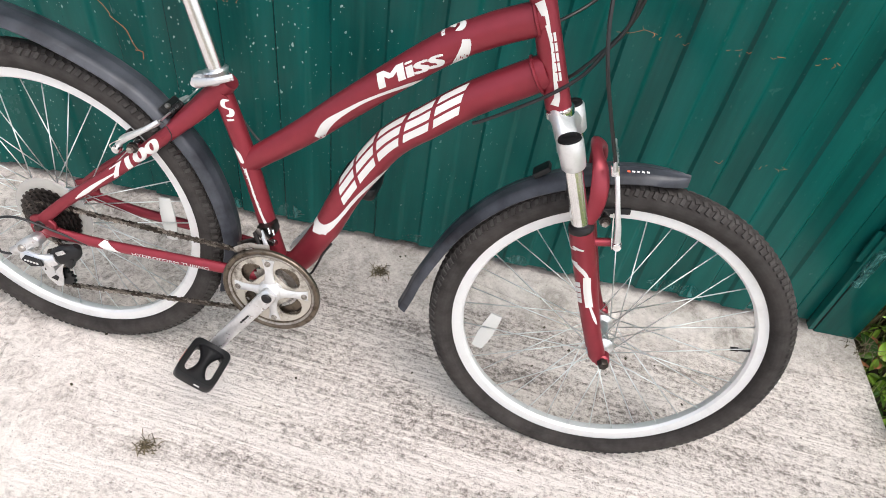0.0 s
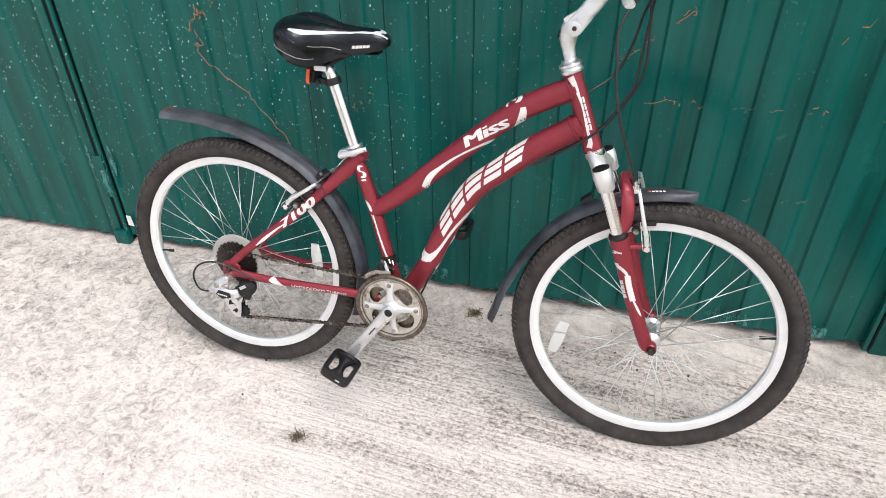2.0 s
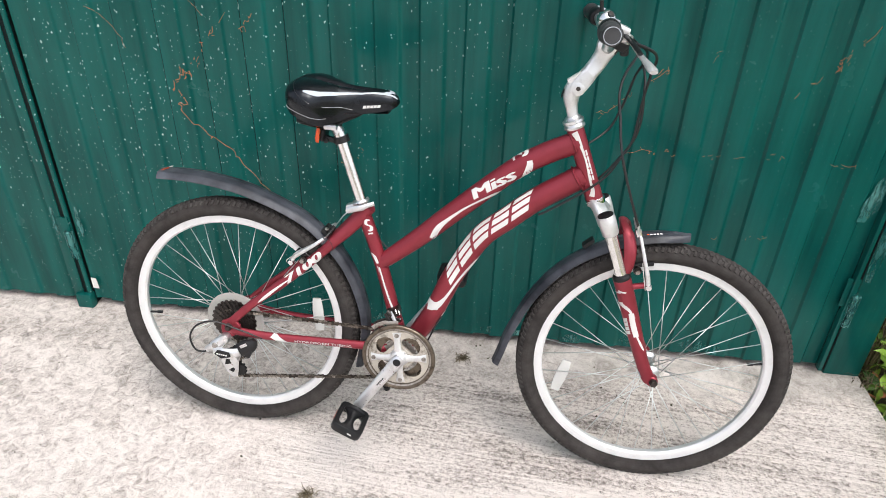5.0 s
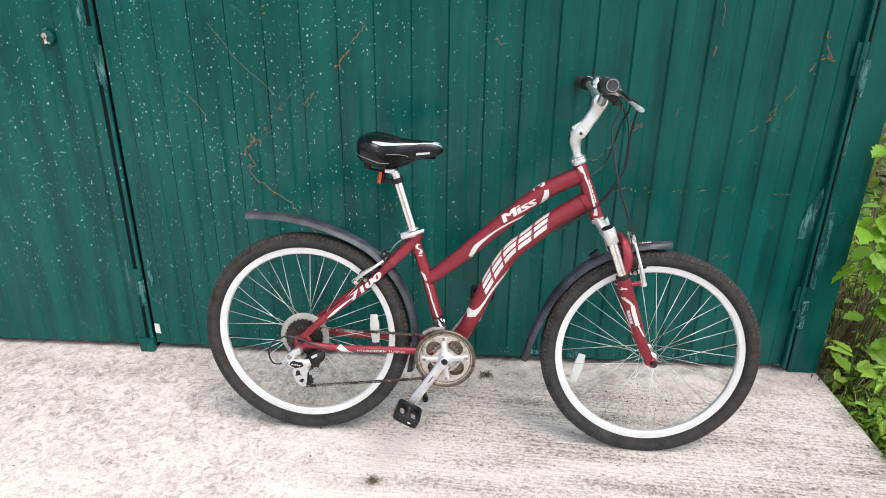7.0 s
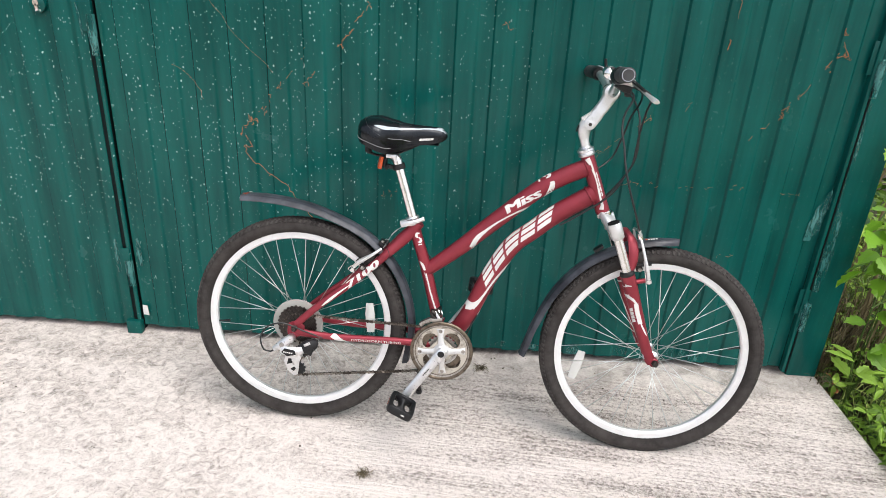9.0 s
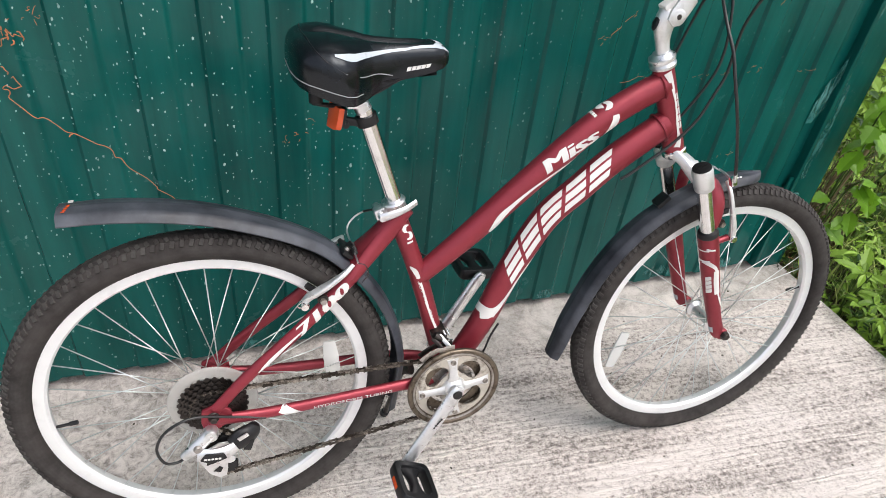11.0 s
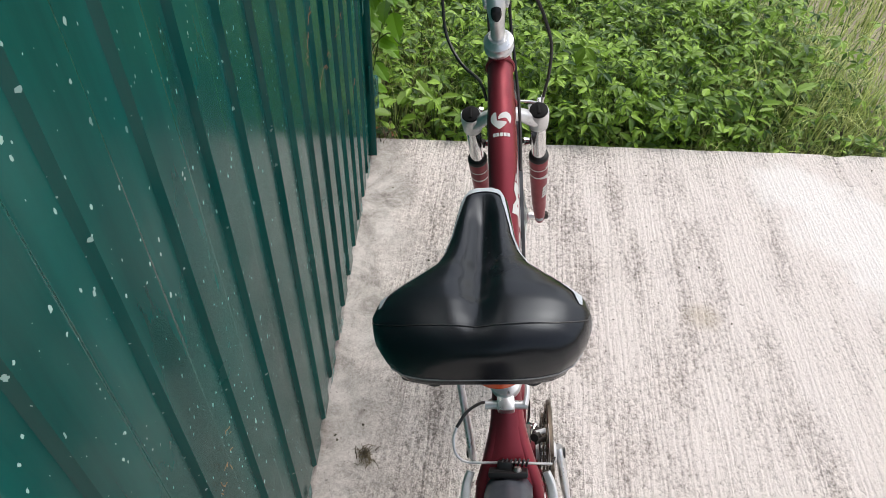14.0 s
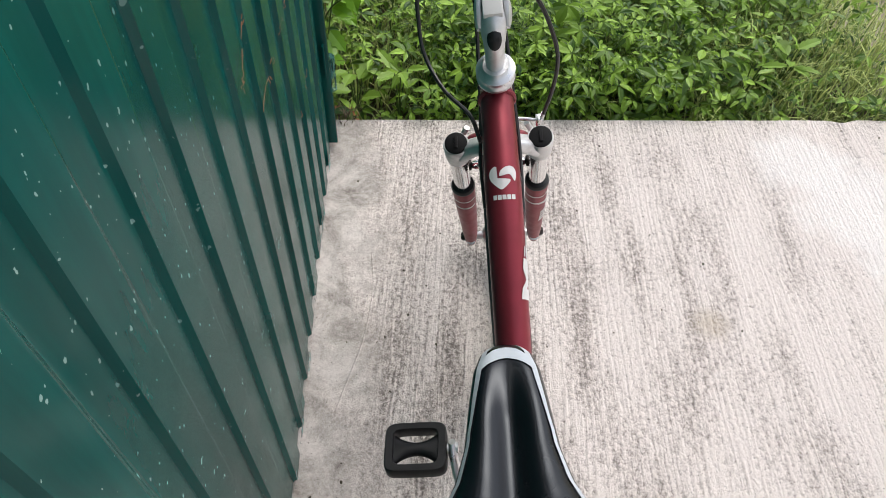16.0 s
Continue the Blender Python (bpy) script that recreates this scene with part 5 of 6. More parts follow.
def cockpit():
    hs = Matrix.Translation((0.7985, 0, 0.888)) @ Matrix.Rotation(radians(-21.7), 4, "Y") @ pose(0, 0, 0, 90)
    part("headset", lathe([(0.0185, -0.004), (0.0225, -0.002), (0.0232, 0.003), (0.0205, 0.007), (0.0205, 0.009), (0.0232, 0.011), (0.0232, 0.016), (0.0180, 0.019), (0.0150, 0.024)], 34, hs), SILVER, bike, "silver headset cups")
    st = Sweep([(0.795, 0, 0.898, 0.0112, 0.0115), (0.7875, 0, 0.926, 0.0112, 0.0125), (0.7840, 0, 0.944, 0.0124, 0.0160), (0.7840, 0, 0.960, 0.0146, 0.0185), (0.7885, 0, 0.974, 0.0150, 0.0175), (0.7945, 0, 0.983, 0.0085, 0.0120)], 30)
    stem = part("stem", st.build(24), CAST, bike, "adjustable cast aluminium handlebar stem")
    arm = bmesh.new()
    for sg in (-1, 1):
        join(arm, boxy(Sweep([(0.784, 0.0148 * sg, 0.960, 0.0036, 0.009), (0.7925, 0.0152 * sg, 0.970, 0.0042, 0.0160), (0.804, 0.0142 * sg, 0.986, 0.0050, 0.0165), (0.814, 0.0105 * sg, 1.001, 0.0085, 0.0165)], 16), 16, 0.6))
    join(arm, boxy(Sweep([(0.806, 0, 0.990, 0.0180, 0.0150), (0.814, 0, 1.001, 0.0172, 0.0165), (0.826, 0, 1.019, 0.0135, 0.0175), (0.835, 0, 1.036, 0.0145, 0.0180), (0.8410, 0, 1.050, 0.0200, 0.0205)], 20), 24, 0.6))
    part("stem_tongue", block((0.036, 0.0218, 0.030), Matrix.Translation((0.7935, 0, 0.9835)) @ Matrix.Rotation(radians(-35), 4, "Y"), 0.0025), WHITE, stem, "pale square tongue between the prongs")
    part("stem_arm", arm, CAST, stem, "forked upper half of the stem")
    part("stem_pivot", lathe([(0.0, -0.0205), (0.0085, -0.0205), (0.0125, -0.0195), (0.0150, -0.018), (0.0150, 0.018), (0.0125, 0.0195), (0.0, 0.0205)], 28, pose(0.795, 0, 0.971)), CAST, stem)
    part("pivot_bolt", lathe([(0.0, -0.0215), (0.004, -0.0215), (0.0055, -0.020)], 6, pose(0.795, 0, 0.971)), DARK_STEEL, stem)
    part("bolt_cover", lathe([(0.0, 0.0035), (0.0065, 0.0028), (0.0095, 0.0)], 18, Matrix.Translation((0.7665, 0, 0.958)) @ Matrix.Rotation(radians(-75), 4, "Y") @ pose(0, 0, 0, 90) @ Matrix.Diagonal((1.35, 1, 0.85, 1))), BLACK, stem, "dark oval rubber bolt cover")
    part("bar_clamp", lathe([(0.013, -0.022), (0.0195, -0.020), (0.0205, 0.0), (0.0195, 0.020), (0.013, 0.022)], 26, pose(0.842, 0, 1.058)), CAST, stem)
    part("clamp_bolt", block((0.010, 0.014, 0.020), Matrix.Translation((0.861, 0, 1.051)) @ Matrix.Rotation(radians(25), 4, "Y"), 0.003), DARK_STEEL, stem)
    half = [(0.842, 0.0, 1.058, 0.0125, 0.0125), (0.842, -0.035, 1.059, 0.0125, 0.0125), (0.838, -0.09, 1.079, 0.0112, 0.0112), (0.832, -0.14, 1.096, 0.011, 0.011), (0.826, -0.20, 1.104, 0.011, 0.011), (0.818, -0.335, 1.107, 0.011, 0.011)]
    bar = part("handlebar", Sweep([*mirror(half)[::-1], *half[1:]], 70, (1, 0, 0)).build(18), SILVER, bike, "silver riser handlebar")
    for s in (-1, 1):
        rows = [(0.8195, 0.338 * s, 1.107, 0.0150, 0.0150), (0.820, 0.333 * s, 1.107, 0.0168, 0.0168), (0.8200, 0.310 * s, 1.1065, 0.0175, 0.0172), (0.8185, 0.285 * s, 1.106, 0.0190, 0.0180), (0.8235, 0.245 * s, 1.105, 0.0182, 0.0180), (0.825, 0.215 * s, 1.1045, 0.0170, 0.0170)]
        g = part("grip", Sweep(rows, 22, (1, 0, 0)).build(22), GRIP, bike, "grey rubber handlebar grip")
        part("grip_ring", lathe([(0.0128, -0.0012), (0.0138, -0.0012), (0.0138, 0.0012), (0.0128, 0.0012)], 24, pose(0.8193, 0.3385 * s, 1.107), None, True), GREY_TRIM, g, "pale ring at the grip's end")
        sh = part("shifter", Sweep([(0.8255, 0.213 * s, 1.1045, 0.0185, 0.0185), (0.826, 0.200 * s, 1.104, 0.0200, 0.0200), (0.827, 0.172 * s, 1.102, 0.0200, 0.0200), (0.828, 0.158 * s, 1.100, 0.0165, 0.0165)], 14, (1, 0, 0)).build(20), BLACK, bike, "black twist shifter")
        part("shifter_window", block((0.018, 0.02, 0.004), pose(0.834, 0.182 * s, 1.1205, 0, 18), 0.0015), GREY_TRIM, sh)
        body = Sweep([(0.831, 0.150 * s, 1.095, 0.014, 0.014), (0.848, 0.156 * s, 1.093, 0.011, 0.013), (0.866, 0.168 * s, 1.087, 0.009, 0.011)], 12, (0, 0, 1))
        lv = part("brake_lever", join(body.build(14), block((0.026, 0.030, 0.014), Matrix.Translation((0.852, 0.160 * s, 1.104)) @ Matrix.Rotation(radians(20), 4, "Y"), 0.005)), CAST, bike, "silver and black brake lever")
        blade = Sweep([(0.860, 0.156 * s, 1.092, 0.0055, 0.008), (0.869, 0.190 * s, 1.083, 0.0036, 0.0055), (0.880, 0.240 * s, 1.069, 0.0034, 0.0055), (0.889, 0.272 * s, 1.060, 0.0040, 0.0080), (0.894, 0.292 * s, 1.054, 0.0048, 0.0098), (0.896, 0.300 * s, 1.051, 0.0036, 0.0075)], 22, (0, 0, 1))
        part("lever_blade", blade.build(12), CAST, lv, "polished lever blade")
        groove = Sweep([(0.8575, 0.170 * s, 1.0945, 0.0032, 0.0060), (0.8675, 0.205 * s, 1.0860, 0.0030, 0.0055), (0.8775, 0.250 * s, 1.0730, 0.0026, 0.0045)], 14, (0, 0, 1))
        part("lever_insert", groove.build(10), BLACK, lv, "black insert behind the blade")
    face = Matrix.Translation((0.836, 0.030, 1.104)) @ Vector((0.30, -0.72, 0.62)).to_track_quat("Y", "Z").to_matrix().to_4x4()
    bell = part("bell", lathe([(0.0, 0.022), (0.010, 0.0205), (0.0165, 0.0155), (0.0205, 0.007), (0.0210, 0.001), (0.019, -0.002), (0.0, -0.004)], 28, face), CHROME, bike, "small chromed bell")
    part("bell_cap", lathe([(0.0, 0.0245), (0.0055, 0.0238), (0.0075, 0.0210)], 16, face), BLACK, bell, "black centre cap")
    part("bell_thumb", rod((0.826, 0.034, 1.118), (0.822, 0.030, 1.142), 0.0038, 10), BLACK, bell)
    part("bell_clamp", lathe([(0.0115, -0.006), (0.0145, -0.006), (0.0145, 0.006), (0.0115, 0.006)], 20, pose(0.8420, 0.045, 1.0625), None, True), BLACK, bell)
    for sg in (-1, 1):
        part("shift_pod", join(block((0.040, 0.040, 0.024), Matrix.Translation((0.850, 0.128 * sg, 1.078)) @ Matrix.Rotation(radians(25), 4, "Y"), 0.007), block((0.016, 0.018, 0.028), pose(0.866, 0.108 * sg, 1.066), 0.005)), BLACK, bike, "black gear shifter pod")
    # cables
    part("brake_cable", cord([(0.868, 0.150, 1.084), (0.915, 0.070, 1.052), (0.890, 0.010, 1.008), (0.880, -0.019, 0.984), (0.878, -0.043, 0.956), (0.884, -0.062, 0.923), (0.890, -0.077, 0.880), (0.903, -0.086, 0.831), (0.927, -0.083, 0.767), (0.953, -0.073, 0.702)], 0.0029, 80), CABLE, bike, "black front brake cable")
    part("brake_cable", cord([(0.868, -0.150, 1.084), (0.925, -0.105, 1.058), (0.930, -0.050, 1.012), (0.927, -0.024, 0.961), (0.925, -0.018, 0.919), (0.920, -0.018, 0.871), (0.901, -0.021, 0.834), (0.879, -0.024, 0.795), (0.846, -0.027, 0.763), (0.806, -0.028, 0.733), (0.759, -0.027, 0.700), (0.742, -0.026, 0.690)], 0.0028, 90), CABLE, bike, "black rear brake cable bending round the head tube")
    part("shift_cable", cord([(0.842, 0.158, 1.086), (0.910, 0.095, 1.050), (0.930, 0.038, 1.005), (0.934, 0.023, 0.965), (0.936, 0.020, 0.901), (0.920, 0.020, 0.849), (0.869, 0.0225, 0.775), (0.820, 0.0265, 0.735), (0.765, 0.0245, 0.698)], 0.0027, 80), CABLE, bike, "black gear cable")
    part("shift_cable", cord([(0.842, -0.158, 1.086), (0.905, -0.075, 1.066), (0.926, 0.020, 1.034), (0.917, 0.072, 0.993), (0.909, 0.088, 0.950), (0.899, 0.092, 0.914), (0.881, 0.089, 0.872), (0.842, 0.066, 0.842), (0.805, 0.035, 0.828), (0.770, 0.0235, 0.812)], 0.0027, 80), CABLE, bike, "black gear cable in a wide loop")


def gear_ring(r0, r1, teeth, thick, m, depth=0.004):
    """A flat ring with teeth."""
    bm = bmesh.new()
    n = teeth * 4
    outer, inner = [], []
    for i in range(n):
        a = 2 * math.pi * i / n
        r = r1 if i % 4 in (1, 2) else r1 - depth
        outer.append((r * math.cos(a), r * math.sin(a)))
        inner.append((r0 * math.cos(a), r0 * math.sin(a)))
    rings = [[m @ Vector((x, y, z)) for x, z in loop] for loop, y in ((inner, -thick / 2), (outer, -thick / 2), (outer, thick / 2), (inner, thick / 2))]
    vs = [[bm.verts.new(p) for p in r] for r in rings]
    for k in range(4):
        a, b = vs[k], vs[(k + 1) % 4]
        for i in range(n):
            bm.faces.new((a[i], a[(i + 1) % n], b[(i + 1) % n], b[i]))
    return finish(bm)


def drivetrain():
    at = pose(BB[0], 0, BB[1])
    plate_bm = bmesh.new()
    rs, turns = np.linspace(0.016, 0.0765, 40), 220
    grid = [[plate_bm.verts.new(at @ Vector((r * math.cos(2 * math.pi * i / turns), -0.0595, r * math.sin(2 * math.pi * i / turns)))) for r in rs] for i in range(turns)]
    for i in range(turns):
        for j in range(len(rs) - 1):
            r, a = (rs[j] + rs[j + 1]) / 2, 2 * math.pi * (i + 0.5) / turns
            turn = (a - radians(50) + math.pi / 4) % (math.pi / 2) - math.pi / 4
            if ((r - 0.0505) / 0.0180) ** 2 + (r * turn / 0.0268) ** 2 > 1:
                plate_bm.faces.new((grid[i][j], grid[(i + 1) % turns][j], grid[(i + 1) % turns][j + 1], grid[i][j + 1]))
    for v in [v for v in plate_bm.verts if not v.link_faces]:
        plate_bm.verts.remove(v)
    bmesh.ops.recalc_face_normals(plate_bm, faces=plate_bm.faces)
    bmesh.ops.solidify(plate_bm, geom=plate_bm.faces[:], thickness=0.0028)
    cs = part("chainset", finish(plate_bm), CREAM, bike, "grimy yellowed triple chainset with oval windows and a dark guard ring", False)
    part("outer_ring", gear_ring(0.066, 0.0845, 42, 0.0025, at @ pose(0, -0.0545, 0)), GUARD, cs, "toothed outer chainring")
    part("guard_ring", lathe([(0.0765, -0.001), (0.0835, -0.003), (0.0850, -0.0045), (0.0905, -0.005), (0.0925, -0.003), (0.0925, 0.002), (0.0905, 0.004), (0.0765, 0.003)], 72, at @ pose(0, -0.0605, 0), None, True), GUARD, cs, "grimy steel guard ring")
    part("guard_lip", lathe([(0.0780, -0.0022), (0.0800, -0.0034), (0.0820, -0.0034), (0.0828, -0.0022)], 72, at @ pose(0, -0.0605, 0), None, True), STEEL, cs, "rubbed lip of the guard")
    part("middle_ring", gear_ring(0.048, 0.0690, 34, 0.0025, at @ pose(0, -0.049, 0)), GUARD, cs, "oily middle chainring")
    part("small_ring", gear_ring(0.026, 0.0445, 24, 0.0025, at @ pose(0, -0.043, 0)), STEEL, cs, "oily small chainring")
    part("spider", lathe([(0.0, -0.072), (0.016, -0.072), (0.021, -0.068), (0.024, -0.061), (0.024, -0.036), (0.0, -0.034)], 30, at), CAST, cs)
    for k in range(4):
        m = at @ Matrix.Rotation(-radians(95 + 90 * k), 4, "Y")
        arm = Sweep([(0.012, -0.0640, 0, 0.006, 0.0150), (0.028, -0.0630, 0, 0.0045, 0.0095), (0.046, -0.0620, 0, 0.0034, 0.0078), (0.060, -0.0612, 0, 0.0030, 0.0095), (0.0700, -0.0605, 0, 0.0020, 0.0120)], 14).build(14)
        bmesh.ops.transform(arm, matrix=m, verts=arm.verts)
        part("spider_arm", arm, CAST, cs)
        part("ring_bolt", lathe([(0.0, -0.0015), (0.0030, -0.0015), (0.0034, -0.0035), (0.0050, -0.0035), (0.0056, -0.0015), (0.0056, 0.002)], 16, m @ pose(0.0635, -0.0630, 0)), STEEL, cs)
    ends = []
    for s, d in ((-1, Vector((-0.100, 0, -0.141))), (1, Vector((0.100, 0, 0.141)))):
        e = Vector((BB[0], 0, BB[1])) + d
        c0 = Vector((BB[0], 0, BB[1]))
        rows = []
        for u, y, w, h in ((-0.07, 0.076, 0.006, 0.012), (0.0, 0.078, 0.0075, 0.0155), (0.22, 0.082, 0.0075, 0.0150), (0.6, 0.090, 0.0068, 0.0138), (0.92, 0.096, 0.0068, 0.0138), (1.0, 0.0965, 0.0065, 0.0125), (1.06, 0.0965, 0.005, 0.008)):
            p = c0 + d * u
            rows.append((p.x, y * s, p.z, w, h))
        arm = part("crank_arm", Sweep(rows, 34, (0, -1, 0)).build(18), SILVER, bike, "worn silver crank arm")
        part("crank_cap", lathe([(0.0, -0.002), (0.0085, -0.002), (0.010, 0.0005)], 22, pose(BB[0], 0.0855 * s, BB[1], 0, 0, 0 if s < 0 else 180)), BLACK, arm, "black dust cap")
        if s < 0:
            turn = Matrix.Translation(c0 + d * 0.42) @ Matrix.Rotation(-math.atan2(d.z, d.x), 4, "Y")
            for k in range(6):
                part("emblem_bar", block((0.0042, 0.0008, 0.0035), turn @ pose(-0.016 + 0.0058 * k, -0.0942, 0, 0, 0, -2.2)), BLACK, arm, "small dark block")
        ends.append((s, e))
    for s, e in ends:
        tilt = 25 if s < 0 else 4
        m = Matrix.Translation((e.x, 0.150 * s, e.z)) @ Matrix.Rotation(radians(tilt), 4, "Y") @ Matrix.Diagonal((0.9, 0.9, 0.95, 1))
        body = bmesh.new()
        outer, inner = [], []
        for k in range(44):
            a = 2 * math.pi * k / 44
            c, sn = math.copysign(abs(math.cos(a)) ** 0.32, math.cos(a)), math.copysign(abs(math.sin(a)) ** 0.32, math.sin(a))
            outer.append((0.0435 * c, 0.051 * sn))
            inner.append((0.0300 * c, 0.0365 * sn))
        half = 0.0125
        rings = []
        for loop, z, q in ((inner, -half + 0.003, 1.0), (inner, half - 0.003, 1.0), (inner, half, 1.04), (outer, half, 0.96), (outer, half - 0.003, 1.0), (outer, -half + 0.003, 1.0), (outer, -half, 0.96), (inner, -half, 1.04)):
            rings.append([m @ Vector((x * q, y * q, z)) for x, y in loop])
        rings.append(rings[0])
        loft(body, rings, True, False)
        bmesh.ops.remove_doubles(body, verts=body.verts, dist=1e-6)
        finish(body)
        hub = Sweep([(0, -0.044, 0, 0.034, 0.0075), (0, -0.033, 0, 0.025, 0.0085), (0, -0.018, 0, 0.0150, 0.0095), (0, 0.0, 0, 0.0110, 0.0098), (0, 0.018, 0, 0.0150, 0.0095), (0, 0.033, 0, 0.025, 0.0085), (0, 0.044, 0, 0.034, 0.0075)], 16, (1, 0, 0)).build(16)
        bmesh.ops.transform(hub, matrix=m, verts=hub.verts)
        pd = part("pedal", body, BLACK, bike, "black resin platform pedal")
        part("pedal_hub", hub, BLACK, pd)
        for sx in (-1, 1):
            for k in range(5):
                part("pedal_stud", block((0.007, 0.006, 0.025), m @ pose(0.0385 * sx, -0.028 + 0.014 * k, 0), 0.001, None, 1), BLACK, pd)
        part("pedal_axle", rod((e.x, 0.088 * s, e.z), (e.x, 0.125 * s, e.z), 0.0075, 14), SILVER, pd)
        for sx in (-1, 1) if s < 0 else ():
            if sx < 0:
                part("pedal_reflector", block((0.003, 0.030, 0.009), m @ pose(-0.0430, 0, -0.003), 0.001), ORANGE, pd, "orange pedal reflector")
            else:
                part("pedal_mark", block((0.012, 0.002, 0.004), m @ pose(0.012, -0.0505, 0), 0.0005), WHITE, pd, "small white mark")
    # cassette and spoke guard
    ax = pose(0, 0, AXLE_Z)
    guard = part("spoke_guard", lathe([(0.024, -0.0345), (0.070, -0.0320), (0.0755, -0.0300), (0.0765, -0.0290), (0.0750, -0.0285), (0.070, -0.0300), (0.024, -0.0325)], 48, ax, None, True), clear_plastic(), bike, "dull clear plastic spoke guard")
    body = None
    for k in range(7):
        r = 0.060 - 0.0055 * k
        g = gear_ring(0.016, r, 28 - 2 * k, 0.0022, ax @ pose(0, -0.0375 - 0.0042 * k, 0), 0.0035)
        body = g if body is None else join(body, g)
    lathe([(0.0, -0.072), (0.008, -0.072), (0.012, -0.067), (0.016, -0.066), (0.017, -0.036)], 24, ax, body)
    part("cassette", body, DARK_STEEL, bike, "oily dark seven-speed freewheel")
    part("axle_nut", lathe([(0.0, -0.010), (0.006, -0.010), (0.008, -0.007), (0.0095, 0.0)], 6, pose(0, -0.071, AXLE_Z)), DARK_STEEL, bike)
    part("axle_nut", lathe([(0.0, -0.010), (0.006, -0.010), (0.008, -0.007), (0.0095, 0.0)], 6, pose(0, 0.071, AXLE_Z, 0, 0, 180)), DARK_STEEL, bike)
    # chain
    pts = []
    yc, yr = -0.048, -0.049
    j1, j2 = Vector((0.014, 0, 0.244)), Vector((0.007, 0, 0.188))
    r_c, r_s = 0.0665, 0.037

    def arc(c, r, a0, a1, y, n=18):
        return [(c[0] + r * math.cos(radians(a)), y, c[1] + r * math.sin(radians(a))) for a in np.linspace(a0, a1, n)]

    loop = arc((0, AXLE_Z), r_s, 250, 92, yc) + arc(BB, r_c, 88, -92, yr, 26) + arc((j2.x, j2.z), 0.021, 280, 130, yc, 10) + arc((j1.x, j1.z), 0.019, -40, 60, yc, 8)
    loop.append(loop[0])
    line = np.array(loop)
    far = np.r_[0, np.cumsum(np.linalg.norm(np.diff(line, axis=0), axis=1))]
    count = int(far[-1] / 0.0127)
    bm = bmesh.new()
    spots = [np.array([np.interp(k * far[-1] / count, far, line[:, c]) for c in range(3)]) for k in range(count + 1)]
    for k in range(count):
        a, b = Vector(spots[k]), Vector(spots[k + 1])
        d = b - a
        turn = Matrix.Translation((a + b) / 2) @ Matrix.Rotation(-math.atan2(d.z, d.x), 4, "Y")
        gap = 0.0036 if k % 2 else 0.0022
        h = 0.0042
        shape = [(-0.0095, 0), (-0.0075, h), (-0.003, h * 0.62), (0.003, h * 0.62), (0.0075, h), (0.0095, 0), (0.0075, -h), (0.003, -h * 0.62), (-0.003, -h * 0.62), (-0.0075, -h)]
        for sgn in (-1, 1):
            plate(shape, 0.0011, turn @ pose(0, gap * sgn, 0), 0, bm)
    part("chain", bm, CHAIN, bike, "oily brown-black roller chain", False)
    # rear derailleur
    rd = part("rear_derailleur", join(lathe([(0.0, -0.088), (0.0105, -0.088), (0.0125, -0.084), (0.0125, -0.064), (0.009, -0.062)], 20, pose(-0.008, 0, 0.298)),
                                      Sweep([(-0.006, -0.080, 0.302, 0.008, 0.012), (-0.031, -0.084, 0.281, 0.009, 0.013), (-0.046, -0.086, 0.270, 0.008, 0.010), (-0.057, -0.087, 0.263, 0.006, 0.0085)], 14).build(14)), SILVER, bike, "silver and black rear derailleur")
    part("pivot_bolt", lathe([(0.0, -0.003), (0.0055, -0.003), (0.0075, 0.0), (0.0075, 0.004)], 18, pose(-0.031, -0.094, 0.281)), STEEL, rd)
    part("parallelogram", Sweep([(-0.034, -0.092, 0.266, 0.0065, 0.0125), (-0.010, -0.094, 0.262, 0.008, 0.0155), (0.014, -0.091, 0.262, 0.008, 0.0145), (0.030, -0.086, 0.268, 0.007, 0.011)], 18).build(14), SILVER, rd, "polished link")
    part("link_plate", plate([(-0.030, 0.262), (-0.020, 0.275), (0.010, 0.271), (0.014, 0.258), (-0.012, 0.250)], 0.003, pose(0, -0.1015, 0), 0.001), BLACK, rd, "glossy black plate with pale bars")
    for q in range(5):
        part("emblem_bar", block((0.0042, 0.0008, 0.0035), Matrix.Translation((-0.021 + 0.0058 * q, -0.1034, 0.264 - 0.0006 * q))), WHITE, rd)
    part("knuckle", join(Sweep([(0.022, -0.080, 0.266, 0.010, 0.015), (0.042, -0.076, 0.274, 0.012, 0.021), (0.058, -0.072, 0.284, 0.010, 0.017), (0.066, -0.070, 0.296, 0.006, 0.008)], 14).build(14),
                         block((0.014, 0.014, 0.026), pose(0.052, -0.078, 0.262, 0, 20), 0.003)), BLACK, rd, "black plastic knuckle")
    part("knuckle_plate", block((0.020, 0.002, 0.008), pose(0.044, -0.0895, 0.288, 0, -30), 0.0008), SILVER, rd)
    part("knuckle_bolt", rod((0.018, -0.094, 0.246), (0.018, -0.070, 0.246), 0.009, 16), SILVER, rd)
    outline = [(-0.036, 0.214), (-0.026, 0.240), (0.000, 0.254), (0.020, 0.254), (0.020, 0.236), (0.012, 0.214), (0.010, 0.190), (0.006, 0.172), (-0.006, 0.168), (-0.022, 0.182)]
    for y in (-0.0585, -0.0395):
        part("cage_plate", plate(outline, 0.0024, pose(0, y, 0), 0.0006), SILVER if y < -0.05 else DARK_STEEL, rd, "silver derailleur cage plate")
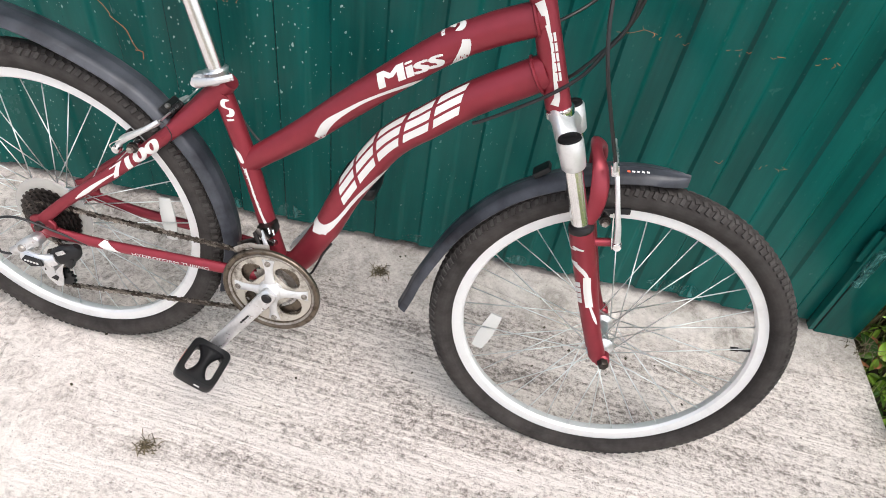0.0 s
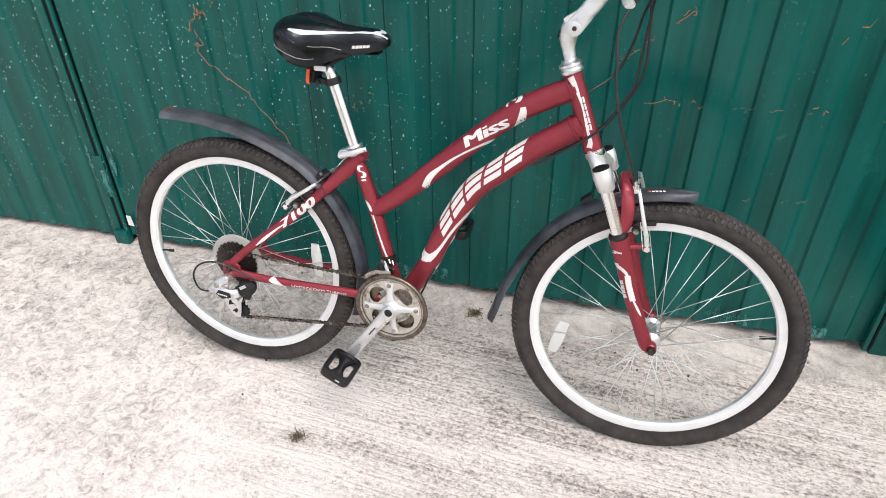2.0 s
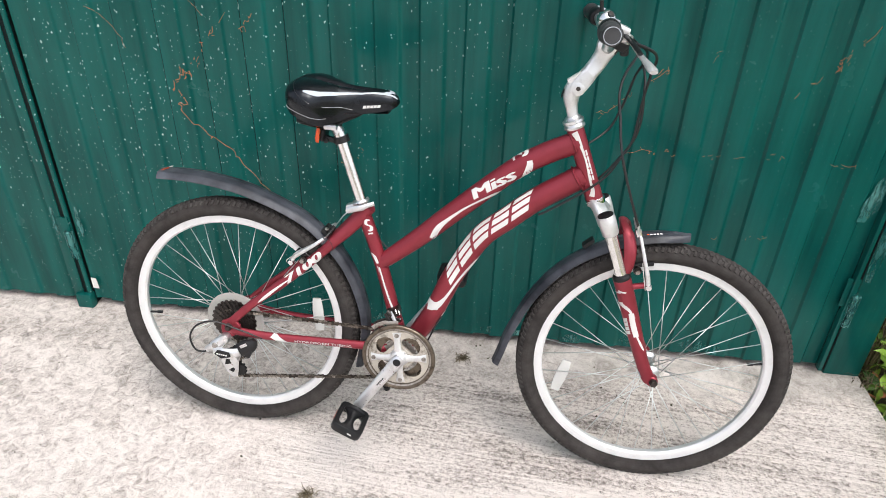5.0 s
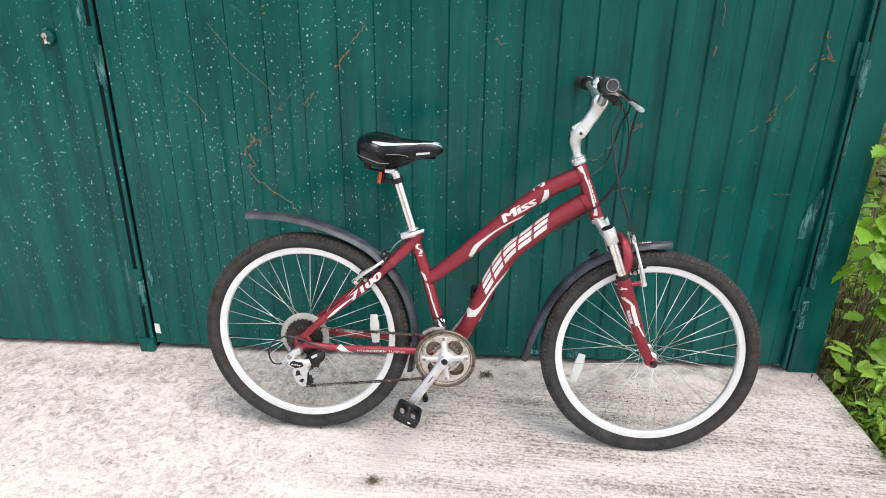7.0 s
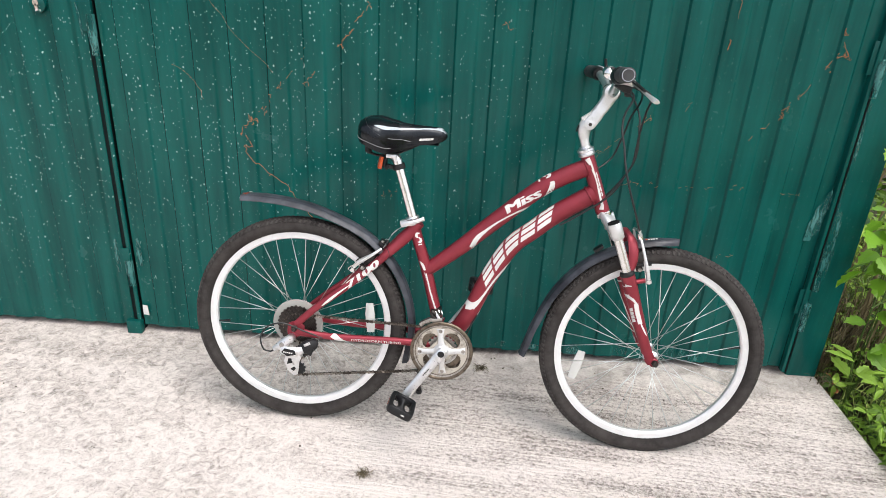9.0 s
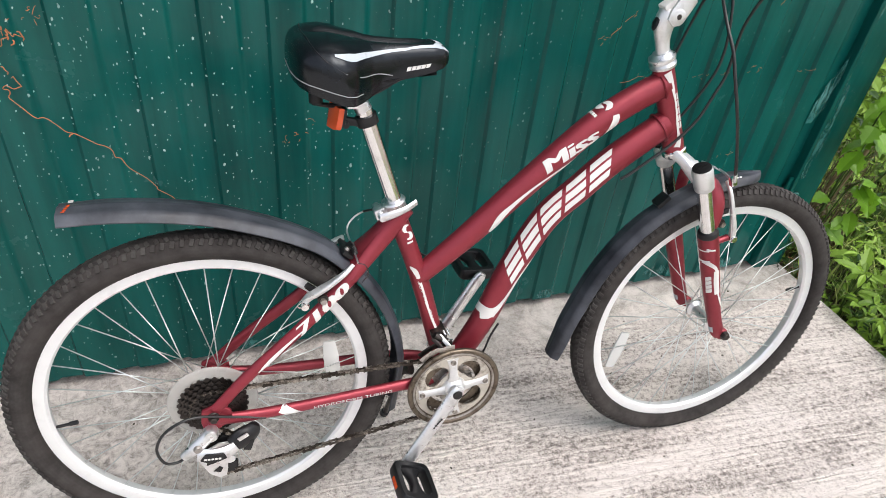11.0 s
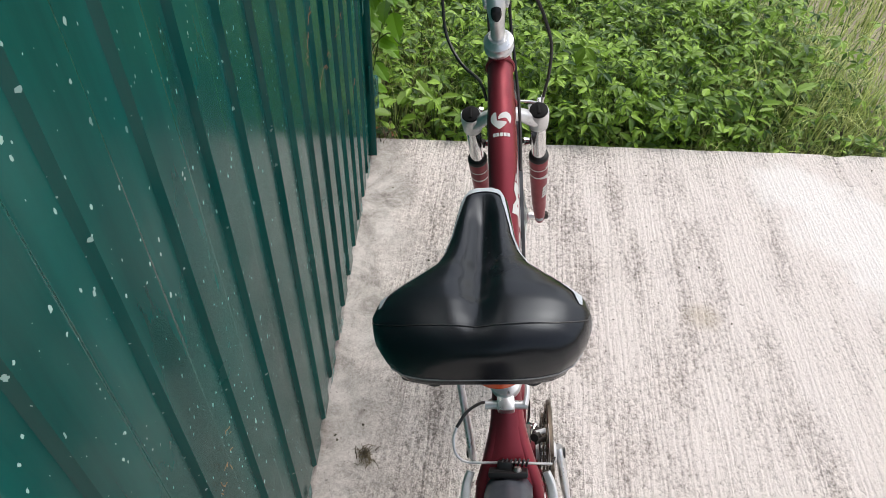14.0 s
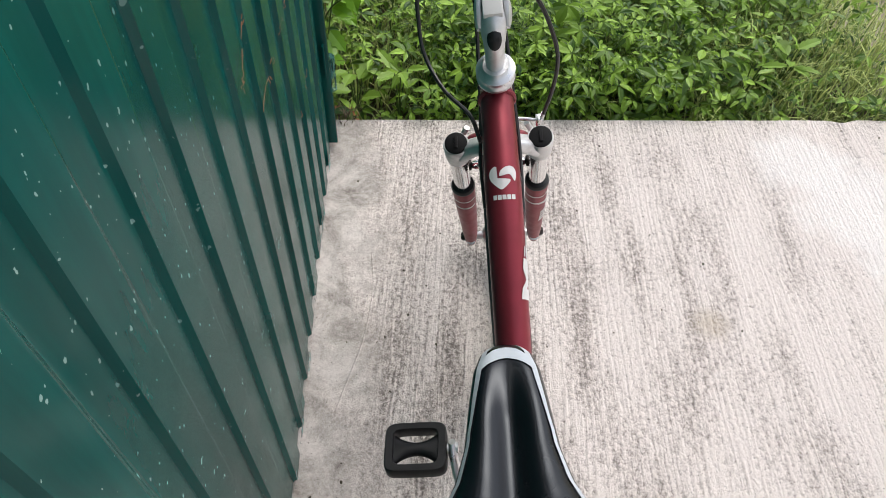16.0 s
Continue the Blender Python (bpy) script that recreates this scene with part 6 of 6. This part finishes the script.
    for x, z, ro, k in ((-0.017, 0.214, -8, 1.0), (-0.006, 0.190, 30, 0.8), (0.000, 0.236, 50, 0.8)):
        part("cage_window", plate([(-0.010 * k, -0.008 * k), (0.007 * k, -0.006 * k), (0.006 * k, 0.009 * k), (-0.003 * k, 0.010 * k)], 0.0006, pose(x, -0.0604, z, 0, ro)), BLACK, rd)
    for j in (j1, j2):
        part("jockey_wheel", gear_ring(0.003, 0.0215, 11, 0.007, pose(j.x, -0.0485, j.z), 0.004), BLACK, rd, "black jockey wheel")
    part("shift_cable", cord([(0.085, -0.066, 0.302), (0.03, -0.072, 0.322), (-0.028, -0.086, 0.347), (-0.072, -0.094, 0.336), (-0.093, -0.096, 0.302), (-0.086, -0.093, 0.264), (-0.066, -0.089, 0.256), (-0.054, -0.087, 0.262)], 0.0025, 60), CABLE, bike, "black gear cable loop")
    # front derailleur
    fd = part("front_derailleur", join(block((0.030, 0.034, 0.022), Matrix.Translation((0.414, -0.012, 0.396)) @ Matrix.Rotation(radians(-16), 4, "Y"), 0.005), rod((0.402, -0.034, 0.404), (0.424, -0.040, 0.390), 0.007, 12)), DARK_STEEL, bike, "dark front derailleur")
    cage = []
    for a in np.linspace(92, 132, 12):
        r = 0.096 + (0.004 if a > 110 else 0)
        cage.append((BB[0] + r * math.cos(radians(a)), 0, BB[1] + r * math.sin(radians(a))))
    for y in (-0.058, -0.043):
        part("cage_plate", Sweep([(x, y, z, 0.0012, 0.006) for x, _, z in cage], 20).build(8), STEEL if y < -0.05 else DARK_STEEL, fd, "worn steel chain guide")
    for dx, dz in ((0.0, 0.0), (0.012, 0.006)):
        part("link", boxy(Sweep([(0.398 + dx, -0.036, 0.398 + dz, 0.0022, 0.0045), (0.408 + dx, -0.046, 0.388 + dz, 0.0022, 0.0040), (0.414 + dx, -0.052, 0.380 + dz, 0.0022, 0.0045)], 8), 12, 0.6), CAST if dx else DARK_STEEL, fd, "worn silver link" if dx else "")
    part("adjuster", rod((0.420, -0.028, 0.408), (0.424, -0.032, 0.399), 0.0022, 8), CHROME, fd)
    part("adjuster", rod((0.428, -0.026, 0.405), (0.432, -0.030, 0.396), 0.0022, 8), CHROME, fd)
    part("clamp_bolt", rod((0.428, -0.032, 0.384), (0.438, -0.036, 0.384), 0.005, 10), CHROME, fd)
    part("shift_cable", cord([(0.476, -0.022, 0.318), (0.498, -0.026, 0.322), (0.510, -0.026, 0.345), (0.520, -0.0235, 0.372), (0.535, -0.022, 0.400)], 0.0022, 30), CABLE, bike)
    # kickstand
    ks = part("kickstand", Sweep([(0.372, 0.012, 0.290, 0.008, 0.011), (0.360, 0.040, 0.262, 0.007, 0.008), (0.358, 0.085, 0.175, 0.0065, 0.007), (0.357, 0.165, 0.034, 0.006, 0.0065)], 20, (1, 0, 0)).build(14), DARK_STEEL, bike, "dark steel kickstand")
    part("stand_foot", Sweep([(0.357, 0.158, 0.046, 0.009, 0.010), (0.357, 0.1725, 0.0265, 0.010, 0.011)], 6, (1, 0, 0)).build(14), BLACK, ks, "black rubber foot")


bike_frame()
wheel("rear_wheel", 0.0, AXLE_Z, True, 0.03, 0.0, "rear wheel with silver rim")
wheel("front_wheel", BASE, FRONT_Z, False, 0.10, 0.0, "front wheel with silver rim")
mudguards()
fork()
brakes()
seat_post()
saddle()
cockpit()
drivetrain()


# ---- plants beyond the slab ----
EDGE = ((0.17, 0.10, 0.04), (0.31, 0.27, 0.07), (0.24, 0.36, 0.05), (0.34, 0.50, 0.06), (0.20, 0.60, 0.03), (0.23, 0.74, 0.02), (0.09, 0.86, -0.01))
MID = ((0, 0, 0), (0, 0.24, 0.0), (0, 0.48, 0.0), (0, 0.72, -0.015), (0, 1, -0.07))
LEAF_V = np.array([*MID, *((-x, y, z) for x, y, z in EDGE), *EDGE])
OVAL = ((0.20, 0.14, 0.03), (0.33, 0.34, 0.06), (0.31, 0.55, 0.05), (0.17, 0.80, 0.01))
OVAL_V = np.array([(0, 0, 0), (0, 0.34, 0.0), (0, 0.68, -0.015), (0, 1, -0.06), *((-x, y, z) for x, y, z in OVAL), *OVAL])
OVAL_F = []
for a in (4, 8):
    for f in ((0, 1, a), (1, a + 1, a), (1, 2, a + 2, a + 1), (2, a + 3, a + 2), (2, 3, a + 3)):
        OVAL_F.append(f if a == 4 else f[::-1])
LEAF_F = []
for a in (5, 12):
    for f in ((0, 1, a), (1, a + 1, a), (1, a + 2, a + 1), (1, 2, a + 2), (2, a + 3, a + 2), (2, a + 4, a + 3), (2, 3, a + 4), (3, a + 5, a + 4), (3, a + 6, a + 5), (3, 4, a + 6)):
        LEAF_F.append(f if a == 5 else f[::-1])
rng = np.random.default_rng(11)


def turned(yaw, pitch, roll):
    return np.array(Euler((pitch, roll, yaw)).to_matrix())


class Heap:
    """Many leaves or blades gathered into one mesh."""

    def __init__(self):
        self.v, self.f, self.n = [], [], 0

    def leaf(self, at, yaw, pitch, roll, length, width=1.0, bend=0.0, shape=(LEAF_V, LEAF_F), lean=np.eye(3)):
        p = shape[0] * (length * width, length, length)
        p[:, 2] -= bend * (p[:, 1] / length) ** 2 * length
        self.v.append(p @ turned(yaw, pitch, roll).T @ lean.T + at)
        self.f += [tuple(i + self.n for i in f) for f in shape[1]]
        self.n += len(p)

    def blade(self, at, yaw, length, width, lean, curl):
        k = np.linspace(0, 1, 5)
        side = np.array([math.cos(yaw), math.sin(yaw), 0])
        ahead = np.array([-math.sin(yaw), math.cos(yaw), 0])
        bend = lean * k + curl * k**2
        mid = at + np.outer(np.sin(bend) * k, ahead) * length + np.outer(np.cos(bend * 0.8) * k, (0, 0, 1)) * length
        w = width * (1 - k**1.6) + 0.0004
        pts = np.stack([mid - side * w[:, None], mid + side * w[:, None]], 1).reshape(-1, 3)
        self.v.append(pts)
        self.f += [tuple(self.n + 2 * i + j for j in (0, 1, 3, 2)) for i in range(4)]
        self.n += len(pts)

    def make(self, name, mat):
        return sheet_mesh(name, np.concatenate(self.v), self.f, mat)


def cover(x, y):
    """How thick the weeds stand."""
    return 0.55 + 0.9 * noise.noise((x * 1.7, y * 1.7, 5))


def trodden(x, y):
    """The bare path beyond the weeds: 0 to 1."""
    return max(0.0, min(1.0, (x - 1.95) * 0.9 + (-1.72 - y) * 2.6 + 0.3 * noise.noise((x * 3, y * 3, 1))))


def weeds():
    heap, stalks = Heap(), Heap()
    count = 0
    while count < 13500:
        x, y = rng.uniform(1.285, 4.2), rng.uniform(-2.6, 1.6)
        if y > -0.02 and x < 1.33:
            continue
        if rng.random() < max(x - 3.2, y - 0.9) / 0.9:
            continue
        if y > -0.30 and x < 2.3 and rng.random() < 0.55:
            continue
        if rng.random() > cover(x, y) + 0.25 or trodden(x, y) > 0.25 + 0.5 * rng.random():
            continue
        thin = 1.0 if y > -1.35 else max(0.12, 1 - (-1.35 - y) * 1.5)
        if rng.random() > thin:
            continue
        if rng.random() > 1.15 - 0.28 * (x - 1.28):
            continue
        count += 1
        edge = min(1.0, (x - 1.26) / 0.30)
        high = (0.02 + 0.26 * rng.random() ** 1.25) * (0.55 + 0.45 * edge) * (0.8 + 0.5 * cover(x, y))
        at = np.array([x, y, -0.09 + high])
        yaw = rng.uniform(0, 2 * np.pi)
        size = rng.uniform(0.024, 0.056) * (1.25 if rng.random() < 0.12 else 1.0)
        if rng.random() < 0.4:
            stalks.blade(np.array([x + rng.normal(0, 0.02), y + rng.normal(0, 0.02), -0.10]), yaw, high + 0.02, 0.0016, 0.15, 0.1)
        lean = turned(0.0, rng.normal(0.05, 0.30), rng.normal(-0.10, 0.30))
        for dy, share in ((0.0, 1.0), (1.05, 0.88), (-1.05, 0.88), (2.15, 0.68), (-2.15, 0.68))[: rng.choice((3, 5, 5, 5))]:
            a = yaw + dy + rng.normal(0, 0.10)
            off = np.array([-math.sin(a), math.cos(a), 0]) * 0.005
            heap.leaf(at + off, a, rng.normal(-0.08, 0.13), rng.normal(0, 0.15), size * share * rng.uniform(0.85, 1.15), rng.uniform(0.50, 0.68), rng.uniform(0.08, 0.3), (OVAL_V, OVAL_F), lean)
    tagged(heap.make("weed_leaves", WEED), "dense low green weeds with toothed three-part leaves", "weeds", kind="stuff")
    tagged(stalks.make("weed_stalks", STALK), "thin green stalks of the weeds", "weeds", kind="stuff")


def grass():
    heap = Heap()
    count = 0
    while count < 24000:
        x, y = rng.uniform(1.275, 4.6), rng.uniform(-4.5, 1.8)
        if y > -0.02 and x < 1.33:
            continue
        if rng.random() < max((x - 3.4) / 1.1, (-3.2 - y) / 1.2):
            continue
        rich = 0.36 + (0.64 if y < -1.15 else 0.25 * max(0.0, min(1.0, (-0.6 - y) * 2))) + 0.25 * noise.noise((x * 2, y * 2, 9))
        if rng.random() > rich or trodden(x, y) > rng.random() * 1.3:
            continue
        count += 1
        tall = rng.uniform(0.06, 0.26) * (1.1 if y < -1.1 else 0.9) * min(1, 0.45 + (x - 1.27) * 2)
        heap.blade(np.array([x, y, -0.10]), rng.uniform(0, 6.28), tall, rng.uniform(0.0012, 0.0040), rng.uniform(0, 0.5), rng.uniform(0, 1.1))
    tagged(heap.make("grass", GRASS), "thin uneven green grass beside a bare path", "grass", kind="stuff")


leaf_big = bpy.data.meshes.new("leaf")
leaf_big.from_pydata([tuple(v) for v in LEAF_V], [], LEAF_F)
leaf_big.materials.append(VINE)
leaf_weed = leaf_big.copy()
leaf_weed.materials[0] = WEED


def put_leaf(parent, mesh, at, yaw, pitch, roll, length, width):
    ob = new("leaf", mesh)
    ob.parent = parent
    ob.matrix_basis = Matrix.LocRotScale(at, Euler((pitch, roll, yaw)), (length * width, length, length))


def broad_plant(x, y, seed, count, size, label):
    rnd = random.Random(seed)
    p = thing("broadleaf_weed", pose(x, y, -0.10), label, "weed", "broadleaf weeds beside the slab")
    for i in range(count):
        yaw = 6.283 * i / count + rnd.uniform(-0.4, 0.4)
        up = rnd.uniform(0.5, 1.1)
        reach = rnd.uniform(0.01, 0.035)
        h = rnd.uniform(0.12, 0.22)
        at = (-math.sin(yaw) * reach, math.cos(yaw) * reach, h)
        part("stalk", cord([(0, 0, 0), (at[0] * 0.4, at[1] * 0.4, h * 0.6), at], 0.0018, 8, 5), STALK, p)
        put_leaf(p, leaf_weed, at, yaw, up - 0.5, rnd.uniform(-0.3, 0.3), size * rnd.uniform(0.7, 1.1), rnd.uniform(0.6, 0.8))


def vine():
    """The climber at the corner of the garage."""
    rnd = random.Random(8)
    v = thing("climbing_vine", pose(1.385, 0.03, -0.09), "bright green climbing vine hanging at the garage corner", "vine")
    lines = [
        [(0.05, 0.05, 0.0), (0.03, 0.02, 0.40), (-0.03, -0.04, 0.66), (-0.10, -0.09, 0.76), (-0.15, -0.12, 0.70)],
        [(0.06, 0.04, 0.0), (0.05, 0.0, 0.30), (0.0, -0.07, 0.42), (-0.06, -0.11, 0.42)],
        [(0.07, 0.06, 0.0), (0.07, 0.03, 0.6), (0.0, -0.04, 0.92), (-0.09, -0.08, 1.03), (-0.15, -0.11, 0.98)],
        [(0.10, 0.03, 0.0), (0.12, -0.03, 0.35), (0.09, -0.10, 0.52), (0.03, -0.15, 0.52)],
        [(0.12, 0.10, 0.0), (0.14, 0.05, 0.6), (0.09, -0.02, 0.9), (0.02, -0.08, 0.92)],
        [(0.04, 0.05, 0.0), (0.02, 0.0, 0.5), (-0.06, -0.06, 0.60), (-0.12, -0.10, 0.55)],
    ]
    for pts in lines:
        part("stem", cord(pts, 0.0024, 40, 6), STALK, v, "thin woody stem")
        line = smooth_line(pts, 60)
        for i in range(20, 60, 3):
            for s in (-1, 1):
                if rnd.random() < 0.14:
                    continue
                if line[i][2] < 0.54 and rnd.random() < 0.85:
                    continue
                at = line[i] + np.array([rnd.uniform(-0.01, 0.01), rnd.uniform(-0.02, 0.01), rnd.uniform(-0.012, 0.012)])
                yaw = rnd.uniform(2.2, 4.2) + s * 0.9
                put_leaf(v, leaf_big, at, yaw, rnd.uniform(-1.0, 0.05), rnd.uniform(-0.5, 0.5), rnd.uniform(0.06, 0.105), rnd.uniform(0.85, 1.15))


def shrub():
    heap = Heap()
    for _ in range(6200):
        x, y = rng.uniform(1.32, 4.2), rng.uniform(0.10, 2.6)
        z = rng.uniform(0.0, 0.55 + 0.75 * min(1, y / 1.2)) * (0.8 + 0.4 * noise.noise((x * 2, y * 2, 2)))
        if rng.random() < max(x - 3.2, y - 1.6) / 0.9:
            continue
        if x < 1.8 and z < 0.6 and y < 0.5 and rng.random() < 0.7:
            continue
        heap.leaf(np.array([x, y, z - 0.05]), rng.uniform(0, 6.28), rng.normal(-0.3, 0.5), rng.normal(0, 0.5), rng.uniform(0.04, 0.085), rng.uniform(0.8, 1.1), 0.2)
    tagged(heap.make("shrub_leaves", WEED), "dark green undergrowth behind the garage corner", "shrub", kind="stuff")
    dry = Heap()
    for _ in range(620):
        x, y = 1.31 + abs(rng.normal(0, 0.20)), 0.06 + abs(rng.normal(0, 0.20))
        x = max(x, 1.30)
        dry.blade(np.array([x, y, -0.09]), rng.uniform(-1.9, 0.1), rng.uniform(0.15, 0.50), rng.uniform(0.0008, 0.0021), rng.uniform(0, 0.9), rng.uniform(-0.8, 2.2))
    tagged(dry.make("dry_stems", DRY), "tangle of pale dry stems behind the corner post", "dry stems", kind="stuff")
    for k in range(7):
        r = random.Random(50 + k)
        x, y = 1.36 + r.uniform(0, 0.16), 0.12 + r.uniform(0, 0.25)
        t = thing("dead_branch", pose(x, y, -0.09), "bare brown branch leaning behind the garage corner", "branch", "dead branches")
        pts = [(0, 0, 0)]
        for i in range(1, 6):
            pts.append((pts[-1][0] + r.uniform(-0.03, 0.07), pts[-1][1] + r.uniform(-0.05, 0.05), 0.26 * i))
        part("limb", Sweep([(*p, 0.008 - 0.0012 * i, 0.008 - 0.0012 * i) for i, p in enumerate(pts)], 26, (0.3, 0.9, 0.1)).build(7), STRAW, t)


weeds()
grass()
vine()
shrub()
for n, (x, y, s) in enumerate(((1.52, -1.18, 0.095), (1.40, -1.36, 0.09), (1.48, -1.52, 0.10), (1.37, -0.20, 0.09), (1.36, -0.06, 0.10), (1.62, -0.75, 0.08), (1.75, -1.62, 0.10))):
    broad_plant(x, y, 70 + n, 7, s, "broad-leaved green weed at the edge of the slab")


# ---- bits on the gate and the slab ----
def tendril(points, curls, seed, thick=0.0013):
    """A dried climber's tendril stuck to the gate: a wandering line with curled side shoots."""
    r = random.Random(seed)
    (x0, z0) = points[0]
    t = thing("dried_tendril", pose(x0, -0.002, z0), "dried orange-brown climber tendril stuck to the gate", "tendril", "dried tendrils on the gate")
    pts = []
    for (xa, za), (xb, zb) in zip(points, points[1:]):
        for k in range(4):
            u = k / 4
            pts.append((xa + (xb - xa) * u - x0 + r.uniform(-0.006, 0.006), -0.001 - r.uniform(0, 0.003), za + (zb - za) * u - z0 + r.uniform(-0.006, 0.006)))
    pts.append((points[-1][0] - x0, -0.002, points[-1][1] - z0))
    if curls < 2:
        part("strand", cord(pts, thick * 0.45, 12 * len(points), 5), TENDRIL, t)
    else:
        i = 0
        while i < len(pts) - 1:
            k = r.choice((2, 2, 3, 4))
            if len(pts[i:i + k]) > 1 and (thick > 0.0018 or r.random() < 0.5):
                part("strand", cord(pts[i:i + k], thick * r.uniform(0.3, 0.5), 10 * k, 5), TENDRIL, t)
            i += k - 1 + r.choice((0, 1, 1))
    for _ in range(curls * 2 - curls // 2):
        px, py, pz = r.choice(pts)
        px, pz = px + r.gauss(0, 0.006), pz + r.gauss(0, 0.006)
        a, turn, rad = r.uniform(0, 6.28), r.choice((-1, 1)) * r.uniform(0.2, 0.8), r.uniform(0.0014, 0.0042)
        curl = []
        for k in range(r.choice((3, 4, 4, 6))):
            curl.append((px, py - 0.001 * k % 0.004, pz))
            px, pz = px + rad * math.cos(a), pz + rad * math.sin(a)
            a += 0.5 * turn + r.uniform(-0.9, 0.9)
        part("curl", cord(curl, thick * r.uniform(0.25, 0.6), 16, 5), TENDRIL, t)


for n, (pts, curls, thick) in enumerate((
    ([(-0.812, 0.775), (-0.802, 0.812), (-0.775, 0.838), (-0.757, 0.822)], 7, 0.0021),
    ([(-0.787, 0.765), (-0.785, 0.742), (-0.805, 0.745), (-0.803, 0.716), (-0.745, 0.665), (-0.69, 0.625), (-0.655, 0.586), (-0.606, 0.524), (-0.565, 0.472), (-0.548, 0.424)], 1, 0.0019),
    ([(-0.742, 0.862), (-0.728, 0.878)], 3, 0.0014),
    ([(-0.716, 0.905), (-0.695, 0.938), (-0.655, 0.975), (-0.600, 1.055)], 5, 0.0014),
    ([(-0.438, 1.150), (-0.421, 1.167), (-0.406, 1.186), (-0.392, 1.215)], 2, 0.0020),
    ([(-0.492, 1.081), (-0.477, 1.096), (-0.460, 1.110), (-0.444, 1.127)], 4, 0.0020),
    ([(-0.601, 0.953), (-0.587, 0.971), (-0.566, 0.997)], 2, 0.0019),
    ([(-0.89, 1.20), (-0.80, 1.09), (-0.70, 0.985)], 0, 0.0007),
    ([(-1.02, 1.0), (-0.94, 0.93), (-0.93, 0.89)], 0, 0.0008),
    ([(1.022, 1.205), (1.034, 1.165), (1.046, 1.13), (1.018, 1.125), (0.985, 1.08)], 8, 0.0021),
    ([(0.965, 1.04), (0.93, 0.985), (0.89, 0.93), (0.83, 0.88)], 8, 0.0013),
    ([(0.691, 1.165), (0.692, 1.13)], 0, 0.0028),
    ([(0.345, 0.775), (0.375, 0.805), (0.43, 0.855), (0.468, 0.885), (0.50, 0.915)], 7, 0.0015),
    ([(0.62, 0.69), (0.68, 0.70), (0.74, 0.695)], 3, 0.0010),
    ([(0.79, 0.70), (0.83, 0.695)], 3, 0.0010),
    ([(0.43, 0.69), (0.52, 0.70), (0.56, 0.688)], 4, 0.0012),
    ([(0.98, 0.69), (1.03, 0.685)], 2, 0.0009),
    ([(0.72, 0.46), (0.80, 0.455), (0.86, 0.46)], 3, 0.0009),
    ([(0.02, 1.17), (0.05, 1.15)], 2, 0.0011),
    ([(-0.345, 0.605), (-0.29, 0.635)], 6, 0.0010),
    ([(0.70, 1.30), (0.705, 1.22)], 0, 0.0012),
    ([(-0.715, 1.25), (-0.705, 1.23)], 3, 0.0012),
    ([(0.60, 0.94), (0.66, 0.985)], 2, 0.0008),
)):
    tendril(pts, curls, 200 + n, thick)


def dry_tuft(x, y, seed, size, count, label):
    r = np.random.default_rng(seed)
    heap = Heap()
    for _ in range(count):
        a, d = r.uniform(0, 6.28), abs(r.normal(0, size * 0.4))
        heap.blade(np.array([d * math.cos(a), d * math.sin(a), 0.0]), r.uniform(0, 6.28), r.uniform(0.3, 0.9) * size, 0.0008, r.uniform(0.5, 1.3), r.uniform(0, 0.8))
    ob = heap.make("dry_tuft", TUFT)
    ob.matrix_basis = pose(x, y, SLAB_TOP - 0.001)
    tagged(ob, label, "dry weed")


dry_tuft(0.027, -0.100, 1, 0.032, 70, "small dry brown weed in a crack by the gate")
dry_tuft(-0.311, -0.664, 2, 0.026, 80, "small flattened dry weed tuft on the concrete")
dry_tuft(1.275, -0.035, 3, 0.05, 50, "dry grass wisp at the slab's corner")


def dead_leaf(x, y, z, seed):
    r = random.Random(seed)
    h = Heap()
    h.leaf(np.zeros(3), r.uniform(0, 6), r.uniform(-0.4, 0.4), r.uniform(-0.4, 0.4), r.uniform(0.03, 0.05), 1.0, -0.3)
    ob = h.make("dead_leaf", TENDRIL)
    ob.matrix_basis = pose(x, y, z)
    tagged(ob, "curled brown dead leaf at the slab's corner", "leaf", "dead leaves")


for k in range(5):
    dead_leaf(1.285 + 0.012 * k, -0.03 - 0.02 * (k % 3), -0.045 + 0.008 * k, 300 + k)

ridge = cord([(0.718, -0.130, SLAB_TOP), (0.60, -0.137, SLAB_TOP), (0.45, -0.118, SLAB_TOP), (0.33, -0.083, SLAB_TOP), (0.25, -0.060, SLAB_TOP)], 0.0022, 60, 6)
tagged(mesh_object("cement_ridge", ridge, CONCRETE), "thin trowelled ridge of cement along a joint", "ridge", kind="structure")

crumbs = bmesh.new()
rc = random.Random(77)
for _ in range(90):
    x, y = rc.uniform(-2.2, 1.2), -abs(rc.gauss(0, 0.6)) - 0.02
    s = rc.uniform(0.0015, 0.0045)
    block((s * 1.4, s, s * 0.8), pose(x, y, SLAB_TOP + s * 0.2, rc.uniform(0, 90), rc.uniform(0, 90), rc.uniform(0, 360)), 0, crumbs)
tagged(mesh_object("grit", crumbs, EARTH, False), "scattered dark crumbs of grit on the slab", "grit", kind="stuff")
